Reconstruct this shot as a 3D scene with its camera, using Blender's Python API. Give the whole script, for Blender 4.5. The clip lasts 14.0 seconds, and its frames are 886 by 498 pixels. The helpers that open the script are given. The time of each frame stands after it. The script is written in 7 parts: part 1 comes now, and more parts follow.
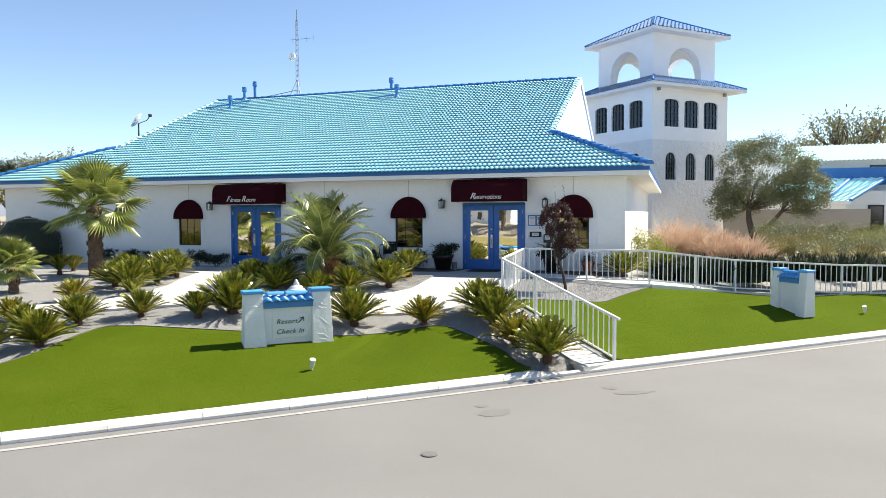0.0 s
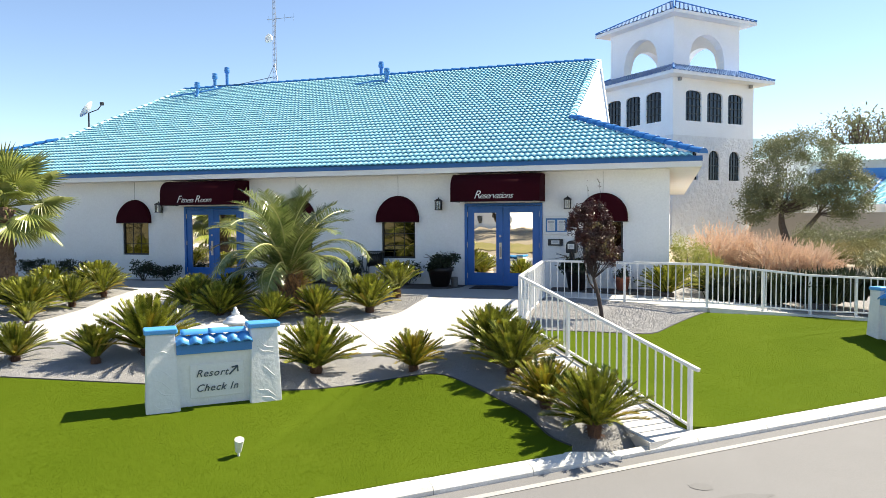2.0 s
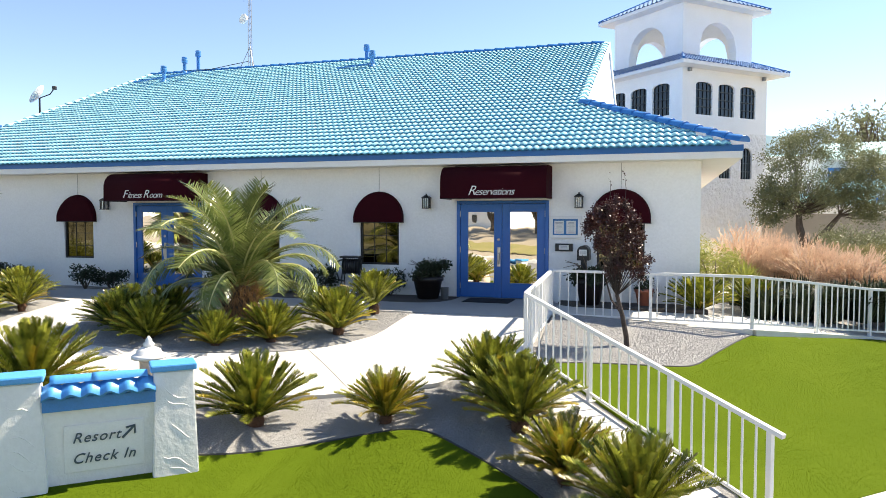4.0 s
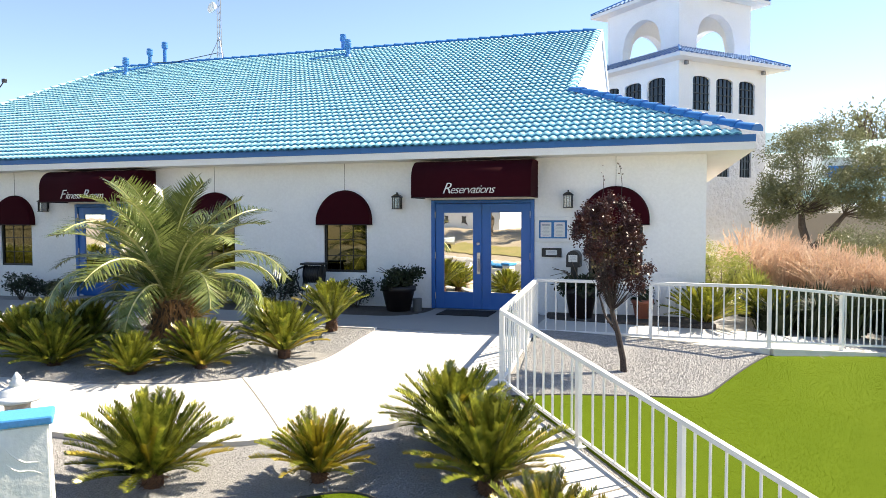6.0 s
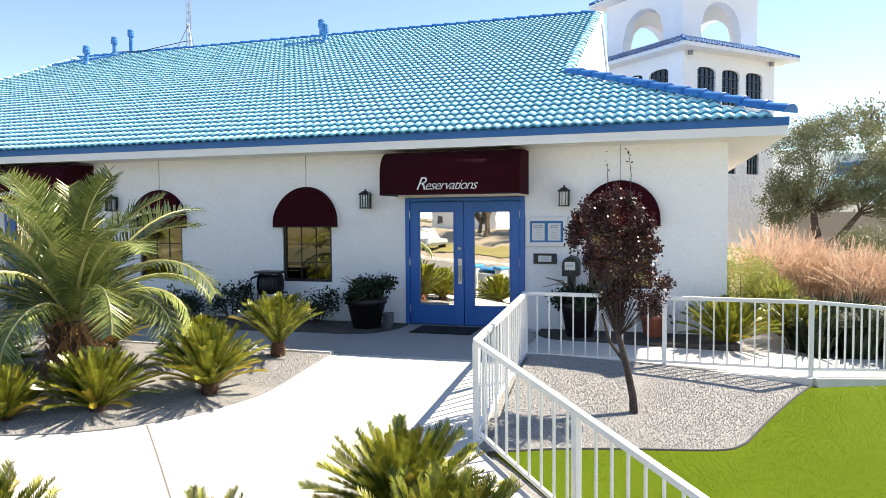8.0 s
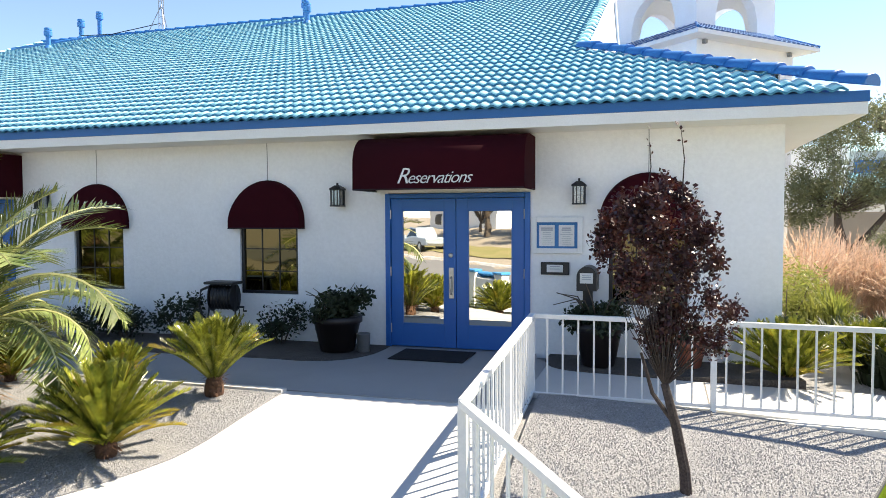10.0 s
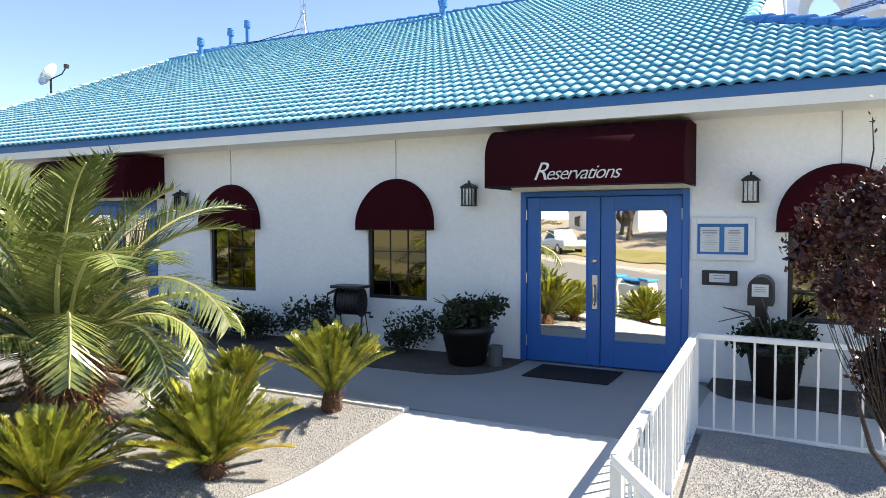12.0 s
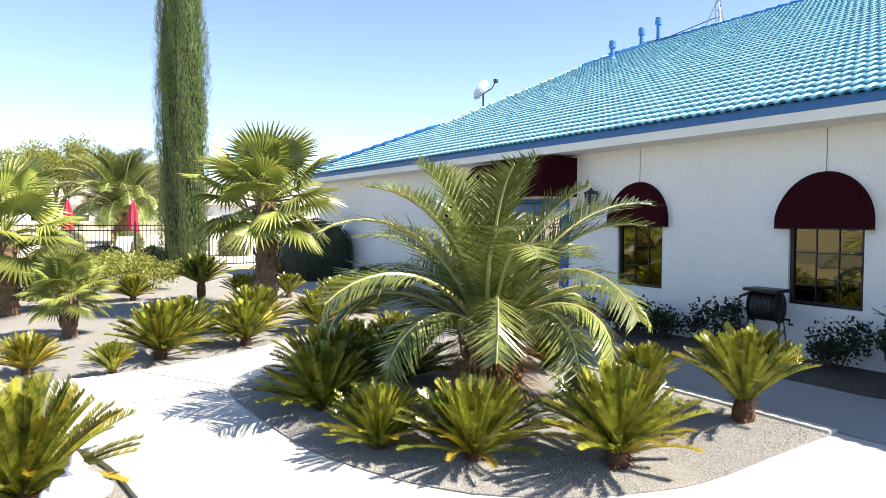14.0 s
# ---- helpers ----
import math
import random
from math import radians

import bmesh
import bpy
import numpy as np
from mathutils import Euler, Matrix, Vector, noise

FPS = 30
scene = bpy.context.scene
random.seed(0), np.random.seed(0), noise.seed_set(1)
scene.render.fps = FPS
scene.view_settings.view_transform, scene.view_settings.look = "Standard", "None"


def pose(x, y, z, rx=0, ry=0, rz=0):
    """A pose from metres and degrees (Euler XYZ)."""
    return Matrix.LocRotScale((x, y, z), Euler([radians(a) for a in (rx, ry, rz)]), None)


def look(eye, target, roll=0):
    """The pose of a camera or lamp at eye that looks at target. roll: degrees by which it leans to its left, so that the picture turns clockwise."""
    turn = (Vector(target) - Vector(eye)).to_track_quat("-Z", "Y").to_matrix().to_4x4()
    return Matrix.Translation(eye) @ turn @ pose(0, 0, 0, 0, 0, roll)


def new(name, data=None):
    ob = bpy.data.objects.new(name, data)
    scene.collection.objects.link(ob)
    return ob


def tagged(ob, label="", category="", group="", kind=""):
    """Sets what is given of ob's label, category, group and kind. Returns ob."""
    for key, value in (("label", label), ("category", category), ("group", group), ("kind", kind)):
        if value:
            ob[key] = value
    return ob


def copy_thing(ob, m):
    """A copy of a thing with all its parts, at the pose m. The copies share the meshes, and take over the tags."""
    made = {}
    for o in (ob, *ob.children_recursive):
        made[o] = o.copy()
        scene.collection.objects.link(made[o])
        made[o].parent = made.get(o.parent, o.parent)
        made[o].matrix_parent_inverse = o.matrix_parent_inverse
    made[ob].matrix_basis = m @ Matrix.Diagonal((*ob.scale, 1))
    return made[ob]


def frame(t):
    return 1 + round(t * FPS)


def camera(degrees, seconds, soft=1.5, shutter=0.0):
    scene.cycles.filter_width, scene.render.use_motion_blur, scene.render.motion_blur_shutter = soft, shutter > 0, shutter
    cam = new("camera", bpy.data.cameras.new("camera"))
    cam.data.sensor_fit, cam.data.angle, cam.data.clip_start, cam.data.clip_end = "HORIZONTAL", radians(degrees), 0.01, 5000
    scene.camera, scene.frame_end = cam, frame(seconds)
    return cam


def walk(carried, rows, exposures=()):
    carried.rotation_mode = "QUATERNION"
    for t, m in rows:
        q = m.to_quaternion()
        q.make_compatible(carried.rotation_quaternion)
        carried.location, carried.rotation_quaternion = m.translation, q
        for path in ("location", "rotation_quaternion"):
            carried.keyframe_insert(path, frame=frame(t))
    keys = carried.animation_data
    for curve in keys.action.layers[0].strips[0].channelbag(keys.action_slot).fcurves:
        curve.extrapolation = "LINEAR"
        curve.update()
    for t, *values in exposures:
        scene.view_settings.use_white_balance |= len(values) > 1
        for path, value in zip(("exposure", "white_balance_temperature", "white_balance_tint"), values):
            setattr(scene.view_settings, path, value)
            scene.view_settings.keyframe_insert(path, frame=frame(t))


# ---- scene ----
cam = camera(64.1, 14.0, soft=0.5)
PATH = [
    (0, (0.663, -0.235, 1.757), (0.046, 1.665, 1.657), -0.3),
    (0.5, (0.272, 0.959, 1.756), (-0.342, 2.86, 1.659), -0.3),
    (1, (-0.052, 1.99, 1.763), (-0.666, 3.891, 1.669), -0.3),
    (1.5, (-0.335, 2.873, 1.757), (-0.948, 4.775, 1.665), -0.3),
    (2, (-0.605, 3.687, 1.725), (-1.215, 5.589, 1.637), -0.3),
    (2.5, (-0.805, 4.385, 1.742), (-1.414, 6.288, 1.653), -0.3),
    (3, (-0.978, 5.029, 1.73), (-1.586, 6.933, 1.642), -0.2),
    (3.2, (-1.066, 5.29, 1.742), (-1.672, 7.194, 1.651), -0.1),
    (5.5, (-1.379, 7.525, 1.755), (-1.959, 9.437, 1.666), -0.2),
    (6, (-1.399, 7.918, 1.757), (-1.978, 9.83, 1.668), -0.2),
    (6.5, (-1.434, 8.367, 1.759), (-2.011, 10.28, 1.67), -0.2),
    (7, (-1.473, 8.831, 1.768), (-2.05, 10.744, 1.68), -0.3),
    (7.5, (-1.526, 9.305, 1.769), (-2.103, 11.218, 1.68), -0.3),
    (8, (-1.585, 9.8, 1.763), (-2.161, 11.713, 1.674), -0.4),
    (8.2, (-1.617, 9.97, 1.787), (-2.19, 11.884, 1.691), -0.1),
    (10.5, (-2.108, 12.163, 1.774), (-2.692, 14.074, 1.685), -0.4),
    (11, (-2.215, 12.477, 1.77), (-2.848, 14.372, 1.682), -0.3),
    (11.5, (-2.271, 12.602, 1.761), (-3.032, 14.45, 1.675), -0.2),
    (12, (-2.284, 12.545, 1.761), (-3.219, 14.311, 1.676), -0.2),
    (12.5, (-2.29, 12.5, 1.76), (-3.449, 14.128, 1.676), -0.1),
    (13, (-2.243, 12.424, 1.779), (-3.627, 13.866, 1.69), -0.3),
    (13.5, (-2.255, 12.42, 1.761), (-3.83, 13.65, 1.674), -0.2),
    (14, (-2.316, 12.488, 1.736), (-4.041, 13.497, 1.649), 0.1),
]
walk(cam, [(t, look(eye, target, roll)) for t, eye, target, roll in PATH],
     exposures=[(0.0, 1.00, 6900, 8), (3.0, 1.20, 7150, 10), (6.5, 1.38, 7300, 11), (11.0, 1.37, 7050, 11), (14.0, 1.41, 7150, 11)])

# ---------------------------------------------------------------- light
world = bpy.data.worlds.new("world")
scene.world = world
world.use_nodes = True
wn = world.node_tree.nodes
sky = wn.new("ShaderNodeTexSky")
sky.sky_type = "NISHITA"
sky.sun_disc = False
sky.sun_elevation = radians(47.4)
sky.sun_rotation = radians(46)
sky.altitude = 1500
sky.air_density, sky.dust_density, sky.ozone_density = 0.80, 0.0, 1.6
wn["Background"].inputs["Strength"].default_value = 0.117
world.node_tree.links.new(sky.outputs["Color"], wn["Background"].inputs["Color"])
sun_data = bpy.data.lights.new("sun", "SUN")
sun_data.energy, sun_data.angle, sun_data.color = 4.85, radians(0.53), (1.0, 0.935, 0.80)
sun = new("sun", sun_data)
sun.matrix_world = look((66, 64, 100), (0, 0, 0))

R = random.Random(7)


# ---------------------------------------------------------------- helpers
def node(nt, kind, **values):
    n = nt.nodes.new(kind)
    for k, v in values.items():
        n.inputs[k].default_value = v
    return n


def material(name, base, rough=0.6, metal=0.0, other=None, scale=3.0, amount=0.5, grain=60.0, grain_amount=0.25,
             bump=0.2, bump_scale=80.0, depth=0.01, vary=0.0, translucent=0.0, spec=0.5, sheen=0.0):
    """Principled paint with stains (scale), grain, relief and, with vary, a change from piece to piece."""
    m = bpy.data.materials.new(name)
    m.use_nodes = True
    nt = m.node_tree
    p = nt.nodes["Principled BSDF"]
    p.inputs["Roughness"].default_value = rough
    p.inputs["Metallic"].default_value = metal
    p.inputs["Specular IOR Level"].default_value = spec
    if sheen:
        p.inputs["Sheen Weight"].default_value, p.inputs["Sheen Roughness"].default_value = sheen, 0.45
        p.inputs["Sheen Tint"].default_value = (0.86, 1.0, 1.0, 1)
    co = nt.nodes.new("ShaderNodeNewGeometry")
    big = node(nt, "ShaderNodeTexNoise", Scale=scale, Detail=5.0, Roughness=0.6)
    fine = node(nt, "ShaderNodeTexNoise", Scale=grain, Detail=3.0)
    nt.links.new(co.outputs["Position"], big.inputs["Vector"])
    nt.links.new(co.outputs["Position"], fine.inputs["Vector"])
    other = other or tuple(c * 0.72 for c in base)
    ramp = nt.nodes.new("ShaderNodeMapRange")
    ramp.inputs["From Min"].default_value, ramp.inputs["From Max"].default_value = 0.35, 0.7
    ramp.inputs["To Max"].default_value = amount
    nt.links.new(big.outputs["Fac"], ramp.inputs["Value"])
    mix = nt.nodes.new("ShaderNodeMix")
    mix.data_type = "RGBA"
    mix.inputs["A"].default_value, mix.inputs["B"].default_value = (*base, 1), (*other, 1)
    nt.links.new(ramp.outputs["Result"], mix.inputs["Factor"])
    hsv = nt.nodes.new("ShaderNodeHueSaturation")
    nt.links.new(mix.outputs["Result"], hsv.inputs["Color"])
    g = nt.nodes.new("ShaderNodeMapRange")
    g.inputs["From Min"].default_value, g.inputs["From Max"].default_value = 0.3, 0.7
    g.inputs["To Min"].default_value, g.inputs["To Max"].default_value = 1 - grain_amount, 1 + grain_amount
    nt.links.new(fine.outputs["Fac"], g.inputs["Value"])
    value = g.outputs["Result"]
    if vary:
        info = nt.nodes.new("ShaderNodeObjectInfo")
        v = nt.nodes.new("ShaderNodeMapRange")
        v.inputs["To Min"].default_value, v.inputs["To Max"].default_value = 1 - vary, 1 + vary
        nt.links.new(info.outputs["Random"], v.inputs["Value"])
        mul = nt.nodes.new("ShaderNodeMath")
        mul.operation = "MULTIPLY"
        nt.links.new(value, mul.inputs[0])
        nt.links.new(v.outputs["Result"], mul.inputs[1])
        value = mul.outputs["Value"]
    nt.links.new(value, hsv.inputs["Value"])
    nt.links.new(hsv.outputs["Color"], p.inputs["Base Color"])
    if bump:
        bn = node(nt, "ShaderNodeTexNoise", Scale=bump_scale, Detail=4.0, Roughness=0.65)
        nt.links.new(co.outputs["Position"], bn.inputs["Vector"])
        b = node(nt, "ShaderNodeBump", Strength=bump, Distance=depth)
        nt.links.new(bn.outputs["Fac"], b.inputs["Height"])
        nt.links.new(b.outputs["Normal"], p.inputs["Normal"])
    if translucent:
        tr = nt.nodes.new("ShaderNodeBsdfTranslucent")
        nt.links.new(hsv.outputs["Color"], tr.inputs["Color"])
        ms = nt.nodes.new("ShaderNodeMixShader")
        ms.inputs["Fac"].default_value = translucent
        nt.links.new(p.outputs["BSDF"], ms.inputs[1])
        nt.links.new(tr.outputs["BSDF"], ms.inputs[2])
        nt.links.new(ms.outputs["Shader"], nt.nodes["Material Output"].inputs["Surface"])
    return m


def mesh_of(name, bm, mat=None, smooth=False):
    me = bpy.data.meshes.new(name)
    bm.to_mesh(me)
    bm.free()
    if mat:
        for q in (mat if isinstance(mat, (list, tuple)) else [mat]):
            me.materials.append(q)
    if smooth:
        me.polygons.foreach_set("use_smooth", [True] * len(me.polygons))
    return me


def part(name, bm, mat, parent=None, label="", smooth=False):
    ob = new(name, mesh_of(name, bm, mat, smooth))
    ob.parent = parent
    if label:
        tagged(ob, label)
    return ob


def piece(name, me, parent, m):
    ob = new(name, me)
    ob.parent = parent
    ob.matrix_local = m
    return ob


def thing(name, m, label, category, group="", kind=""):
    ob = new(name)
    ob.empty_display_size = 0.1
    ob.matrix_world = m
    return tagged(ob, label, category, group, kind)


def box(bm, x0, x1, y0, y1, z0, z1, bevel=0.0):
    r = bmesh.ops.create_cube(bm, size=1)
    vs = r["verts"]
    for v in vs:
        v.co = Vector(((x0 + x1) / 2 + v.co.x * (x1 - x0), (y0 + y1) / 2 + v.co.y * (y1 - y0), (z0 + z1) / 2 + v.co.z * (z1 - z0)))
    if bevel:
        es = list({e for v in vs for e in v.link_edges})
        bmesh.ops.bevel(bm, geom=es, offset=bevel, segments=2, affect="EDGES", profile=0.5)
    return bm


def boxed(*a, bevel=0.0):
    return box(bmesh.new(), *a, bevel=bevel)


def lathe(bm, profile, n=20, cx=0.0, cy=0.0):
    """Turns (radius, z) pairs round the z axis."""
    rings = []
    for r, z in profile:
        rings.append([bm.verts.new((cx + r * math.cos(2 * math.pi * i / n), cy + r * math.sin(2 * math.pi * i / n), z)) for i in range(n)])
    for a, b in zip(rings, rings[1:]):
        for i in range(n):
            bm.faces.new((a[i], a[(i + 1) % n], b[(i + 1) % n], b[i]))
    bm.faces.new(list(reversed(rings[0])))
    bm.faces.new(rings[-1])
    return bm


def tube(bm, pts, radii, n=8):
    """A round or tapered pipe along points."""
    pts = [Vector(p) for p in pts]
    if not isinstance(radii, (list, tuple)):
        radii = [radii] * len(pts)
    rings = []
    for i, p in enumerate(pts):
        d = (pts[min(i + 1, len(pts) - 1)] - pts[max(i - 1, 0)]).normalized()
        up = Vector((0, 0, 1)) if abs(d.z) < 0.9 else Vector((1, 0, 0))
        a = d.cross(up).normalized()
        b = a.cross(d)
        rings.append([bm.verts.new(p + radii[i] * (a * math.cos(2 * math.pi * k / n) + b * math.sin(2 * math.pi * k / n))) for k in range(n)])
    for a, b in zip(rings, rings[1:]):
        for i in range(n):
            bm.faces.new((a[i], b[i], b[(i + 1) % n], a[(i + 1) % n]))
    bm.faces.new(rings[0])
    bm.faces.new(list(reversed(rings[-1])))
    return bm


def smooth_line(pts, closed=False, step=6):
    """A Catmull-Rom curve through plan points."""
    n = len(pts)
    out = []
    for i in range(n if closed else n - 1):
        p = [Vector((*pts[(i + k) % n if closed else max(0, min(n - 1, i + k))][:2], 0)) for k in (-1, 0, 1, 2)]
        for s in range(step):
            t = s / step
            q = 0.5 * (2 * p[1] + (p[2] - p[0]) * t + (2 * p[0] - 5 * p[1] + 4 * p[2] - p[3]) * t * t + (3 * p[1] - p[0] - 3 * p[2] + p[3]) * t ** 3)
            out.append((q.x, q.y))
    if not closed:
        out.append(tuple(pts[-1][:2]))
    return out


# ---------------------------------------------------------------- ground heights
KERB_AT, KERB_DIR, KERB_UP = (-0.25, 12.86), (0.730, 0.683), (-0.683, 0.730)


def kerb_gap(x, y):
    """Distance from the kerb line towards the building."""
    return (np.maximum(x, -9.0) - KERB_AT[0]) * KERB_UP[0] + (y - KERB_AT[1]) * KERB_UP[1] + np.minimum(0.0, x + 9.0) * -0.12


def bank(d, at, heights):
    """Height of the ground d metres inside the kerb: a rounded bank."""
    w = np.clip(d, 0.0, 1.1)
    return sum(np.interp(d + w * o, at, heights) for o in (-1, -0.75, -0.5, -0.25, 0, 0.25, 0.5, 0.75, 1)) / 9


def land_many(x, y):
    """Ground height: a long gentle bank west of the ramp, a shorter one east of it that falls away to the east."""
    d = kerb_gap(x, y)
    west = bank(d, (0.15, 1.4, 2.95, 3.5, 4.5, 5.7, 7.6, 8.6), (-1.0, -0.885, -0.69, -0.57, -0.36, -0.2, -0.08, 0.0))
    east = bank(d, (0.15, 1.44, 2.6, 3.05, 3.96, 5.0, 6.0), (-1.0, -0.78, -0.50, -0.35, -0.14, -0.07, 0.0))
    u = np.clip((-3.2 - x) / 1.8, 0.0, 1.0)
    u = u * u * (3 - 2 * u)
    flat = 1 - np.clip((y - 16.4) / 1.5, 0.0, 1.0) * np.clip((-1.8 - x) / 1.0, 0.0, 1.0)
    return (west * u + east * (1 - u)) * flat - 0.13 * np.clip(x - 0.1, 0.0, 4.0) * np.clip((d - 2.4) / 1.5, 0.0, 1.0), d


def land(x, y):
    return float(land_many(x, y)[0])


def on_land(x, y, h=0.0, turn=0.0):
    return pose(x, y, land(x, y) + h, 0, 0, turn)


def sheet(outline, h, thick, cell=0.45, level=None):
    """A slab over the ground with a clean outline and sides of that thickness."""
    bm = bmesh.new()
    bm.faces.new([bm.verts.new((x, y, 0)) for x, y in outline])
    xs, ys = [p[0] for p in outline], [p[1] for p in outline]
    for axis, lo, hi in ((0, min(xs), max(xs)), (1, min(ys), max(ys))):
        k = lo + cell
        while k < hi:
            at = Vector((k, 0, 0)) if axis == 0 else Vector((0, k, 0))
            no = Vector((1, 0, 0)) if axis == 0 else Vector((0, 1, 0))
            bmesh.ops.bisect_plane(bm, geom=bm.verts[:] + bm.edges[:] + bm.faces[:], plane_co=at, plane_no=no, dist=1e-5)
            k += cell
    for v in bm.verts:
        v.co.z = (land(v.co.x, v.co.y) if level is None else level) + h
    bmesh.ops.recalc_face_normals(bm, faces=bm.faces)
    if bm.faces and sum(f.normal.z for f in bm.faces) < 0:
        bmesh.ops.reverse_faces(bm, faces=bm.faces)
    rim = [e for e in bm.edges if e.is_boundary]
    low = {}
    for e in rim:
        for v in e.verts:
            if v not in low:
                low[v] = bm.verts.new(v.co - Vector((0, 0, thick)))
    for e in rim:
        a, b = e.verts
        f = e.link_faces[0]
        ls = list(f.verts)
        if ls[(ls.index(a) + 1) % len(ls)] is b:
            a, b = b, a
        bm.faces.new((a, b, low[b], low[a]))
    return bm


# ---------------------------------------------------------------- materials
STUCCO = material("white_stucco", (0.89, 0.89, 0.885), 0.85, other=(0.82, 0.815, 0.80), scale=0.9, amount=0.55, grain=25, grain_amount=0.03, bump=0.35, bump_scale=16, depth=0.02)
ROUGH_STUCCO = material("hand_trowelled_stucco", (0.80, 0.80, 0.79), 0.85, other=(0.72, 0.71, 0.69), scale=1.2, amount=0.5, grain=20, grain_amount=0.04, bump=1.0, bump_scale=3.2, depth=0.16)
SOFFIT = material("white_soffit_paint", (0.86, 0.85, 0.81), 0.7, other=(0.80, 0.77, 0.70), scale=1.2, grain_amount=0.03, bump=0.05)
# tile fronts face away from the sun: their shade is put into this blue
TILE_EDGE_SHADE = material("shaded_blue_tile_edge", (0.025, 0.20, 0.36), 0.5, other=(0.04, 0.25, 0.42), scale=2, grain_amount=0.10, bump=0.1)
# base paled so that the sun's glare on deeper blue tiles is in it
TILE = material("blue_glazed_roof_tile", (0.45, 0.86, 0.88), 0.30, other=(0.36, 0.82, 0.86), scale=0.7, amount=0.8, grain=14, grain_amount=0.10, bump=0.12, bump_scale=40, vary=0.10, spec=1.0, sheen=0.75)
# the same tile coloured deep blue, as it looks in the belfry's shade
TOWER_TILE_SHADE = material("shaded_tower_tile", (0.030, 0.17, 0.56), 0.36, other=(0.045, 0.21, 0.60), scale=0.7, amount=0.8, grain=14, grain_amount=0.10, bump=0.12, bump_scale=40, spec=0.5, sheen=0.55)
DEEP_BLUE = material("blue_ridge_tile", (0.018, 0.165, 0.47), 0.4, other=(0.03, 0.21, 0.52), scale=2, grain_amount=0.08, bump=0.08)
FASCIA = material("blue_painted_fascia", (0.015, 0.125, 0.36), 0.5, other=(0.02, 0.15, 0.40), scale=3, grain_amount=0.06, bump=0.05)
DOOR_BLUE = material("blue_door_paint", (0.012, 0.125, 0.43), 0.38, other=(0.016, 0.145, 0.46), scale=2, grain_amount=0.05, bump=0.03)
MAROON = material("maroon_canvas", (0.036, 0.0025, 0.0065), 0.9, other=(0.028, 0.002, 0.005), scale=4, grain=220, grain_amount=0.15, bump=0.15, bump_scale=260, depth=0.003, spec=0.12)
BLACK = material("black_metal_paint", (0.012, 0.012, 0.014), 0.45, grain_amount=0.1, bump=0.05)
WHITE_RAIL = material("white_rail_paint", (0.82, 0.82, 0.81), 0.45, other=(0.72, 0.71, 0.68), scale=5, amount=0.35, grain_amount=0.03, bump=0.04)
# walkway concrete darkened to carry the shade under the eaves
PORCH_SHADE = material("shaded_porch_concrete", (0.36, 0.355, 0.345), 0.9, other=(0.30, 0.295, 0.29), scale=0.9, amount=0.7, grain=120, grain_amount=0.08, bump=0.15, bump_scale=150, depth=0.003)
CONCRETE = material("pale_concrete", (0.58, 0.565, 0.54), 0.9, other=(0.51, 0.495, 0.47), scale=0.8, amount=0.7, grain=120, grain_amount=0.06, bump=0.15, bump_scale=150, depth=0.003)
KERB_PAINT = material("whitewashed_kerb", (0.76, 0.75, 0.72), 0.85, other=(0.50, 0.48, 0.44), scale=2.5, amount=0.7, grain=60, grain_amount=0.08, bump=0.3, bump_scale=60)
ASPHALT = material("worn_pale_asphalt", (0.208, 0.205, 0.205), 0.9, other=(0.178, 0.175, 0.175), scale=0.35, amount=0.8, grain=160, grain_amount=0.16, bump=0.4, bump_scale=220, depth=0.004)
ROAD_LINE = material("worn_white_road_paint", (0.42, 0.41, 0.40), 0.85, other=(0.30, 0.295, 0.29), scale=4, amount=0.6, grain_amount=0.12, bump=0.2)
TURF = material("green_turf", (0.072, 0.112, 0.007), 0.95, other=(0.090, 0.130, 0.010), scale=0.8, amount=0.7, grain=140, grain_amount=0.20, bump=0.25, bump_scale=180, depth=0.006, spec=0.03)
GRAVEL = material("grey_gravel", (0.31, 0.305, 0.305), 0.95, other=(0.24, 0.236, 0.234), scale=1.4, amount=0.6, grain=70, grain_amount=0.34, bump=1.0, bump_scale=75, depth=0.02)
DESERT = material("dry_ground", (0.36, 0.31, 0.25), 0.95, other=(0.29, 0.25, 0.19), scale=0.3, amount=0.7, grain=30, grain_amount=0.3, bump=0.6, bump_scale=40)
BARK = material("palm_bark", (0.12, 0.075, 0.05), 0.95, other=(0.21, 0.14, 0.095), scale=14, amount=0.9, grain=60, grain_amount=0.4, bump=0.8, bump_scale=40)
PLUM_BARK = material("dark_plum_bark", (0.045, 0.032, 0.028), 0.9, other=(0.075, 0.055, 0.05), scale=14, amount=0.8, grain=70, grain_amount=0.4, bump=0.6, bump_scale=50)
MULCH = material("dark_planting_soil", (0.070, 0.058, 0.050), 0.95, other=(0.11, 0.095, 0.08), scale=6, amount=0.8, grain=60, grain_amount=0.5, bump=0.8, bump_scale=60)
WOOD = material("tree_bark", (0.085, 0.065, 0.05), 0.95, other=(0.14, 0.11, 0.085), scale=12, amount=0.8, grain=70, grain_amount=0.4, bump=0.7, bump_scale=50)
CYCAD = material("sago_leaf", (0.054, 0.084, 0.010), 0.20, other=(0.50, 0.48, 0.07), scale=5, amount=0.75, grain=30, grain_amount=0.25, bump=0, vary=0.55, translucent=0.16)
CYCAD_Y = material("yellowing_sago_leaf", (0.26, 0.22, 0.02), 0.36, other=(0.42, 0.30, 0.035), scale=6, amount=0.8, grain=30, grain_amount=0.2, bump=0, vary=0.35, translucent=0.22)
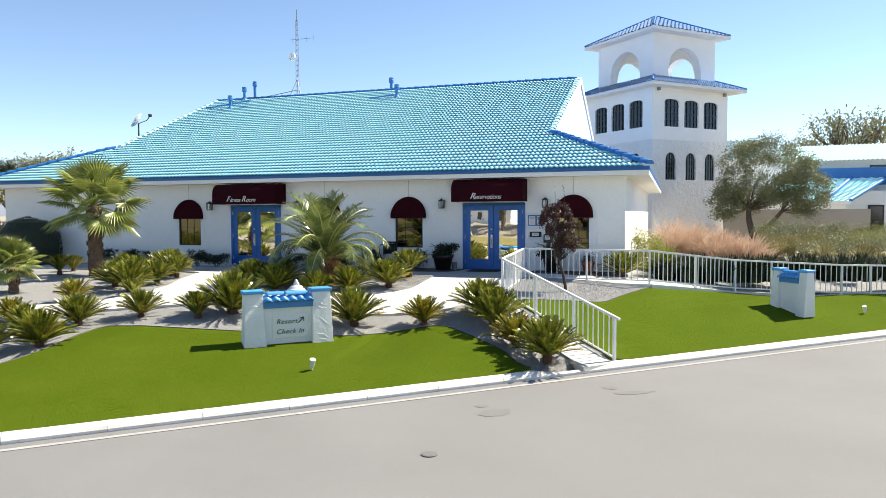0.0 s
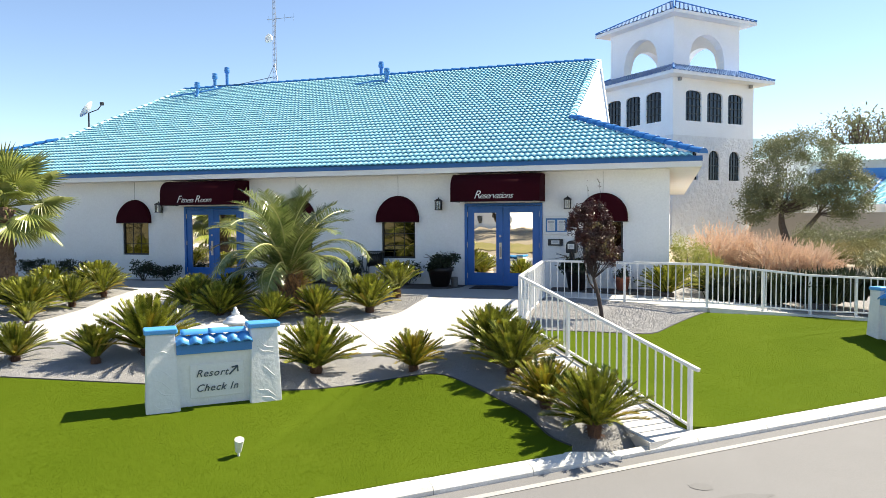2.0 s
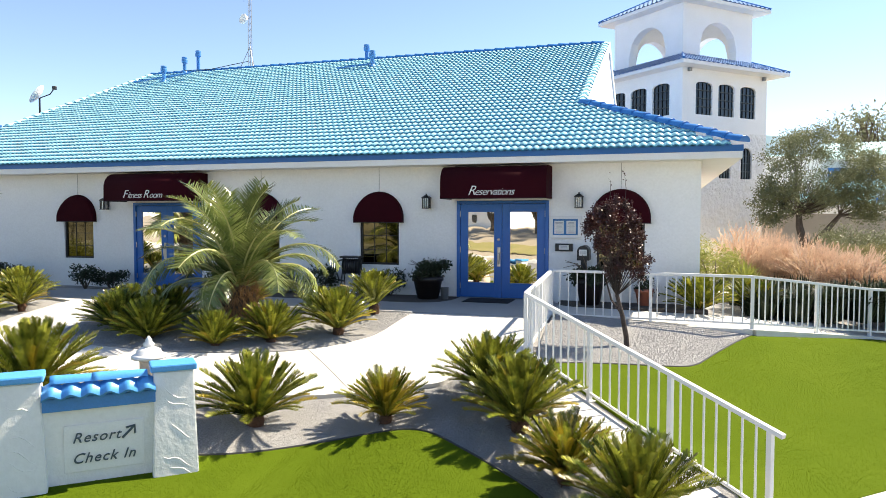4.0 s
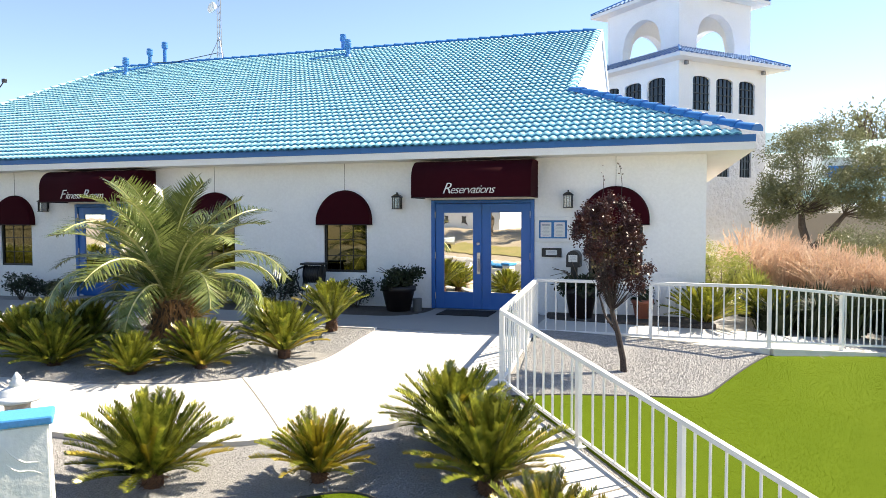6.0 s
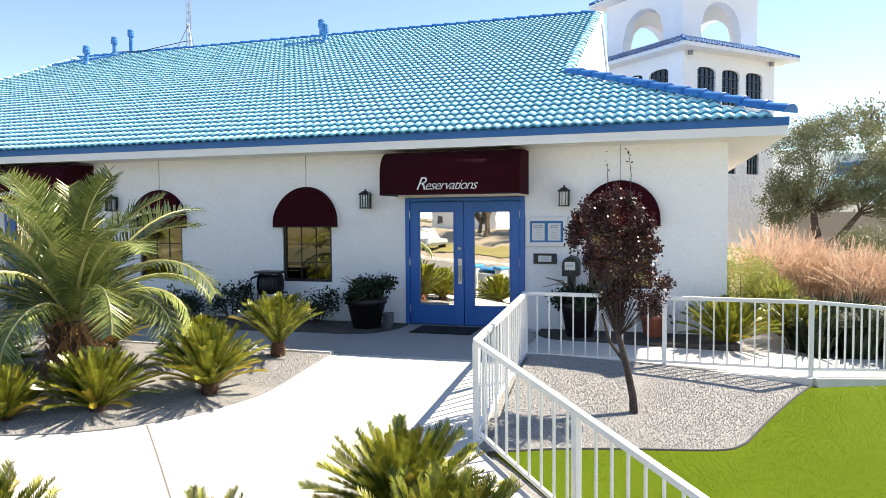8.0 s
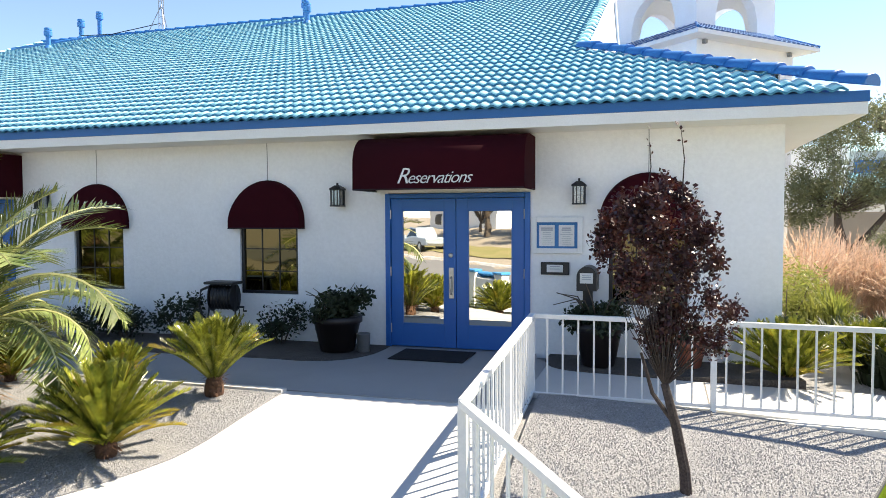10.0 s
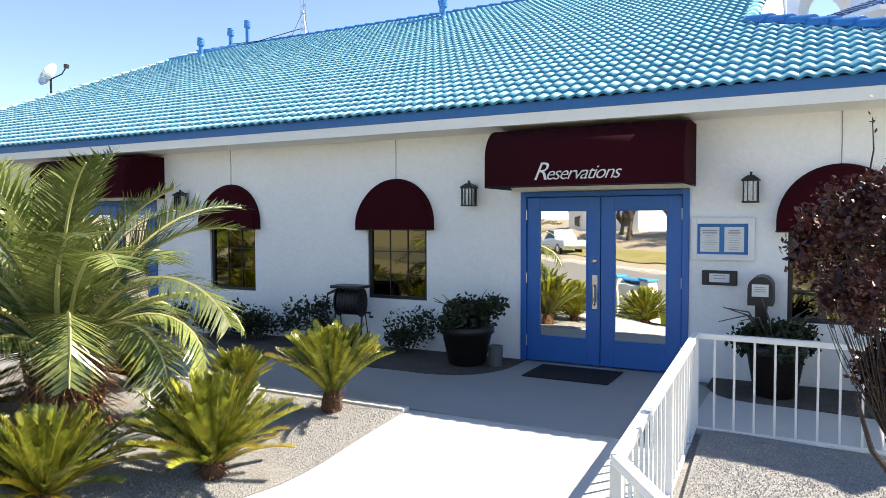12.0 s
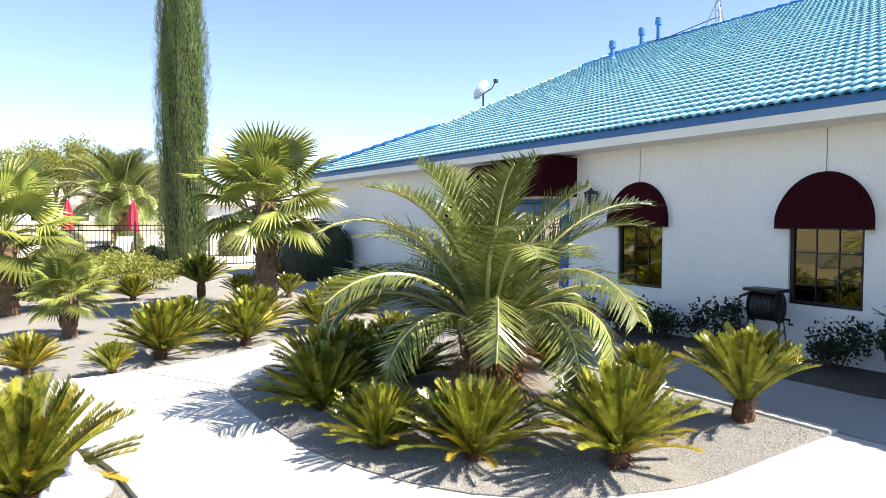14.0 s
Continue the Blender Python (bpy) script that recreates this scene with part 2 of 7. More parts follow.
DATE = material("date_palm_leaf", (0.095, 0.140, 0.036), 0.20, other=(0.39, 0.42, 0.15), scale=4, amount=0.7, grain=30, grain_amount=0.2, bump=0, vary=0.45, translucent=0.18)
DATE_STALK = material("pale_palm_stalk", (0.46, 0.44, 0.19), 0.35, other=(0.36, 0.36, 0.14), scale=5, grain_amount=0.1, bump=0)
FAN = material("fan_palm_leaf", (0.18, 0.225, 0.050), 0.32, other=(0.38, 0.38, 0.11), scale=3, amount=0.7, grain=30, grain_amount=0.2, bump=0, vary=0.45, translucent=0.3)
STUMP = material("shaggy_sago_stump", (0.15, 0.075, 0.04), 0.95, other=(0.085, 0.045, 0.028), scale=16, amount=0.9, grain=80, grain_amount=0.4, bump=0.5)
DRY = material("dry_palm_fibre", (0.50, 0.26, 0.11), 0.9, other=(0.20, 0.10, 0.05), scale=20, amount=0.8, grain=80, grain_amount=0.3, bump=0.3)
OLIVE = material("olive_leaf", (0.165, 0.18, 0.08), 0.5, other=(0.235, 0.24, 0.125), scale=2.5, amount=0.7, grain=20, grain_amount=0.25, bump=0, translucent=0.2)
PLUM = material("purple_plum_leaf", (0.030, 0.010, 0.011), 0.38, other=(0.095, 0.028, 0.020), scale=6, amount=0.8, grain=40, grain_amount=0.4, bump=0, translucent=0.2)
SHRUB = material("dark_shrub_leaf", (0.018, 0.030, 0.010), 0.6, other=(0.034, 0.048, 0.016), scale=5, amount=0.7, grain=30, grain_amount=0.3, bump=0, translucent=0.15)
CYPRESS = material("cypress_leaf", (0.085, 0.130, 0.034), 0.6, other=(0.15, 0.195, 0.065), scale=3, amount=0.8, grain=20, grain_amount=0.35, bump=0, translucent=0.1)
HEDGE_AND_CORE_SHADE = material("hedge_leaf_and_core_shade", (0.020, 0.030, 0.012), 0.6, other=(0.03, 0.042, 0.016), scale=6, grain_amount=0.3, bump=0)
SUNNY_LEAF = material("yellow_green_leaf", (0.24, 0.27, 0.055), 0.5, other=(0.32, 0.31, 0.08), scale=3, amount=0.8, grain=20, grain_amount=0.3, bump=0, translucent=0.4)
PINK_GRASS = material("pink_fountain_grass", (0.76, 0.60, 0.48), 0.8, other=(0.58, 0.40, 0.27), scale=1.5, amount=0.9, grain=30, grain_amount=0.25, bump=0, translucent=0.25)
TAN_GRASS = material("dry_tan_grass", (0.30, 0.25, 0.12), 0.85, other=(0.22, 0.22, 0.08), scale=0.8, amount=0.9, grain=20, grain_amount=0.3, bump=0, translucent=0.2)
TERRACOTTA = material("terracotta", (0.33, 0.11, 0.07), 0.6, other=(0.26, 0.09, 0.06), scale=5, grain_amount=0.1, bump=0.1)
DARK_POT = material("dark_glazed_pot", (0.014, 0.010, 0.009), 0.4, other=(0.022, 0.014, 0.012), scale=5, grain_amount=0.1, bump=0.08)
WHITE_CONCRETE = material("white_ramp_slat", (0.68, 0.67, 0.63), 0.85, other=(0.58, 0.56, 0.52), scale=3, amount=0.6, grain_amount=0.06, bump=0.15)
GRILLE = material("window_grille", (0.035, 0.045, 0.05), 0.5, grain_amount=0.1, bump=0)
STEEL = material("brushed_steel", (0.55, 0.54, 0.52), 0.3, metal=1.0, grain_amount=0.1, bump=0.03)
GREY = material("galvanised_grey", (0.30, 0.30, 0.30), 0.45, metal=0.6, grain_amount=0.1, bump=0.05)
WHITE = material("white_paint", (0.80, 0.80, 0.79), 0.5, other=(0.74, 0.74, 0.72), scale=4, grain_amount=0.03, bump=0.05)
PAPER = material("printed_paper", (0.78, 0.78, 0.75), 0.7, grain_amount=0.03, bump=0)
INK = material("dark_grey_lettering", (0.07, 0.10, 0.12), 0.6, grain_amount=0.1, bump=0)
BLUE_CAP = material("blue_coping_tile", (0.07, 0.33, 0.70), 0.42, other=(0.09, 0.38, 0.74), scale=5, grain_amount=0.08, bump=0.1)
RED_CLOTH = material("red_umbrella_cloth", (0.34, 0.02, 0.05), 0.8, grain_amount=0.1, bump=0.1)
DECK = material("pool_deck", (0.70, 0.66, 0.60), 0.9, other=(0.62, 0.58, 0.52), scale=0.5, grain_amount=0.06, bump=0.1)
# rock colour shifted to blue-grey to hold the haze of distance
ROCK = material("haze_coloured_rock", (0.20, 0.23, 0.285), 1.0, other=(0.23, 0.255, 0.305), scale=0.004, amount=0.9, grain=0.02, grain_amount=0.12, bump=0)
PALE_ROOF = material("pale_blue_sheet_roof", (0.36, 0.52, 0.60), 0.45, other=(0.42, 0.58, 0.65), scale=0.6, grain_amount=0.06, bump=0.1)
TAN_WALL = material("tan_block_wall", (0.52, 0.46, 0.38), 0.9, scale=1, grain_amount=0.08, bump=0.2)


def glazing(name, tint, rough, wave):
    """Reflective film on old glass: a dark mirror that is slightly wavy."""
    m = bpy.data.materials.new(name)
    m.use_nodes = True
    nt = m.node_tree
    p = nt.nodes["Principled BSDF"]
    p.inputs["Base Color"].default_value = (*tint, 1)
    p.inputs["Metallic"].default_value, p.inputs["Roughness"].default_value = 1.0, rough
    co = nt.nodes.new("ShaderNodeNewGeometry")
    n = node(nt, "ShaderNodeTexNoise", Scale=3.2, Detail=1.0)
    b = node(nt, "ShaderNodeBump", Strength=wave, Distance=0.02)
    nt.links.new(co.outputs["Position"], n.inputs["Vector"])
    nt.links.new(n.outputs["Fac"], b.inputs["Height"])
    nt.links.new(b.outputs["Normal"], p.inputs["Normal"])
    return m


DOOR_GLASS = glazing("mirror_film_glass", (0.80, 0.78, 0.72), 0.012, 0.035)
WINDOW_GLASS = glazing("dark_tinted_glass", (0.125, 0.118, 0.07), 0.03, 0.06)
FAR_GLASS = glazing("dark_far_glass", (0.05, 0.055, 0.06), 0.12, 0.05)
LAMP_GLASS = glazing("lantern_glass", (0.35, 0.36, 0.36), 0.25, 0.1)


# ---------------------------------------------------------------- ground, road, lawns, paths
def along(d, s):
    """A plan point s metres along the kerb and d metres towards the building from it."""
    q = d
    return (KERB_AT[0] + KERB_DIR[0] * s + KERB_UP[0] * q, KERB_AT[1] + KERB_DIR[1] * s + KERB_UP[1] * q)


def far_side(d):
    return float(np.interp(d, (-60, -20, -15, -9.6, -9.4), (1.0, 0.6, -0.45, -0.95, -1.17)))


def build_ground():
    xs = [-4000, -1500, -600, -250, -120, -80] + [-55 + 2.5 * i for i in range(14)] + [-20 + 0.5 * i for i in range(61)] + [12, 15, 20, 30, 50, 90, 200, 600, 1500, 4000]
    ys = [-4000, -1500, -600, -200, -90, -60, -45, -35] + [-28 + 2.0 * i for i in range(14)] + [0.0 + 0.5 * i for i in range(50)] + [26, 30, 36, 45, 60, 90, 200, 600, 1500, 4000]
    bm = bmesh.new()
    grid = []
    for y in ys:
        row = []
        for x in xs:
            d = (x - KERB_AT[0]) * KERB_UP[0] + (y - KERB_AT[1]) * KERB_UP[1]
            if d < 0.55:
                z = far_side(d) if d < -9.0 else -1.19
            else:
                z = land(x, y)
                if x > -0.5 and y > 20.5:
                    z = min(z, -0.25 * min(1.0, (y - 20.5) / 4))
            row.append(bm.verts.new((x, y, z)))
        grid.append(row)
    for a, b in zip(grid, grid[1:]):
        for i in range(len(xs) - 1):
            f = bm.faces.new((a[i], a[i + 1], b[i + 1], b[i]))
            c = f.calc_center_median()
            if c.x < -24 or c.x > 9 or c.y > 30 or c.y < 0:
                f.material_index = 1
    g = part("ground", bm, [GRAVEL, DESERT], None, smooth=True)
    tagged(g, "grey gravel beds and dry desert ground", "ground", kind="structure")


build_ground()


def structure(name, bm, mat, label, category, smooth=False):
    return tagged(part(name, bm, mat, None, smooth=smooth), label, category, kind="structure")


bm = bmesh.new()
rows = [[bm.verts.new((*along(d, s), -1.085)) for d in (-9.4, -6, -3, -0.03)] for s in range(-60, 41, 2)]
for a, b in zip(rows, rows[1:]):
    for i in range(3):
        bm.faces.new((a[i], b[i], b[i + 1], a[i + 1]))
bmesh.ops.recalc_face_normals(bm, faces=bm.faces)
if sum(f.normal.z for f in bm.faces) < 0:
    bmesh.ops.reverse_faces(bm, faces=bm.faces)
road = structure("road", bm, ASPHALT, "worn pale grey asphalt road beside the lawn", "road")

bm = bmesh.new()
rows = [[bm.verts.new((*along(d, s), -1.079)) for d in (-0.32, -0.23)] for s in [k * 0.5 for k in range(-60, 61)]]
for a, b in zip(rows, rows[1:]):
    bm.faces.new((a[1], a[0], b[0], b[1]))
bmesh.ops.recalc_face_normals(bm, faces=bm.faces)
if sum(f.normal.z for f in bm.faces) < 0:
    bmesh.ops.reverse_faces(bm, faces=bm.faces)
part("edge_line", bm, ROAD_LINE, road, "thin worn white painted line")


def blot(cx, cy, rx, ry, turn, seed):
    r = random.Random(seed)
    b = bmesh.new()
    b.faces.new([b.verts.new((cx + rx * k * math.cos(a) * math.cos(turn) - ry * k * math.sin(a) * math.sin(turn), cy + rx * k * math.cos(a) * math.sin(turn) + ry * k * math.sin(a) * math.cos(turn), -1.081))
                 for a, k in ((i * 2 * math.pi / 22, r.uniform(0.85, 1.1)) for i in range(22))])
    return b


OIL = material("oil_stained_asphalt", (0.165, 0.162, 0.161), 0.88, other=(0.195, 0.193, 0.193), scale=2, amount=0.6, grain=160, grain_amount=0.2, bump=0.3, bump_scale=200, depth=0.004)
for i, (cx, cy, rx, ry, turn) in enumerate(((-1.73, 9.47, 0.26, 0.17, 0.9), (-1.99, 9.74, 0.1, 0.08, 0.2), (0.11, 11.2, 0.34, 0.1, 0.5), (-0.27, 11.4, 0.12, 0.1, 0.2))):
    part("oil_stain", blot(cx, cy, rx, ry, turn, i), OIL, road, "darker oil stain on the asphalt")
VALVE = material("dusty_iron", (0.17, 0.165, 0.16), 0.8, grain_amount=0.3, bump=0.3)
m = bmesh.new()
lathe(m, ((0.10, -1.085), (0.10, -1.073), (0.085, -1.069), (0.05, -1.068)), 18, -2.04, 7.53)
part("valve_cover", m, VALVE, road, "small round iron valve cover")

# kerb of cast lengths, with joints
kerb = thing("kerb", pose(0, 0, 0), "whitewashed concrete kerb between road and lawn", "kerb", kind="structure")
k = -30.0
while k < 30:
    bm = bmesh.new()
    prof = ((-0.02, -1.18), (-0.012, -1.045), (0.015, -1.005), (0.13, -0.972), (0.165, -0.962), (0.165, -1.18))
    rings = [[bm.verts.new((*along(d, k + s), z - (0.09 if -1.3 < k + s < -0.05 and z > -1.04 else 0) + R.uniform(-0.002, 0.002))) for d, z in prof] for s in (0.003, 0.6, 1.197)]
    for a, b in zip(rings, rings[1:]):
        for i in range(len(prof)):
            j = (i + 1) % len(prof)
            bm.faces.new((a[i], b[i], b[j], a[j]))
    bm.faces.new(rings[0])
    bm.faces.new(list(reversed(rings[-1])))
    bmesh.ops.recalc_face_normals(bm, faces=bm.faces)
    part("kerb_stone", bm, KERB_PAINT, kerb)
    k += 1.2

BED_EDGE = [(-14.42, 0.57), (-13.67, 4.14), (-11.84, 5.64), (-10.58, 6.68), (-9.98, 7.6), (-9.75, 8.41), (-9.68, 8.99), (-9.7, 9.48), (-9.75, 10.03), (-9.62, 10.57), (-9, 10.77), (-7.31, 11.41), (-5.6, 12.08), (-4.77, 12.7), (-4.17, 13.05), (-3.71, 13.17), (-3.21, 12.97), (-2.82, 12.79), (-2.33, 12.49), (-1.96, 12.05), (-1.67, 11.89)]
bed_edge = smooth_line(BED_EDGE)
lawn_left = bed_edge + [along(0.15, s) for s in [-1.9 - 0.6 * i for i in range(27)]]
structure("lawn_1", sheet(lawn_left, 0.035, 0.2, 0.3), TURF, "bright green clipped turf with a curved bed edge", "lawn")

TRI_EDGE = [(-2.92, 15.47), (-2.38, 15.79), (-1.82, 16.06), (-1.05, 16.42), (-0.82, 16.64), (-0.71, 16.86), (-0.49, 17.36), (-0.17, 18.04), (0.08, 18.52)]
tri_edge = smooth_line(TRI_EDGE)
lawn_right = [(-0.28, 13.14), (-1.15, 13.95), (-2.05, 14.79), (-2.85, 15.52)] + tri_edge + [(1.2, 19.58), (2.35, 20.62), (5.1, 21.5), (9.65, 23.5), (15.0, 26.0)] + [along(0.15, s) for s in (19, 17, 15, 13, 11, 9, 7, 5, 3, 2, 1, 0.4)]
structure("lawn_2", sheet(lawn_right, 0.035, 0.2, 0.3), TURF, "bright green clipped turf beside the white railing", "lawn")


def edging(name, line, h, label):
    bm = bmesh.new()
    tube(bm, [(x, y, land(x, y) + h) for x, y in line], 0.013, 6)
    tagged(part(name, bm, EDGE_BLACK, None), label, "edging", kind="structure")


EDGE_BLACK = material("black_plastic_edging", (0.03, 0.03, 0.03), 0.6, grain_amount=0.1, bump=0.05)
edging("trim_1", bed_edge, 0.035, "black plastic edging between lawn and gravel bed")
edging("trim_2", tri_edge, 0.035, "black plastic edging round the gravel bed")

structure("bed_3", sheet(tri_edge + [(0.0, 18.62), (-3.08, 18.55)], 0.045, 0.12, 0.3), GRAVEL, "grey gravel bed between railing and lawn", "gravel bed")

ISLAND_FRONT = [(-5.5, 17.84), (-5.52, 17.2), (-5.58, 16.54), (-5.86, 15.74), (-6.18, 15.27), (-6.46, 14.99), (-6.92, 14.7), (-7.57, 14.43), (-8.16, 14.31), (-8.84, 14.24), (-9.55, 14.23), (-9.94, 14.39), (-10.23, 14.97), (-10.59, 15.93), (-11.12, 16.88), (-11.5, 17.5), (-11.68, 17.84)]
island = smooth_line(ISLAND_FRONT)
walk_outline = ([(-3.14, 18.55), (-3.06, 15.72)] + smooth_line([(-3.71, 15.02), (-3.86, 14.5), (-4.16, 14.36), (-4.93, 14.06), (-5.32, 13.78), (-6.18, 13.39), (-7.47, 13.14), (-8.65, 12.87), (-10.09, 12.05), (-11.86, 10.68), (-14.62, 8.26)])
                + smooth_line([(-15.72, 9.44), (-12.95, 11.43), (-11.82, 12.13), (-11.48, 12.78), (-11.37, 13.52), (-11.45, 14.14), (-11.59, 14.79), (-12.03, 15.72), (-12.33, 16.54), (-12.57, 17.1), (-12.74, 17.6)])
                + [(-13.6, 17.9), (-20, 17.9), (-20, 19.4), (-13.6, 19.5), (-13.45, 20.48), (-11.4, 20.48), (-11.1, 19.65), (-6.75, 19.62)]
                + smooth_line([(-6.6, 19.68), (-6.1, 19.85), (-5.65, 20.1), (-5.52, 20.48)]) + [(-3.42, 20.48)] + smooth_line([(-3.35, 20.1), (-2.9, 19.72), (-2.2, 19.58), (-0.6, 19.66), (0.4, 19.85)])
                + [(2.0, 21.3), (4.7, 22.6), (10.2, 25.0), (10.6, 24.2), (4.95, 21.95), (2.32, 20.8), (1.2, 19.72), (0.1, 18.72)])
walk_slab = structure("pavement", sheet(walk_outline, 0.05, 0.16), CONCRETE, "pale poured concrete walkway curving round a planted island", "pavement")


def joint_line(a, b, w=0.012, h=0.0535):
    b2 = bmesh.new()
    a, b = Vector(a), Vector(b)
    n = Vector((-(b - a).y, (b - a).x)).normalized() * w / 2
    pts = [a + (b - a) * i / 8 for i in range(9)]
    rows2 = [(b2.verts.new((p.x + n.x, p.y + n.y, land(p.x, p.y) + h)), b2.verts.new((p.x - n.x, p.y - n.y, land(p.x, p.y) + h))) for p in pts]
    for p, q in zip(rows2, rows2[1:]):
        b2.faces.new((p[0], p[1], q[1], q[0]))
    bmesh.ops.recalc_face_normals(b2, faces=b2.faces)
    return b2


JOINT = material("concrete_joint", (0.22, 0.20, 0.18), 0.95, grain_amount=0.1, bump=0)
for a, b in (((-6.15, 15.28), (-4.88, 14.05)), ((-4.45, 18.0), (-4.45, 19.7)), ((-5.5, 17.97), (-3.05, 18.1)), ((-8.0, 18.0), (-8.0, 19.6)), ((-10.0, 18.0), (-10.0, 19.6)), ((-9.76, 14.2), (-10.09, 12.1)), ((-11.37, 13.52), (-9.95, 14.29)), ((-1.5, 18.45), (-1.5, 19.6)), ((0.9, 19.05), (0.5, 19.85))):
    part("expansion_joint", joint_line(a, b), JOINT, walk_slab, "dark joint between concrete slabs")

structure("planting_bed", sheet(island, 0.062, 0.03, 0.4), GRAVEL, "grey gravel island bed planted with palms", "gravel bed")
bm = bmesh.new()
box(bm, -11.7, -5.5, 17.85, 17.96, -0.12, 0.082, bevel=0.008)
structure("trim_3", bm, CONCRETE, "raised concrete edge behind the planted island", "edging")
# darker sheet over the walkway, ending about at the eave's shadow line
PORCH_SHADE_OUTLINE = [(-20.0, 17.98), (-3.2, 17.98), (-3.2, 19.95), (-3.42, 20.3), (-3.42, 20.48), (-5.5, 20.48), (-5.5, 19.7), (-11.1, 19.7), (-11.4, 20.48), (-13.45, 20.48), (-13.6, 19.42), (-20.0, 19.38)]
structure("pavement_shaded_porch", sheet(PORCH_SHADE_OUTLINE, 0.056, 0.05, 0.2), PORCH_SHADE, "concrete porch sheet along the front wall, eave shade in its colour", "pavement")

# sloping concrete ramp beside the railing, widening to a pad at the kerb
bm = bmesh.new()
RAMP = ((-3.16, 15.55, -0.12, 0.62), (-2.66, 15.08, -0.29, 0.60), (-2.12, 14.60, -0.46, 0.60), (-1.21, 13.78, -0.755, 0.62), (-0.62, 13.22, -0.945, 0.66), (-0.33, 12.95, -0.995, 0.70))
rows = []
for x, y, z, w in RAMP:
    rows.append([bm.verts.new((x - 0.683 * q, y - 0.73 * q, z - o)) for q, o in ((-0.06, 0.2), (-0.06, 0.0), (w * 0.5, 0.0), (w, 0.0), (w, 0.2))])
for a, b in zip(rows, rows[1:]):
    for i in range(4):
        bm.faces.new((a[i], b[i], b[i + 1], a[i + 1]))
for r0 in (rows[0], rows[-1]):
    bm.faces.new(r0)
bmesh.ops.recalc_face_normals(bm, faces=bm.faces)
ramp = structure("ramp", bm, CONCRETE, "pale concrete ramp beside the railing", "ramp")
for x, y, z in ((-2.39, 14.84, -0.375), (-1.66, 14.19, -0.6075), (-0.92, 13.50, -0.85)):
    bm = bmesh.new()
    q = [bm.verts.new((x - 0.683 * u + 0.73 * v, y - 0.73 * u - 0.683 * v, z + 0.004 - 0.32 * v)) for u, v in ((-0.05, -0.006), (0.58, -0.006), (0.58, 0.006), (-0.05, 0.006))]
    bm.faces.new(q)
    part("expansion_joint", bm, JOINT, ramp, "dark joint between concrete slabs")

# ---------------------------------------------------------------- the main building
X0, X1, Y0, Y1 = -23.75, -0.62, 20.5, 39.6
WALL_TOP = 2.81
WINDOWS = (-2.09, -7.19, -10.10, -15.35)
DOORS = (-4.465, -12.69)
W_HALF, W_SILL, W_HEAD = 0.455, 0.70, 1.98
D_HALF, D_HEAD = 0.965, 2.08


def wall_with_openings(x0, x1, z0, z1, y, thick, holes):
    """A wall along x: faces outside towards -y, with reveals round each hole (xa, xb, za, zb)."""
    bm = bmesh.new()
    xs = sorted({x0, x1, *[v for h in holes for v in h[:2]]})
    zs = sorted({z0, z1, *[v for h in holes for v in h[2:]]})
    inside = lambda x, z: any(h[0] < x < h[1] and h[2] < z < h[3] for h in holes)
    v = {}

    def at(x, yy, z):
        if (x, yy, z) not in v:
            v[(x, yy, z)] = bm.verts.new((x, yy, z))
        return v[(x, yy, z)]

    for xa, xb in zip(xs, xs[1:]):
        for za, zb in zip(zs, zs[1:]):
            if not inside((xa + xb) / 2, (za + zb) / 2):
                bm.faces.new((at(xa, y, za), at(xb, y, za), at(xb, y, zb), at(xa, y, zb)))
                bm.faces.new((at(xa, y + thick, zb), at(xb, y + thick, zb), at(xb, y + thick, za), at(xa, y + thick, za)))
    for e in [e for e in bm.edges if e.is_boundary and e.verts[0].co.y == y]:
        a, b = e.verts
        f = e.link_faces[0]
        ls = list(f.verts)
        if ls[(ls.index(a) + 1) % len(ls)] is b:
            a, b = b, a
        bm.faces.new((a, b, at(b.co.x, y + thick, b.co.z), at(a.co.x, y + thick, a.co.z)))
    return bm


holes = [(c - W_HALF, c + W_HALF, W_SILL, W_HEAD) for c in WINDOWS] + [(c - D_HALF, c + D_HALF, -0.3, D_HEAD) for c in DOORS]
structure("wall_south", wall_with_openings(X0, X1, -0.3, WALL_TOP, Y0, 0.25, holes), STUCCO, "white stucco front wall with arched-awning windows", "wall")
structure("wall_east", boxed(X1 - 0.25, X1 - 0.002, Y0 + 0.253, Y1, -0.3, WALL_TOP), STUCCO, "white stucco end wall", "wall")
structure("wall_west", boxed(X0 + 0.002, X0 + 0.25, Y0 + 0.253, Y1, -0.3, WALL_TOP), STUCCO, "white stucco end wall", "wall")
structure("wall_north", boxed(X0, X1, Y1 + 0.003, Y1 + 0.25, -0.3, WALL_TOP), STUCCO, "white stucco rear wall", "wall")
structure("baseboard", boxed(X0, -13.5, Y0 - 0.02, Y0 - 0.002, -0.3, 0.10), STUCCO, "low plinth at the foot of the wall", "trim")

EX0, EX1, EY0 = -24.4, 0.05, 19.85
RIDGE_Y, SLOPE, EAVE_Z = 30.05, 0.429, 3.025
EY1 = 2 * RIDGE_Y - EY0
RIDGE_Z = EAVE_Z + SLOPE * (RIDGE_Y - EY0)
GX0, GX1 = -20.9, -3.08          # gable ends of the upper roof
HIP = EX1 - GX1                   # plan run of the right hip
HIPL = GX0 - EX0


def rz(y):
    return EAVE_Z + SLOPE * (y - EY0)


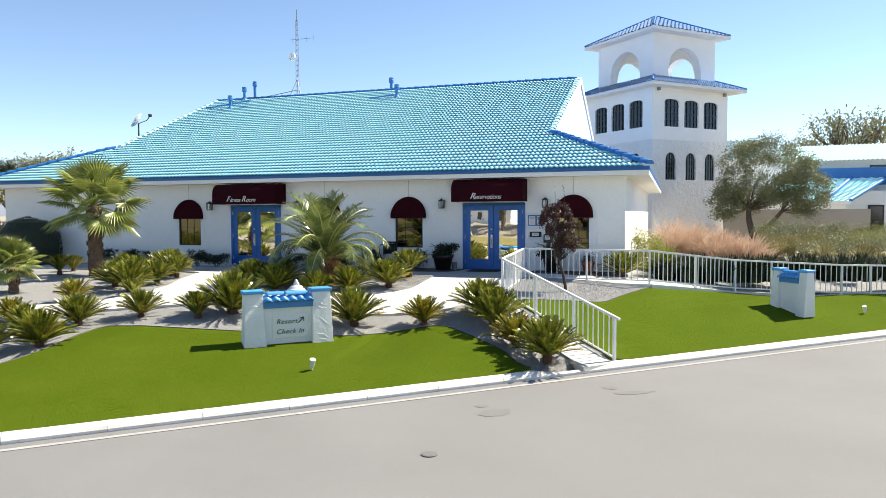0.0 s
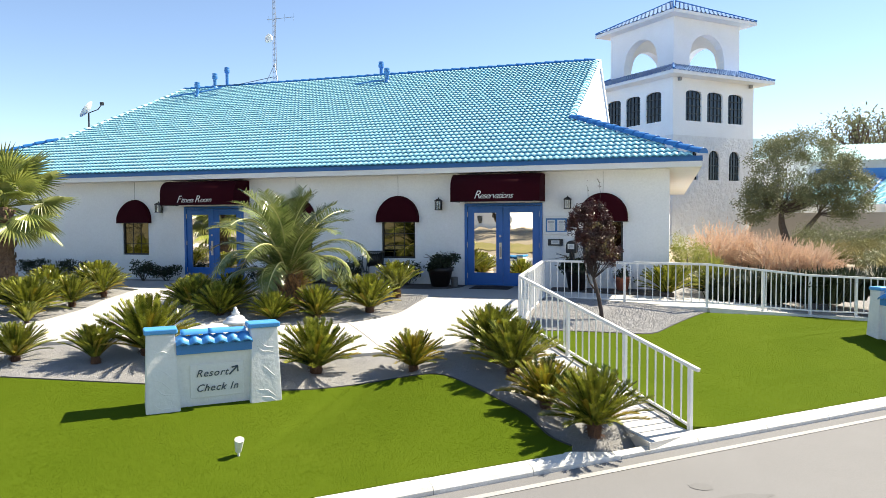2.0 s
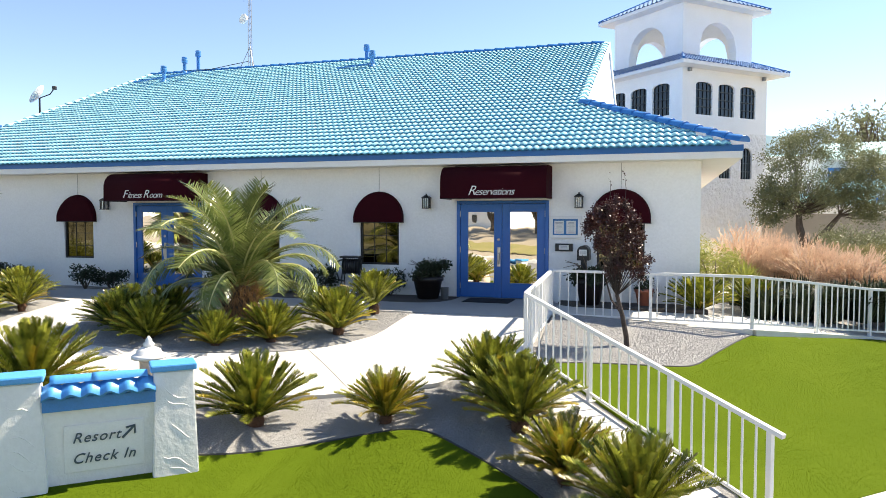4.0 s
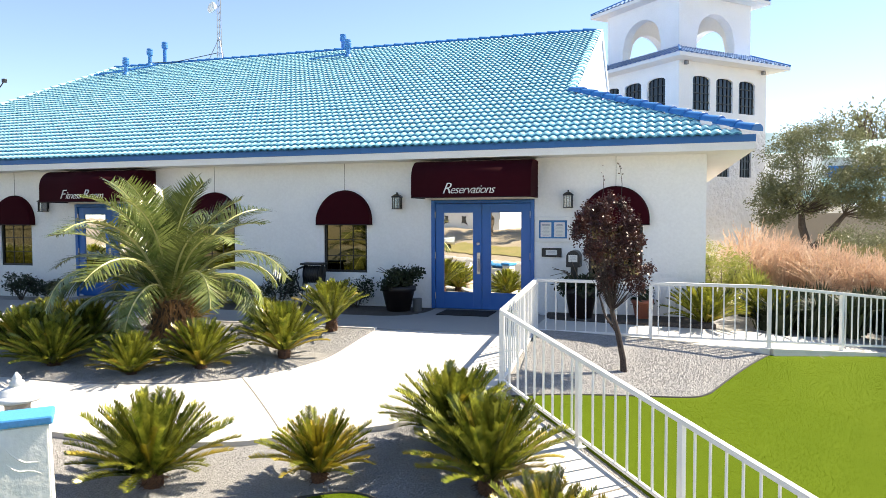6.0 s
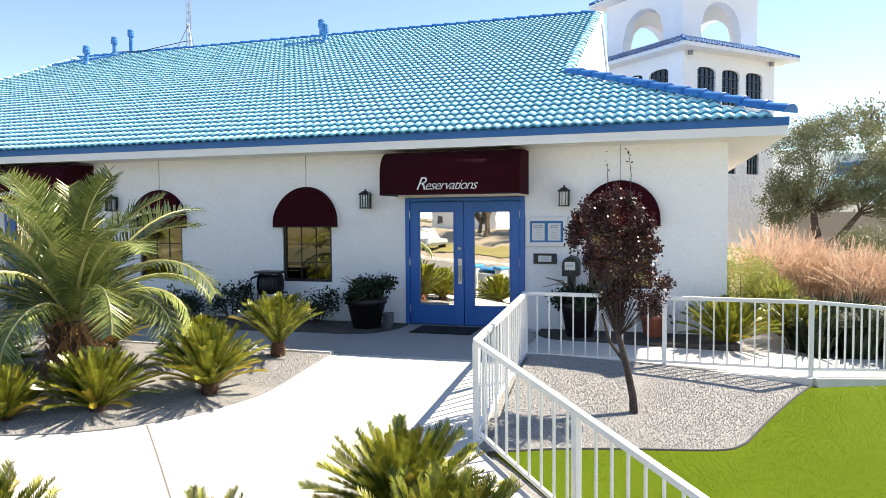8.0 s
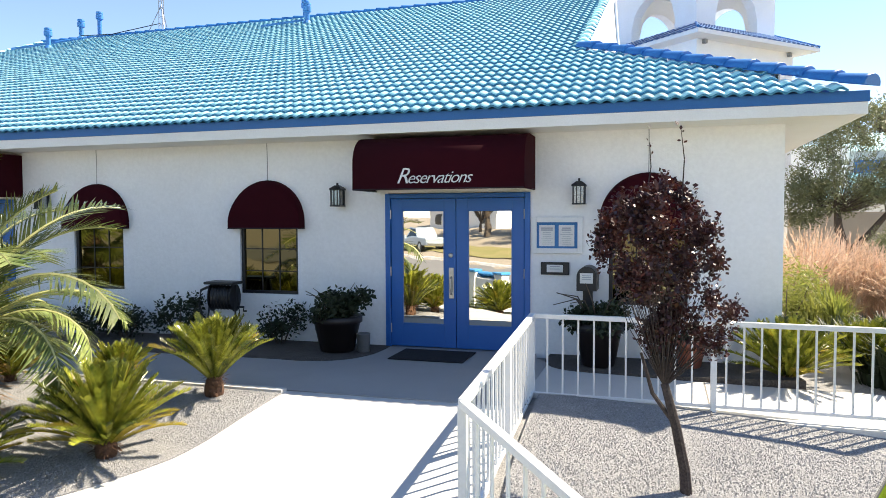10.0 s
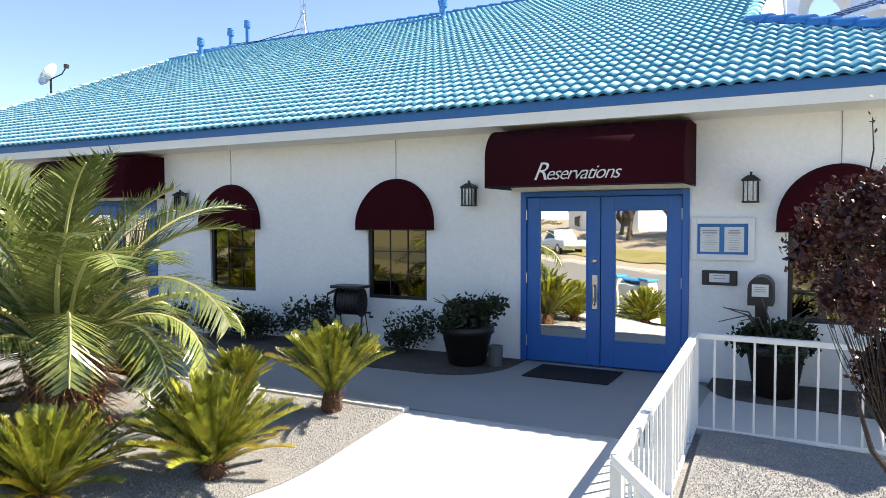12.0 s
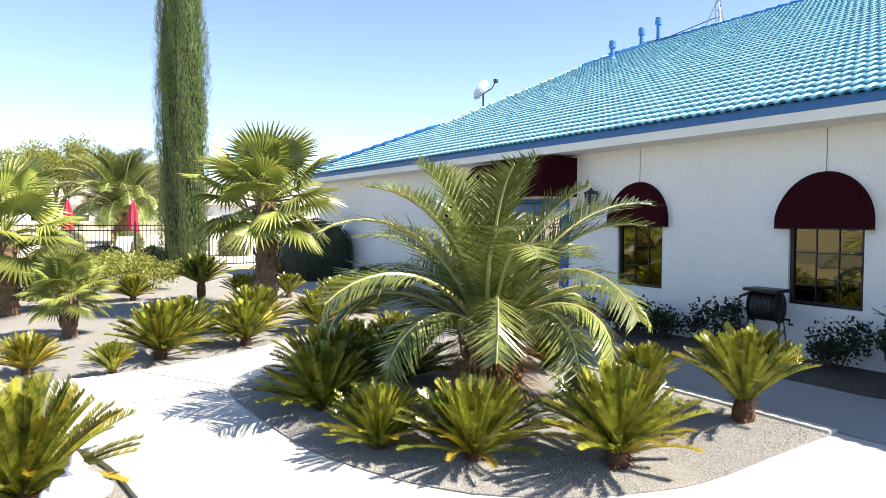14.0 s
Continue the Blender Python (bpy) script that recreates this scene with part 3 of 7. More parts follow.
roof = thing("roof", pose(0, 0, 0), "glazed blue S-tile roof with gable ends over hipped skirts", "roof", kind="structure")
bm = bmesh.new()
P = lambda x, y, z: bm.verts.new((x, y, z - 0.05))
g = SLOPE * HIP
front = [P(EX0, EY0, EAVE_Z), P(EX1, EY0, EAVE_Z), P(GX1, EY0 + HIP, EAVE_Z + g), P(GX1, RIDGE_Y, RIDGE_Z), P(GX0, RIDGE_Y, RIDGE_Z), P(GX0, EY0 + HIPL, EAVE_Z + SLOPE * HIPL)]
bm.faces.new(front)
back = [P(EX1, EY1, EAVE_Z), P(EX0, EY1, EAVE_Z), P(GX0, EY1 - HIPL, EAVE_Z + SLOPE * HIPL), P(GX0, RIDGE_Y, RIDGE_Z), P(GX1, RIDGE_Y, RIDGE_Z), P(GX1, EY1 - HIP, EAVE_Z + g)]
bm.faces.new(back)
bm.faces.new((front[1], back[0], back[5], front[2]))
bm.faces.new((back[1], front[0], front[5], back[2]))
part("roof_deck", bm, DEEP_BLUE, roof, "blue deck under the roof tiles")
for gx, s in ((GX1 + 0.004, 1), (GX0 - 0.004, -1)):
    bm = bmesh.new()
    zb = EAVE_Z + 0.2
    a = [bm.verts.new(q) for q in ((gx, EY0 + 0.46, zb), (gx, EY1 - 0.46, zb), (gx, RIDGE_Y, RIDGE_Z + 0.01))]
    b = [bm.verts.new(v.co - Vector((0.2 * s, 0, 0))) for v in a]
    bm.faces.new(a)
    bm.faces.new(list(reversed(b)))
    for i in range(3):
        bm.faces.new((a[i], a[(i + 1) % 3], b[(i + 1) % 3], b[i]))
    bmesh.ops.recalc_face_normals(bm, faces=bm.faces)
    part("gable_wall", bm, STUCCO, roof, "white stucco gable wall")
# white barge boards under the gable edges
for gx in (GX1 + 0.055, GX0 - 0.015):
    bm = bmesh.new()
    for ya, yb in ((EY0 + HIP, RIDGE_Y), (EY1 - HIP, RIDGE_Y)):
        q = [(gx, ya, rz(ya if ya < RIDGE_Y else 2 * RIDGE_Y - ya) + 0.02), (gx, yb, RIDGE_Z + 0.02), (gx, yb, RIDGE_Z - 0.26), (gx, ya, rz(ya if ya < RIDGE_Y else 2 * RIDGE_Y - ya) - 0.26)]
        a = [bm.verts.new(p) for p in q]
        b = [bm.verts.new((p[0] - 0.04, p[1], p[2])) for p in q]
        bm.faces.new(a)
        bm.faces.new(list(reversed(b)))
        for i in range(4):
            bm.faces.new((a[i], a[(i + 1) % 4], b[(i + 1) % 4], b[i]))
    bmesh.ops.recalc_face_normals(bm, faces=bm.faces)
    part("barge_board", bm, WHITE, roof, "white painted barge board")
# fascia and boxed soffit
bm = bmesh.new()
box(bm, EX0, EX1, EY0, EY0 + 0.04, 2.92, EAVE_Z + 0.005)
box(bm, EX1 - 0.04, EX1 - 0.001, EY0 + 0.042, EY1, 2.92, EAVE_Z + 0.005)
box(bm, EX0 + 0.001, EX0 + 0.04, EY0 + 0.042, EY1, 2.92, EAVE_Z + 0.005)
part("fascia", bm, FASCIA, roof, "blue painted fascia board")
bm = bmesh.new()
box(bm, EX0 + 0.02, EX1 - 0.02, EY0 + 0.02, Y0 + 0.2, 2.80, 2.815)
box(bm, X1 - 0.2, EX1 - 0.02, Y0 + 0.205, EY1, 2.80, 2.815)
box(bm, EX0 + 0.02, X0 + 0.2, Y0 + 0.205, EY1, 2.80, 2.815)
part("soffit", bm, SOFFIT, roof, "white boxed soffit under the eaves")
bm = bmesh.new()
box(bm, EX0 + 0.012, EX1 - 0.012, EY0 + 0.012, EY0 + 0.04, 2.795, 2.918)
box(bm, EX1 - 0.04, EX1 - 0.012, EY0 + 0.042, EY1, 2.795, 2.918)
box(bm, EX0 + 0.012, EX0 + 0.04, EY0 + 0.042, EY1, 2.795, 2.918)
part("eave_board", bm, SOFFIT, roof, "white painted board under the blue fascia")


def tile_mesh(name, w=0.288, length=0.325, hump=0.030, waves=2, mats=None):
    """One wavy tile: barrels and narrow pans, with a thick front edge darkened by colour for its shade. y runs up the
    slope.
    """
    bm = bmesh.new()
    prof = []
    n = 7 * waves
    for i in range(n + 1):
        u = i / 7
        z = hump * (0.5 - 0.5 * math.cos(2 * math.pi * u)) ** 0.8 - 0.006
        prof.append(((i / n - 0.5) * w * 1.01, z))
    lo = [bm.verts.new((x, 0, z + 0.040)) for x, z in prof]
    hi = [bm.verts.new((x, length, z + 0.006)) for x, z in prof]
    under = [bm.verts.new((x, 0.004, z + 0.014)) for x, z in prof]
    back = [bm.verts.new((x, length * 0.6, z + 0.002)) for x, z in prof]
    for i in range(n):
        bm.faces.new((lo[i], lo[i + 1], hi[i + 1], hi[i])).smooth = True
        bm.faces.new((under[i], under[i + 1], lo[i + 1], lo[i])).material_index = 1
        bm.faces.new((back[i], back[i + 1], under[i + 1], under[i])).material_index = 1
    me = bpy.data.meshes.new(name)
    bm.to_mesh(me)
    bm.free()
    for m in mats or (TILE, TILE_EDGE_SHADE):
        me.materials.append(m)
    return me


ALPHA = math.atan(SLOPE)
TW, COURSE = 0.288, 0.288
slope_len = (RIDGE_Y - EY0) / math.cos(ALPHA)
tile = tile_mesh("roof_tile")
verts0 = np.array([v.co[:] for v in tile.vertices])
faces0 = [tuple(p.vertices) for p in tile.polygons]
smooth0 = [p.use_smooth for p in tile.polygons]
mats0 = [p.material_index for p in tile.polygons]
rest_v, rest_f, rest_s, rest_m = [], [], [], []
n_course = int(slope_len / COURSE)
near = 0
for c in range(n_course):
    y = EY0 - 0.05 + c * COURSE * math.cos(ALPHA)
    z = EAVE_Z - 0.02 + c * COURSE * math.sin(ALPHA)
    run = y - EY0 + 0.12
    xl, xr = EX0 + max(0, min(run, HIPL)), EX1 - max(0, min(run, HIP))
    i = math.ceil((xl - EX0 - 0.05) / TW)
    while EX0 + 0.05 + (i + 1) * TW < xr + 0.1:
        x = EX0 + 0.05 + (i + 0.5) * TW
        at = Vector((x, y, z + R.uniform(-0.002, 0.002)))
        turn = Euler((ALPHA + R.uniform(-0.006, 0.006), R.uniform(-0.007, 0.007), R.uniform(-0.006, 0.006))).to_matrix()
        if c < 11 and x > -9.0 and near < 300:
            near += 1
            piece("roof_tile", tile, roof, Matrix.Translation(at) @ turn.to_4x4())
        else:
            base = len(rest_v)
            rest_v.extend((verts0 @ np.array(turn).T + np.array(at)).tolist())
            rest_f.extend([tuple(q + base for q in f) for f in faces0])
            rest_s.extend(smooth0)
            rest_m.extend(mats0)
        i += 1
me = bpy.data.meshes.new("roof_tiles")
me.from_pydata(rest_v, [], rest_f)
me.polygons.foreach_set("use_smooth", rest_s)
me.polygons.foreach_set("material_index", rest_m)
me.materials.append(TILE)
me.materials.append(TILE_EDGE_SHADE)
ob = new("roof_tiles", me)
ob.parent = roof
tagged(ob, "courses of glazed blue S-tiles", kind="stuff")


def cap_mesh(name, length=0.40, r=0.115, mat=None):
    """A half-round ridge cap, thicker at its lower end. x runs along the ridge."""
    bm = bmesh.new()
    rings = []
    for x, k in ((0, 1.0), (0.05, 1.0), (length, 0.84)):
        rings.append([bm.verts.new((x, r * k * math.cos(a), r * k * math.sin(a) * 0.85)) for a in [math.pi * i / 8 for i in range(9)]])
    for a, b in zip(rings, rings[1:]):
        for i in range(8):
            bm.faces.new((a[i], b[i], b[i + 1], a[i + 1])).smooth = True
    bm.faces.new(rings[0])
    bmesh.ops.recalc_face_normals(bm, faces=bm.faces)
    me = bpy.data.meshes.new(name)
    bm.to_mesh(me)
    bm.free()
    me.materials.append(mat or DEEP_BLUE)
    return me


def cap_row(a, b, me, parent, step=0.36):
    """Ridge caps from a up to b, each lapping the one before."""
    a, b = Vector(a), Vector(b)
    d = (b - a).normalized()
    side = Vector((0, 0, 1)).cross(d).normalized()
    up = d.cross(side)
    n = int((b - a).length / step)
    for i in range(n):
        at = a + d * (i * step)
        m = Matrix((d, side, up)).transposed().to_4x4()
        m.translation = at + up * R.uniform(-0.004, 0.004)
        piece("ridge_cap", me, parent, m @ pose(0, 0, -0.035, 0, 3, 0))


cap = cap_mesh("ridge_cap", r=0.125)
hip_cap = cap_mesh("ridge_cap", 0.44, 0.135)
rise = 0.10
cap_row((EX1 + 0.02, EY0 - 0.02, EAVE_Z + rise - 0.02), (GX1 - 0.1, EY0 + HIP + 0.1, EAVE_Z + g + rise), hip_cap, roof)
cap_row((EX0 - 0.02, EY0 - 0.02, EAVE_Z + rise - 0.02), (GX0 + 0.1, EY0 + HIPL + 0.1, EAVE_Z + SLOPE * HIPL + rise), cap, roof)
cap_row((GX0, RIDGE_Y, RIDGE_Z + 0.02), (GX1, RIDGE_Y, RIDGE_Z + 0.02), cap, roof)
rake_cap = cap_mesh("ridge_cap", mat=TILE)
cap_row((GX1 - 0.07, EY0 + HIP, EAVE_Z + g + 0.03), (GX1 - 0.07, RIDGE_Y, RIDGE_Z + 0.03), rake_cap, roof)
cap_row((GX0 + 0.05, EY0 + HIPL, EAVE_Z + SLOPE * HIPL + 0.03), (GX0 + 0.05, RIDGE_Y, RIDGE_Z + 0.03), rake_cap, roof)


# ---------------------------------------------------------------- tower, turned by 45 degrees to the house
def tower():
    t = thing("tower", pose(-0.50, 47.2, 0, 0, 0, 45) @ Matrix.Scale(1.04, 4), "white stucco tower with an arched belfry and blue tiled roofs", "tower", kind="structure")
    S = 2.93      # half the shaft's side
    B = 2.40      # half the belfry's side
    zb, zm = 8.95, 12.0

    def face_with_arches(half, z0, z1, arches, thick):
        """A wall panel in the x-z plane at y = -half, with arched holes (centre, half width, sill, springing, rise), cut by columns."""
        bm = bmesh.new()
        cols = []
        for c, w, sill, spring, risen in arches:
            n = 14
            for i in range(n + 1):
                u = c - w + 2 * w * i / n
                cols.append((u, sill, spring + risen * math.sqrt(max(0.0, 1 - ((u - c) / w) ** 2))))
        cols.sort()
        lines = [(-half, None, None)] + cols + [(half, None, None)]
        for y, flip in ((-half, False), (-half + thick, True)):
            def q(pts):
                vs = [bm.verts.new((x, y, z)) for x, z in pts]
                bm.faces.new(list(reversed(vs)) if flip else vs)
            spans = [(a[0] - a[1], a[0] + a[1]) for a in arches]
            prev = -half
            for lo, hi in spans:
                q(((prev, z0), (lo, z0), (lo, z1), (prev, z1)))
                prev = hi
            q(((prev, z0), (half, z0), (half, z1), (prev, z1)))
            for k, (c, w, sill, spring, risen) in enumerate(arches):
                n = 14
                us = [c - w + 2 * w * i / n for i in range(n + 1)]
                top = [spring + risen * math.sqrt(max(0.0, 1 - ((u - c) / w) ** 2)) for u in us]
                for i in range(n):
                    q(((us[i], top[i]), (us[i + 1], top[i + 1]), (us[i + 1], z1), (us[i], z1)))
                if sill > z0:
                    q(((us[0], z0), (us[-1], z0), (us[-1], sill), (us[0], sill)))
        for c, w, sill, spring, risen in arches:
            n = 14
            us = [c - w + 2 * w * i / n for i in range(n + 1)]
            ring = [(u, spring + risen * math.sqrt(max(0.0, 1 - ((u - c) / w) ** 2))) for u in us]
            ring = [(us[0], sill)] + ring + [(us[-1], sill)]
            for i in range(len(ring)):
                a, b = ring[i], ring[(i + 1) % len(ring)]
                bm.faces.new([bm.verts.new((a[0], -half, a[1])), bm.verts.new((b[0], -half, b[1])), bm.verts.new((b[0], -half + thick, b[1])), bm.verts.new((a[0], -half + thick, a[1]))])
        bmesh.ops.remove_doubles(bm, verts=bm.verts, dist=1e-4)
        return bm

    upper = [(c, 0.56, 6.55, 7.95, 0.16) for c in (-1.50, 0.02, 1.55)]
    lower = [(c, 0.40, 3.55, 4.70, 0.40) for c in (-1.55, 0.0, 1.52)]
    for k in range(4):
        turn = pose(0, 0, 0, 0, 0, 90 * k)
        low = face_with_arches(S, -0.5, 5.8, lower, 0.25)
        low.transform(turn)
        part("lower_wall", low, ROUGH_STUCCO, t)
        up = face_with_arches(S, 5.8, zb, upper, 0.25)
        up.transform(turn)
        part("upper_wall", up, STUCCO, t)
        bel = face_with_arches(B, zb, zm, [(0.0, 1.28, 9.45, 9.95, 1.25)], 0.45)
        bel.transform(turn)
        part("belfry_wall", bel, STUCCO, t)
        for c, w, sill, spring, risen in upper + lower:
            win = part("window", boxed(c - w + 0.01, c + w - 0.01, -S + 0.10, -S + 0.12, sill, spring + risen), FAR_GLASS, t, "dark arched window")
            win.matrix_local = turn
            bars = bmesh.new()
            for i in range(1, 4):
                u = c - w + 2 * w * i / 4
                box(bars, u - 0.018, u + 0.018, -S + 0.06, -S + 0.095, sill, spring + risen - 0.02)
            nrow = 4
            for i in range(1, nrow):
                zz = sill + (spring + risen - sill) * i / nrow
                box(bars, c - w, c + w, -S + 0.06, -S + 0.096, zz - 0.018, zz + 0.018)
            part("grille", bars, GRILLE, win, "dark window bars")
    part("belfry_floor", boxed(-B, B, -B, B, zb, zb + 0.1), STUCCO, t)

    def hip_roof(name, half, zlow, inner, ztop, zthick):
        bm = bmesh.new()
        n = int(2 * half / 0.3)
        for k in range(4):
            rot = pose(0, 0, 0, 0, 0, 90 * k)
            rows = 10
            for r0 in range(rows):
                f0, f1 = r0 / rows, (r0 + 1) / rows
                h0, h1 = half + (inner - half) * f0, half + (inner - half) * f1
                z0, z1 = zlow + (ztop - zlow) * f0, zlow + (ztop - zlow) * f1
                cells = 4 * n
                lo, hi = [], []
                for i in range(cells + 1):
                    u = -half + 2 * half * i / cells
                    wave = 0.035 * math.sin(2 * math.pi * i / 4)
                    a, b = max(-h0, min(h0, u)), max(-h1, min(h1, u))
                    lo.append(bm.verts.new(rot @ Vector((a, -h0, z0 + 0.05 + (wave if abs(u) <= h0 else 0)))))
                    hi.append(bm.verts.new(rot @ Vector((b, -h1, z1 + 0.01 + (wave if abs(u) <= h1 else 0)))))
                for i in range(cells):
                    if abs(-half + 2 * half * (i + 0.5) / cells) < h0:
                        try:
                            bm.faces.new((lo[i], lo[i + 1], hi[i + 1], hi[i]))
                        except ValueError:
                            pass
        bmesh.ops.remove_doubles(bm, verts=bm.verts, dist=1e-5)
        ro = part(name, bm, TOWER_TILE_SHADE, t, "blue glazed tile roof", smooth=True)
        e = bmesh.new()
        box(e, -half, half, -half, half, zlow - zthick, zlow - 0.002)
        part("eaves_board", e, WHITE, ro, "white boxed eaves")
        for k in range(4):
            d = pose(0, 0, 0, 0, 0, 90 * k)
            hipb = bmesh.new()
            tube(hipb, [d @ Vector((half, -half, zlow + 0.06)), d @ Vector((inner, -inner, ztop + 0.05))], 0.055, 8)
            part("hip_cap", hipb, DEEP_BLUE, ro)

    hip_roof("lower_roof", 3.68, 8.85, B, 9.45, 0.16)
    hip_roof("top_roof", 3.02, 12.05, 0.05, 13.55, 0.16)
    for sx in (-1, 1):
        for sy in (-1, 1):
            part("eaves_lamp", boxed(sx * (S - 0.35) - 0.08, sx * (S - 0.35) + 0.08, sy * (S + 0.1) - 0.08, sy * (S + 0.1) + 0.08, 8.5, 8.68, bevel=0.02), GREY, t, "small grey floodlight")


tower()


# ---------------------------------------------------------------- doors, windows and awnings of the front
def lettering(name, words, size, mat, parent, m, shear=0.0, extrude=0.004, label="", space=1.0, thin=0):
    """Words cut out of a thin plate, in the built-in font, centred in the x-z plane of m."""
    c = bpy.data.curves.new(name, "FONT")
    c.body, c.size, c.shear, c.extrude, c.align_x, c.align_y, c.space_character = words, size, shear, extrude, "CENTER", "CENTER", space
    c.resolution_u, c.offset = 3, -0.004 * thin
    o = bpy.data.objects.new(name, c)
    me = bpy.data.meshes.new_from_object(o)
    bpy.data.objects.remove(o)
    me.materials.append(mat)
    ob = new(name, me)
    ob.parent = parent
    ob.matrix_local = m @ pose(0, 0, 0, 90, 0, 0)
    return tagged(ob, label)


def ring_frame(x0, x1, y0, y1, z0, z1, w, wb=None, bevel=0.006):
    bm = bmesh.new()
    wb = wb or w
    box(bm, x0, x0 + w, y0, y1, z0, z1, bevel)
    box(bm, x1 - w, x1, y0, y1, z0, z1, bevel)
    box(bm, x0 + w - 0.002, x1 - w + 0.002, y0 + 0.002, y1 - 0.002, z1 - w, z1 - 0.001, bevel)
    box(bm, x0 + w - 0.002, x1 - w + 0.002, y0 + 0.002, y1 - 0.002, z0 + 0.001, z0 + wb, bevel)
    return bm


def double_door(index, cx):
    d = thing("door_%d" % index, pose(cx, Y0, 0.055), "blue double door with mirror-film glass panes, closed", "door", kind="structure")
    h = D_HEAD - 0.06
    fr = bmesh.new()
    box(fr, -D_HALF, -D_HALF + 0.07, -0.03, 0.12, 0, h, 0.006)
    box(fr, D_HALF - 0.07, D_HALF, -0.03, 0.12, 0, h, 0.006)
    box(fr, -D_HALF + 0.068, D_HALF - 0.068, -0.028, 0.118, h - 0.06, h, 0.006)
    part("door_frame", fr, DOOR_BLUE, d)
    for s in (-1, 1):
        xa, xb = (-D_HALF + 0.075, -0.004) if s < 0 else (0.004, D_HALF - 0.075)
        leaf = part("door_leaf", ring_frame(xa, xb, 0.0, 0.045, 0.012, h - 0.066, 0.155, 0.30), DOOR_BLUE, d)
        part("pane", boxed(xa + 0.15, xb - 0.15, 0.014, 0.022, 0.30, h - 0.215), DOOR_GLASS, leaf, "mirror-film glass pane")
        bead = ring_frame(xa + 0.148, xb - 0.148, -0.008, 0.012, 0.305, h - 0.215, 0.016, 0.016, 0.003)
        part("glazing_bead", bead, DOOR_BLUE, leaf)
        for z in (0.25, 1.0, 1.75):
            hb = bmesh.new()
            xx = xa - 0.004 if s < 0 else xb + 0.004
            tube(hb, [(xx, -0.012, z - 0.06), (xx, -0.012, z + 0.06)], 0.012, 8)
            part("hinge", hb, STEEL, leaf)
    lock = part("lock_plate", boxed(-0.095, -0.03, -0.012, 0.0, 0.66, 1.06, bevel=0.006), STEEL, d, "brushed steel lock plate")
    b = bmesh.new()
    tube(b, [(-0.062, -0.012, 0.94), (-0.062, -0.06, 0.92), (-0.062, -0.065, 0.80), (-0.062, -0.055, 0.74), (-0.062, -0.012, 0.72)], 0.013, 8)
    part("pull_handle", b, STEEL, lock)
    b = bmesh.new()
    lathe(b, ((0.030, 0), (0.030, 0.012), (0.018, 0.02)), 16)
    b.transform(pose(-0.07, 0.0, 1.22, 90, 0, 0))
    part("deadbolt", b, STEEL, d)
    part("threshold", boxed(-D_HALF + 0.07, D_HALF - 0.07, -0.06, 0.14, -0.035, 0.006, bevel=0.004), GREY, d)
    return d


for i, c in enumerate(DOORS):
    double_door(i + 1, c)


def arched_window(index, cx):
    w = thing("window_%d" % index, pose(cx, Y0, 0), "dark-framed window of tinted glass with thin muntins", "window", kind="structure")
    part("window_frame", ring_frame(-W_HALF, W_HALF, 0.035, 0.10, W_SILL, W_HEAD, 0.045), BLACK, w)
    part("pane", boxed(-W_HALF + 0.04, W_HALF - 0.04, 0.066, 0.074, W_SILL + 0.04, W_HEAD - 0.04), WINDOW_GLASS, w)
    for u in (-0.135, 0.14):
        part("muntin", boxed(u - 0.007, u + 0.007, 0.056, 0.0655, W_SILL + 0.04, W_HEAD - 0.04), BLACK, w)
    for z in (1.02, 1.33, 1.62):
        part("muntin", boxed(-W_HALF + 0.04, W_HALF - 0.04, 0.058, 0.0652, z - 0.007, z + 0.007), BLACK, w)


for i, c in enumerate(WINDOWS):
    arched_window(i + 1, c)


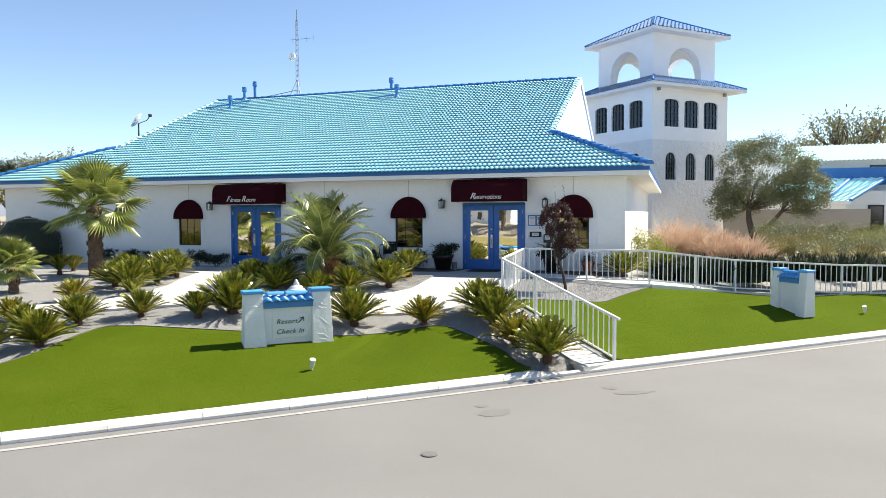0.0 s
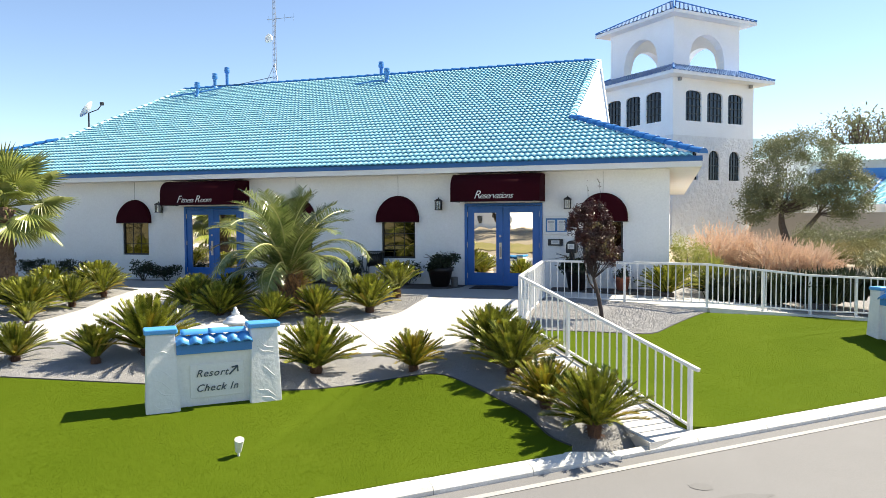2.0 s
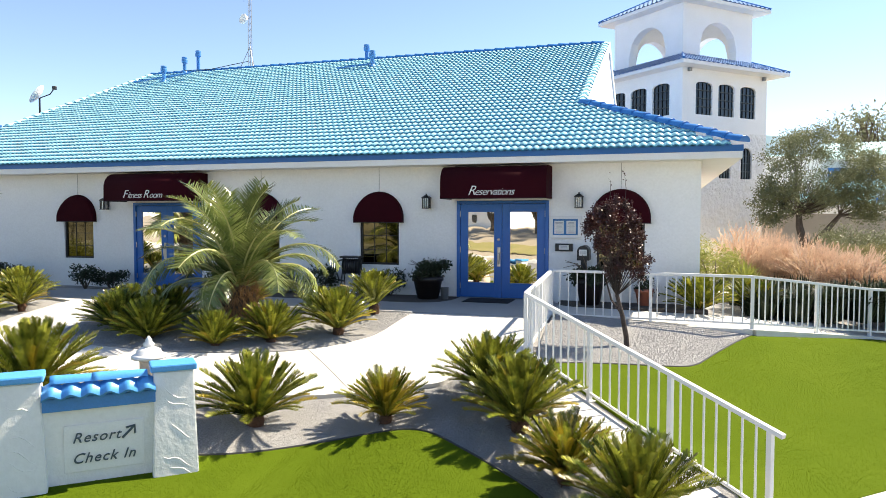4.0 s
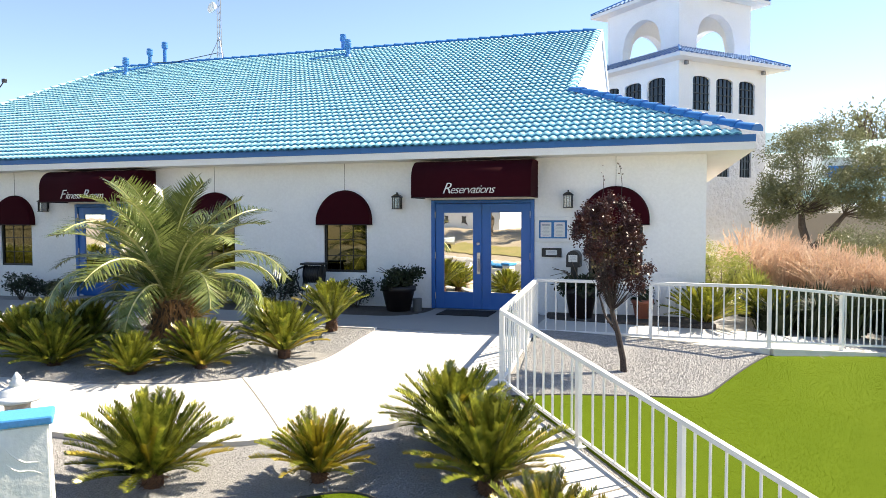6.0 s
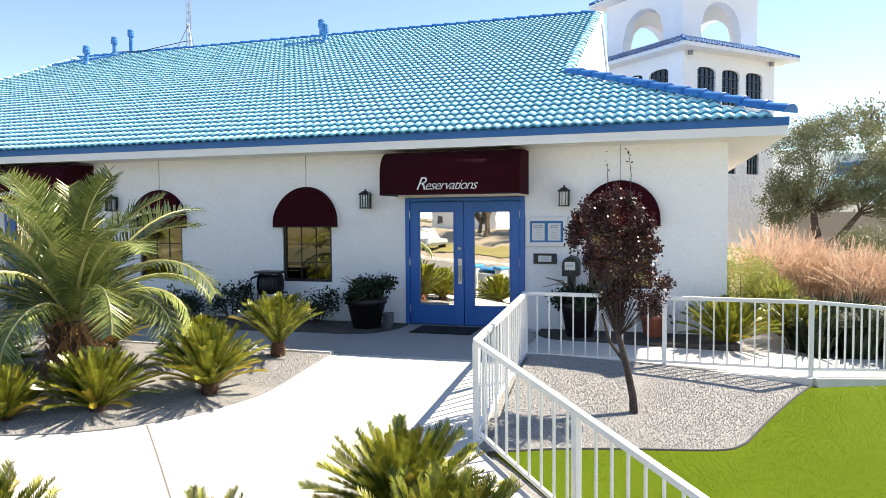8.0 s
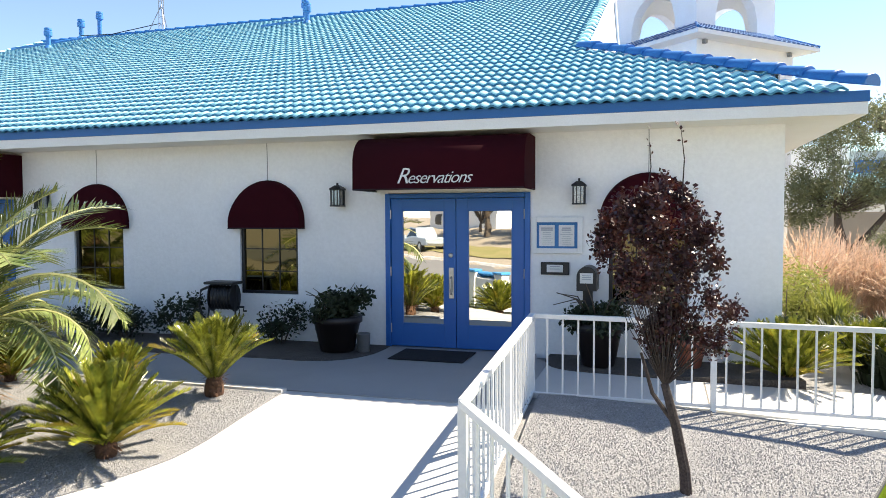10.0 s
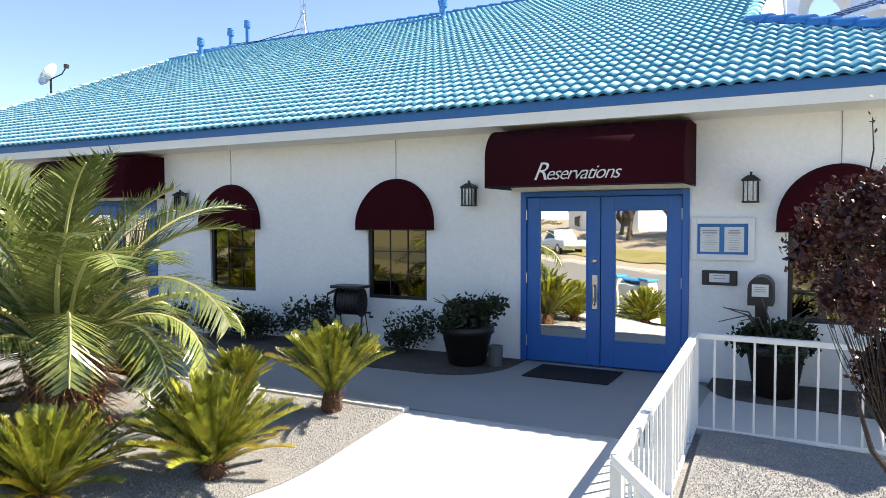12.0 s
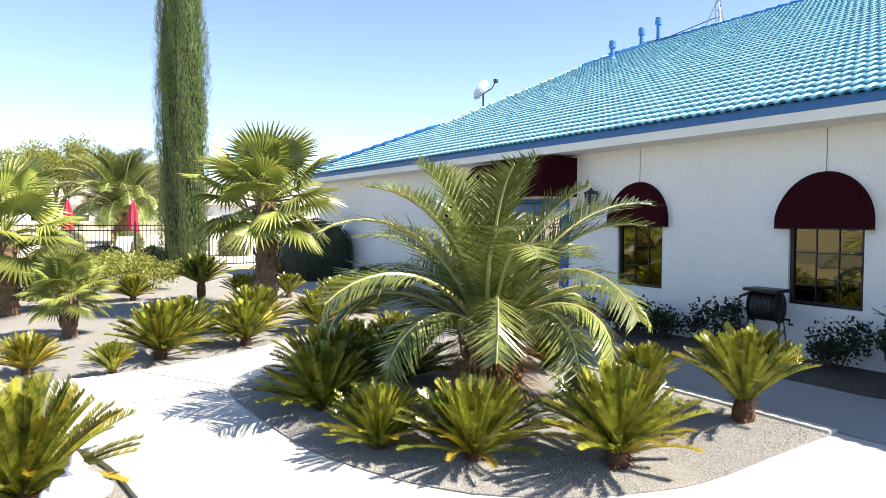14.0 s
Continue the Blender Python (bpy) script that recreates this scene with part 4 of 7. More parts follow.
def dome_awning(cx):
    """A dome of canvas over a window: an arch on the wall, swelling forward to a flat valance."""
    a = thing("window_awning", pose(cx, Y0, 0), "dark maroon canvas dome awning over a window", "awning", "window awnings")
    hw, z0, top, proj = 0.568, 1.615, 2.29, 0.14
    spring = top - hw
    bm = bmesh.new()
    n, mrows = 24, 8
    # swell: towards the front the arch sinks to the valance
    grid = []
    for j in range(mrows + 1):
        f = j / mrows
        drop = math.sqrt(max(0.0, 1 - f * f))
        row = []
        for i in range(n + 1):
            a0 = math.pi * i / n
            x = -hw * math.cos(a0) * (1 - 0.02 * f)
            z = spring + hw * math.sin(a0) * (0.30 + 0.70 * drop) if f < 1 else spring + hw * 0.30 * math.sin(a0)
            row.append(bm.verts.new((x, -0.004 - proj * (math.sin(f * math.pi / 2)), z)))
        grid.append(row)
    for p, q in zip(grid, grid[1:]):
        for i in range(n):
            bm.faces.new((p[i], q[i], q[i + 1], p[i + 1])).smooth = True
    last = grid[-1]
    base = [bm.verts.new((v.co.x, v.co.y, z0)) for v in last]
    for i in range(n):
        bm.faces.new((last[i], base[i], base[i + 1], last[i + 1]))
    for side in (0, n):
        col = [g[side] for g in grid]
        low = [bm.verts.new((v.co.x, v.co.y, z0)) for v in col]
        for i in range(mrows):
            bm.faces.new((col[i], low[i], low[i + 1], col[i + 1]) if side else (col[i + 1], low[i + 1], low[i], col[i]))
    bmesh.ops.remove_doubles(bm, verts=bm.verts, dist=1e-5)
    bmesh.ops.recalc_face_normals(bm, faces=bm.faces)
    part("canvas", bm, MAROON, a)
    r = bmesh.new()
    tube(r, [(-hw, -0.01, z0 + 0.008), (-hw * 0.98, -proj, z0 + 0.008), (hw * 0.98, -proj, z0 + 0.008), (hw, -0.01, z0 + 0.008)], 0.010, 6)
    part("frame_tube", r, BLACK, a)
    r = bmesh.new()
    tube(r, [(0.0, -0.006, top - 0.01), (0.004, -0.005, top + 0.25), (0.0, -0.006, WALL_TOP - 0.01)], 0.005, 5)
    part("cord", r, GREY, a, "thin grey cord up the wall")


for c in WINDOWS:
    dome_awning(c)


def door_awning(x0, x1, words, size, tx):
    w = x1 - x0
    a = thing("door_awning", pose((x0 + x1) / 2, Y0, 0), "dark maroon canvas door awning lettered in white", "awning", "door awnings")
    prof = [(0.0, 2.755)] + [(-0.75 + 0.33 - 0.33 * math.sin(t), 2.755 - 0.33 + 0.33 * math.cos(t)) for t in [math.pi / 2 * i / 8 for i in range(9)]] + [(-0.755, 2.10)]
    bm = bmesh.new()
    L = [bm.verts.new((-w / 2, y, z)) for y, z in prof]
    Rr = [bm.verts.new((w / 2, y, z)) for y, z in prof]
    for i in range(len(prof) - 1):
        bm.faces.new((L[i], L[i + 1], Rr[i + 1], Rr[i])).smooth = True
    for side in (L, Rr):
        wl = bm.verts.new((side[0].co.x, 0.0, 2.10))
        bm.faces.new([wl] + side if side is L else list(reversed([wl] + side)))
    bmesh.ops.recalc_face_normals(bm, faces=bm.faces)
    part("canvas", bm, MAROON, a)
    r = bmesh.new()
    tube(r, [(-w / 2 + 0.01, -0.01, 2.11), (-w / 2 + 0.01, -0.745, 2.11), (w / 2 - 0.01, -0.745, 2.11), (w / 2 - 0.01, -0.01, 2.11)], 0.013, 6)
    part("frame_tube", r, BLACK, a)
    at = tx
    for letters, k, lift, half in words:
        lettering("lettering", letters, size * k, PAPER, a, pose(at + half, -0.766, 2.235 + lift), shear=0.42, label="white cursive lettering", space=0.86, thin=0.35)
        at += 2 * half


door_awning(-5.57, -3.44, (("R", 1.32, 0.02, 0.056), ("eservations", 1.0, 0.0, 0.40)), 0.205, -0.47)
door_awning(-13.86, -11.53, (("F", 1.3, 0.02, 0.064), ("itness", 1.0, 0.0, 0.215), ("R", 1.3, 0.02, 0.098), ("oom", 1.0, 0.0, 0.17)), 0.205, -0.62)


def lantern(x):
    l = thing("wall_lantern", pose(x, Y0, 2.08), "black metal wall lantern with ribbed clear glass", "wall lamp", "wall lanterns")
    part("back_plate", boxed(-0.045, 0.045, -0.02, -0.001, -0.10, 0.10, bevel=0.006), BLACK, l)
    b = bmesh.new()
    tube(b, [(0, -0.02, 0.06), (0, -0.09, 0.12), (0, -0.12, 0.10)], 0.010, 6)
    part("arm", b, BLACK, l)
    for sx in (-1, 1):
        for sy in (-1, 1):
            part("corner_bar", boxed(sx * 0.065 - 0.007, sx * 0.065 + 0.007, -0.12 + sy * 0.065 - 0.007, -0.12 + sy * 0.065 + 0.007, -0.15, 0.055), BLACK, l)
    for sx in (-0.025, 0.025):
        part("front_bar", boxed(sx - 0.004, sx + 0.004, -0.19, -0.182, -0.15, 0.055), BLACK, l)
    part("base_plate", boxed(-0.08, 0.08, -0.20, -0.04, -0.165, -0.148, bevel=0.004), BLACK, l)
    part("top_plate", boxed(-0.085, 0.085, -0.205, -0.035, 0.052, 0.07, bevel=0.004), BLACK, l)
    b = bmesh.new()
    v = [b.verts.new((sx * 0.085, -0.12 + sy * 0.085, 0.07)) for sx, sy in ((-1, -1), (1, -1), (1, 1), (-1, 1))]
    u = [b.verts.new((sx * 0.03, -0.12 + sy * 0.03, 0.115)) for sx, sy in ((-1, -1), (1, -1), (1, 1), (-1, 1))]
    b.faces.new(u)
    for i in range(4):
        b.faces.new((v[i], v[(i + 1) % 4], u[(i + 1) % 4], u[i]))
    box(b, -0.012, 0.012, -0.132, -0.108, 0.114, 0.15, 0.003)
    part("cap", b, BLACK, l)
    part("glass", boxed(-0.058, 0.058, -0.178, -0.062, -0.147, 0.051), LAMP_GLASS, l, "frosted grey glass")


for x in (-2.89, -6.07, -11.05, -14.43):
    lantern(x)


def notice_board():
    n = thing("notice_board", pose(-3.165, Y0, 1.54), "white framed notice board with two printed sheets on blue", "notice board")
    part("frame", ring_frame(-0.315, 0.315, -0.055, -0.003, -0.225, 0.225, 0.065), WHITE, n)
    part("backing", boxed(-0.255, 0.255, -0.025, -0.006, -0.165, 0.165), BOARD_BLUE, n, "blue felt backing")
    for cx in (-0.125, 0.115):
        p = part("printed_sheet", boxed(cx - 0.095, cx + 0.095, -0.030, -0.0265, -0.135, 0.125), PAPER, n, "white printed sheet with grey lines")
        for i in range(9):
            w = R.uniform(0.045, 0.08)
            part("text_bar", boxed(cx - w, cx + w, -0.0325, -0.0312, 0.085 - i * 0.024 - 0.004, 0.085 - i * 0.024 + (0.010 if i in (0, 1) else 0.0)), TEXT_GREY, p)


BOARD_BLUE = material("blue_felt", (0.05, 0.20, 0.46), 0.8, grain_amount=0.1, bump=0.1)
TEXT_GREY = material("grey_print", (0.36, 0.38, 0.42), 0.8, grain_amount=0.05, bump=0)
notice_board()


def plaque():
    p = thing("wall_plaque", pose(-3.19, Y0, 1.13), "black wall plaque with a pale inset label", "plaque")
    part("plate", boxed(-0.175, 0.175, -0.035, -0.003, -0.078, 0.078, bevel=0.008), BLACK, p)
    q = part("label_inset", boxed(-0.10, 0.10, -0.040, -0.034, -0.046, 0.046, bevel=0.003), PAPER, p, "pale printed label")
    for z in (0.02, -0.01):
        part("text_bar", boxed(-0.06, 0.06, -0.0425, -0.0405, z, z + 0.008), TEXT_GREY, q)


plaque()


def mailbox():
    x, y = -2.77, 20.28
    m = thing("mailbox", pose(x, y, 0.16), "black post-mounted mailbox with a pale label", "mailbox")
    part("post", boxed(-0.055, 0.055, -0.055, 0.055, -0.14, 0.74, bevel=0.008), BLACK, m)
    b = bmesh.new()
    prof = [(-0.115, 0.0), (0.115, 0.0)] + [(0.115 * math.cos(t), 0.17 + 0.115 * math.sin(t)) for t in [math.pi * i / 12 for i in range(13)]]
    f = [b.verts.new((px, -0.20, pz + 0.74)) for px, pz in prof]
    k = [b.verts.new((px, 0.18, pz + 0.74)) for px, pz in prof]
    b.faces.new(f)
    b.faces.new(list(reversed(k)))
    for i in range(len(prof)):
        b.faces.new((f[i], k[i], k[(i + 1) % len(prof)], f[(i + 1) % len(prof)]))
    bmesh.ops.recalc_face_normals(b, faces=b.faces)
    part("body", b, BLACK, m)
    part("label_card", boxed(-0.075, 0.075, -0.207, -0.201, 0.83, 0.95), PAPER, m, "pale printed card")
    for z in (0.92, 0.90, 0.88):
        part("text_bar", boxed(-0.05, 0.05, -0.2095, -0.2075, z - 0.004, z + 0.004), TEXT_GREY, m)


mailbox()
mat_ob = part("doormat", boxed(-0.47, 0.47, -0.33, 0.33, 0, 0.014, bevel=0.005), material("black_rubber_mat", (0.012, 0.012, 0.013), 0.9, grain=90, grain_amount=0.5, bump=0.6, bump_scale=120), None)
mat_ob.matrix_world = pose(-4.62, 19.98, 0.058, 0, 0, 0)
tagged(mat_ob, "black rubber doormat in front of the blue doors", "doormat")


# ---------------------------------------------------------------- railing
def rail_run(parent, a, b, za, zb, posts, height=0.865, past=0.0):
    """One panel of square-tube railing from a to b (plan) with the base heights za and zb."""
    a, b = Vector(a), Vector(b)
    d = (b - a).normalized()
    yaw = math.degrees(math.atan2(d.y, d.x))
    L = (b - a).length
    pitch = math.degrees(math.atan2(zb - za, L))

    def bar(name, s0, s1, h, t, dz):
        bm = box(bmesh.new(), 0, (s1 - s0) / math.cos(radians(pitch)), -t / 2, t / 2, -dz / 2, dz / 2, 0.004)
        o = part(name, bm, WHITE_RAIL, parent)
        p = a + d * s0
        o.matrix_local = pose(p.x, p.y, za + (zb - za) * s0 / L + h, 0, -pitch, yaw)

    bar("top_rail", 0, L + past, height, 0.055, 0.045)
    bar("bottom_rail", 0, L, 0.10, 0.032, 0.032)
    n = int(L / 0.145)
    for i in range(1, n):
        s = L * i / n
        p = a + d * s
        z = za + (zb - za) * s / L
        if any(abs(s - q) < 0.06 for q in posts):
            continue
        o = new("baluster", BALUSTER)
        o.parent = parent
        o.matrix_local = pose(p.x, p.y, z + 0.10, 0, 0, yaw) @ Matrix.Diagonal((1, 1, height - 0.11, 1))
    for s in posts:
        p = a + d * s
        z = za + (zb - za) * s / L
        o = part("post", boxed(-0.026, 0.026, -0.026, 0.026, -0.03, height - 0.01, bevel=0.003), WHITE_RAIL, parent)
        o.matrix_local = pose(p.x, p.y, z, 0, 0, yaw)
        o = part("foot_plate", boxed(-0.055, 0.055, -0.055, 0.055, 0.0, 0.012, bevel=0.003), WHITE_RAIL, parent)
        o.matrix_local = pose(p.x, p.y, z + 0.002, 0, 0, yaw)


BALUSTER = mesh_of("baluster", boxed(-0.0085, 0.0085, -0.0085, 0.0085, 0, 1), WHITE_RAIL)
rail = thing("railing", pose(0, 0, 0), "white square-tube handrail with upright balusters", "railing")
rail_run(rail, (-3.15, 18.58), (-3.04, 15.58), -0.06, -0.15, (0.0, 1.45, 3.0))
rail_run(rail, (-3.04, 15.58), (-0.34, 13.09), -0.15, -1.03, (1.27, 2.51, 3.67), past=0.13)
rail_run(rail, (-3.15, 18.58), (0.11, 18.64), -0.06, -0.09, (1.67, 3.26))
rail_run(rail, (0.11, 18.64), (2.31, 20.71), -0.09, -0.43, (1.57, 3.02))
rail_run(rail, (2.31, 20.71), (5.1, 21.6), -0.43, -0.58, (1.0, 2.93))
rail_run(rail, (5.1, 21.6), (9.6, 23.6), -0.58, -0.70, (0.85, 2.1, 3.4, 4.92))
low = bmesh.new()
for (xa, ya), (xb, yb), za, zb in (((-3.19, 18.56), (0.11, 18.63), -0.06, -0.11), ((0.11, 18.63), (2.31, 20.70), -0.11, -0.45), ((2.31, 20.70), (5.1, 21.59), -0.45, -0.60), ((5.1, 21.59), (9.6, 23.59), -0.60, -0.72)):
    d = Vector((xb - xa, yb - ya)).normalized()
    n = Vector((-d.y, d.x)) * 0.09
    q = [(xa - n.x, ya - n.y, za), (xb - n.x, yb - n.y, zb), (xb + n.x, yb + n.y, zb), (xa + n.x, ya + n.y, za)]
    t = [low.verts.new((p[0], p[1], p[2] + 0.03)) for p in q]
    u = [low.verts.new((p[0], p[1], p[2] - 0.3)) for p in q]
    low.faces.new(t)
    for i in range(4):
        low.faces.new((t[i], u[i], u[(i + 1) % 4], t[(i + 1) % 4]))
bmesh.ops.recalc_face_normals(low, faces=low.faces)
structure("trim_4", low, WHITE_CONCRETE, "white concrete kerb under the railing", "edging")

# ---------------------------------------------------------------- signs on the lawns
SIGN_STUCCO = material("white_sign_stucco", (0.80, 0.80, 0.78), 0.85, other=(0.72, 0.72, 0.70), scale=3, amount=0.5, grain=20, grain_amount=0.03, bump=0.5, bump_scale=7, depth=0.02)


def monument(name, at, turn, words, label, k=1.0):
    s = thing(name, at @ pose(0, 0, 0, 0, 0, turn) @ Matrix.Diagonal((k, 1, 1, 1)), label, "sign")
    H = 1.05
    r = random.Random(7)

    def pillar(cx0, cx1, tx0, tx1):
        bm = bmesh.new()
        yb, yt = 0.16, 0.115
        lo = [bm.verts.new(p) for p in ((cx0, -yb - 0.06, -0.06), (cx1, -yb - 0.06, -0.06), (cx1, yb, -0.06), (cx0, yb, -0.06))]
        hi = [bm.verts.new(p) for p in ((tx0, -yt, H - 0.06), (tx1, -yt, H - 0.06), (tx1, yt, H - 0.06), (tx0, yt, H - 0.06))]
        bm.faces.new(hi)
        bm.faces.new(list(reversed(lo)))
        for i in range(4):
            bm.faces.new((lo[i], lo[(i + 1) % 4], hi[(i + 1) % 4], hi[i]))
        bmesh.ops.bevel(bm, geom=bm.edges[:], offset=0.012, segments=2, affect="EDGES")
        for j in range(5):                       # raised trowel sweeps in the render coat
            z0, f0 = r.uniform(0.02, H - 0.28), r.uniform(0.06, 0.35)
            pts = []
            for i in range(8):
                f = f0 + (0.94 - f0) * i / 7
                z = z0 + (0.12 - 0.20 * f) * r.uniform(0.8, 1.2) + 0.025 * math.sin(9 * f + j)
                u = max(0.0, (z + 0.06) / H)
                xl, xr = cx0 + (tx0 - cx0) * u, cx1 + (tx1 - cx1) * u
                pts.append((xl + (xr - xl) * f, -(yb + 0.06) * (1 - u) - yt * u + 0.006, z))
            tube(bm, pts, [0.003 + 0.007 * math.sin(math.pi * (i + 0.5) / 8) for i in range(8)], 6)
        part("pillar", bm, SIGN_STUCCO, s)
        part("coping", boxed(tx0 - 0.03, tx1 + 0.03, -yt - 0.035, yt + 0.035, H - 0.06, H + 0.005, bevel=0.015), BLUE_CAP, s, "blue coping")

    pillar(-0.83, -0.42, -0.80, -0.47)
    pillar(0.42, 0.83, 0.45, 0.80)
    part("panel_wall", boxed(-0.47, 0.47, -0.10, 0.10, -0.06, H - 0.20, bevel=0.008), SIGN_STUCCO, s, "white stucco panel between the pillars")
    part("eave_board", boxed(-0.46, 0.46, -0.15, -0.105, H - 0.33, H - 0.215, bevel=0.006), FASCIA_LIGHT, s, "blue board under the tiles")
    for i in range(6):
        t = piece("tile", SIGN_TILE, s, pose(-0.385 + i * 0.154, -0.20, H - 0.235, 27, 0, 0))
    for x in (-0.40, -0.06):
        c = piece("ridge_cap", SIGN_CAP, s, pose(x, -0.01, H - 0.095))
    if words:
        p = part("plate", boxed(-0.30, 0.355, -0.112, -0.102, 0.15, 0.575, bevel=0.003), WHITE, s, "flat white lettered plate")
        lettering("lettering", words[0], 0.128, INK, s, pose(-0.04, -0.118, 0.455), shear=0.34, label="dark grey italic lettering", thin=-0.15, space=1.12)
        lettering("lettering", words[1], 0.128, INK, s, pose(0.02, -0.118, 0.268), shear=0.34, label="dark grey italic lettering", thin=-0.15, space=1.12)
        ar = bmesh.new()
        tube(ar, [(0.175, -0.116, 0.415), (0.275, -0.116, 0.515)], 0.011, 6)
        tube(ar, [(0.205, -0.116, 0.505), (0.28, -0.116, 0.522), (0.282, -0.116, 0.445)], 0.010, 6)
        part("arrow", ar, INK, s, "dark grey painted arrow")
    return s


FASCIA_LIGHT = material("blue_sign_board", (0.04, 0.22, 0.55), 0.5, grain_amount=0.06, bump=0.05)
SIGN_TILE = tile_mesh("tile", 0.154, 0.24, 0.04, 1, (BLUE_CAP, FASCIA_LIGHT))
SIGN_CAP = cap_mesh("ridge_cap", 0.46, 0.075, BLUE_CAP)
monument("resort_sign", on_land(-6.19, 11.40, -0.03), 42.8, ("Resort", "Check In"), "white stucco monument sign with blue tiles on the lawn")
monument("lawn_monument", on_land(3.46, 18.68, 0.02), -50.0, None, "white stucco monument with blue tile coping on the lawn", 0.62)


def spotlight(x, y, turn):
    s = thing("garden_spotlight", on_land(x, y, 0.035, turn), "small white ground spotlight standing on the lawn", "garden light", "lawn spotlights")
    b = bmesh.new()
    tube(b, [(0, 0, -0.05), (0, 0, 0.06)], 0.014, 8)
    part("stake", b, WHITE, s)
    b = bmesh.new()
    tube(b, [(0.02, 0, 0.05), (-0.01, 0, 0.13), (-0.035, 0, 0.19)], [0.035, 0.045, 0.052], 12)
    part("head", b, WHITE, s)


spotlight(-5.04, 10.22, 140)
spotlight(5.21, 19.57, 60)


def bollard(x, y):
    s = thing("garden_bollard", on_land(x, y, 0.14) @ Matrix.Diagonal((1.1, 1.1, 0.97, 1)), "white cast garden lamp post with a finial top", "garden light")
    b = lathe(bmesh.new(), ((0.12, -0.25), (0.12, 0.05), (0.095, 0.09), (0.09, 0.42), (0.10, 0.45)), 20)
    part("column", b, TAN_STONE, s, "cream cast column", smooth=True)
    b = lathe(bmesh.new(), ((0.10, 0.45), (0.165, 0.47), (0.17, 0.50), (0.15, 0.515), (0.125, 0.53), (0.115, 0.565), (0.085, 0.585), (0.055, 0.60)), 40)
    part("lid", b, WHITE, s, smooth=True)
    b = lathe(bmesh.new(), ((0.055, 0.60), (0.05, 0.62), (0.058, 0.635), (0.03, 0.66), (0.034, 0.675), (0.02, 0.70), (0.006, 0.725)), 16)
    part("finial", b, WHITE, s, smooth=True)


TAN_STONE = material("cream_cast_stone", (0.62, 0.52, 0.44), 0.8, grain_amount=0.05, bump=0.1)
bollard(-6.73, 12.69)


# ---------------------------------------------------------------- on the roof
def vent_pipe(x, y, h, r=0.085, hood=True):
    z = min(rz(y), RIDGE_Z)
    v = thing("vent_pipe", pose(x, y, z), "blue painted roof vent pipe with a cowl", "vent pipe", "roof vents")
    b = bmesh.new()
    tube(b, [(0, 0, -0.1), (0, 0, h - 0.16)], r * 0.8, 12)
    part("pipe", b, FASCIA_LIGHT, v)
    if hood:
        b = lathe(bmesh.new(), ((r * 0.85, h - 0.24), (r * 1.3, h - 0.22), (r * 1.35, h - 0.10), (r * 1.1, h - 0.08), (r * 1.25, h - 0.05), (r * 1.2, h), (r * 0.3, h + 0.01)), 14)
        part("cowl", b, FASCIA_LIGHT, v)
    b = lathe(bmesh.new(), ((r * 2.2, -0.14), (r * 1.5, 0.02), (r * 0.85, 0.10)), 14)
    part("flashing", b, FASCIA_LIGHT, v)


for x, y, h in ((-19.07, 28.45, 0.60), (-19.25, 29.9, 0.62), (-18.95, 30.35, 0.88), (-11.75, 30.4, 0.62), (-10.80, 28.68, 0.55)):
    vent_pipe(x, y, h)
run = thing("conduit", pose(0, 0, 0), "thin blue pipes lying on the roof tiles", "conduit")
b = bmesh.new()
tube(b, [(-20.3, 28.3, rz(28.3) + 0.12), (-19.1, 28.75, rz(28.75) + 0.14), (-18.5, 29.3, rz(29.3) + 0.13)], 0.035, 6)
part("pipe", b, FASCIA_LIGHT, run)
b = bmesh.new()
tube(b, [(-12.0, 28.4, rz(28.4) + 0.10), (-10.9, 28.68, rz(28.68) + 0.12)], 0.03, 6)
part("pipe", b, FASCIA_LIGHT, run)


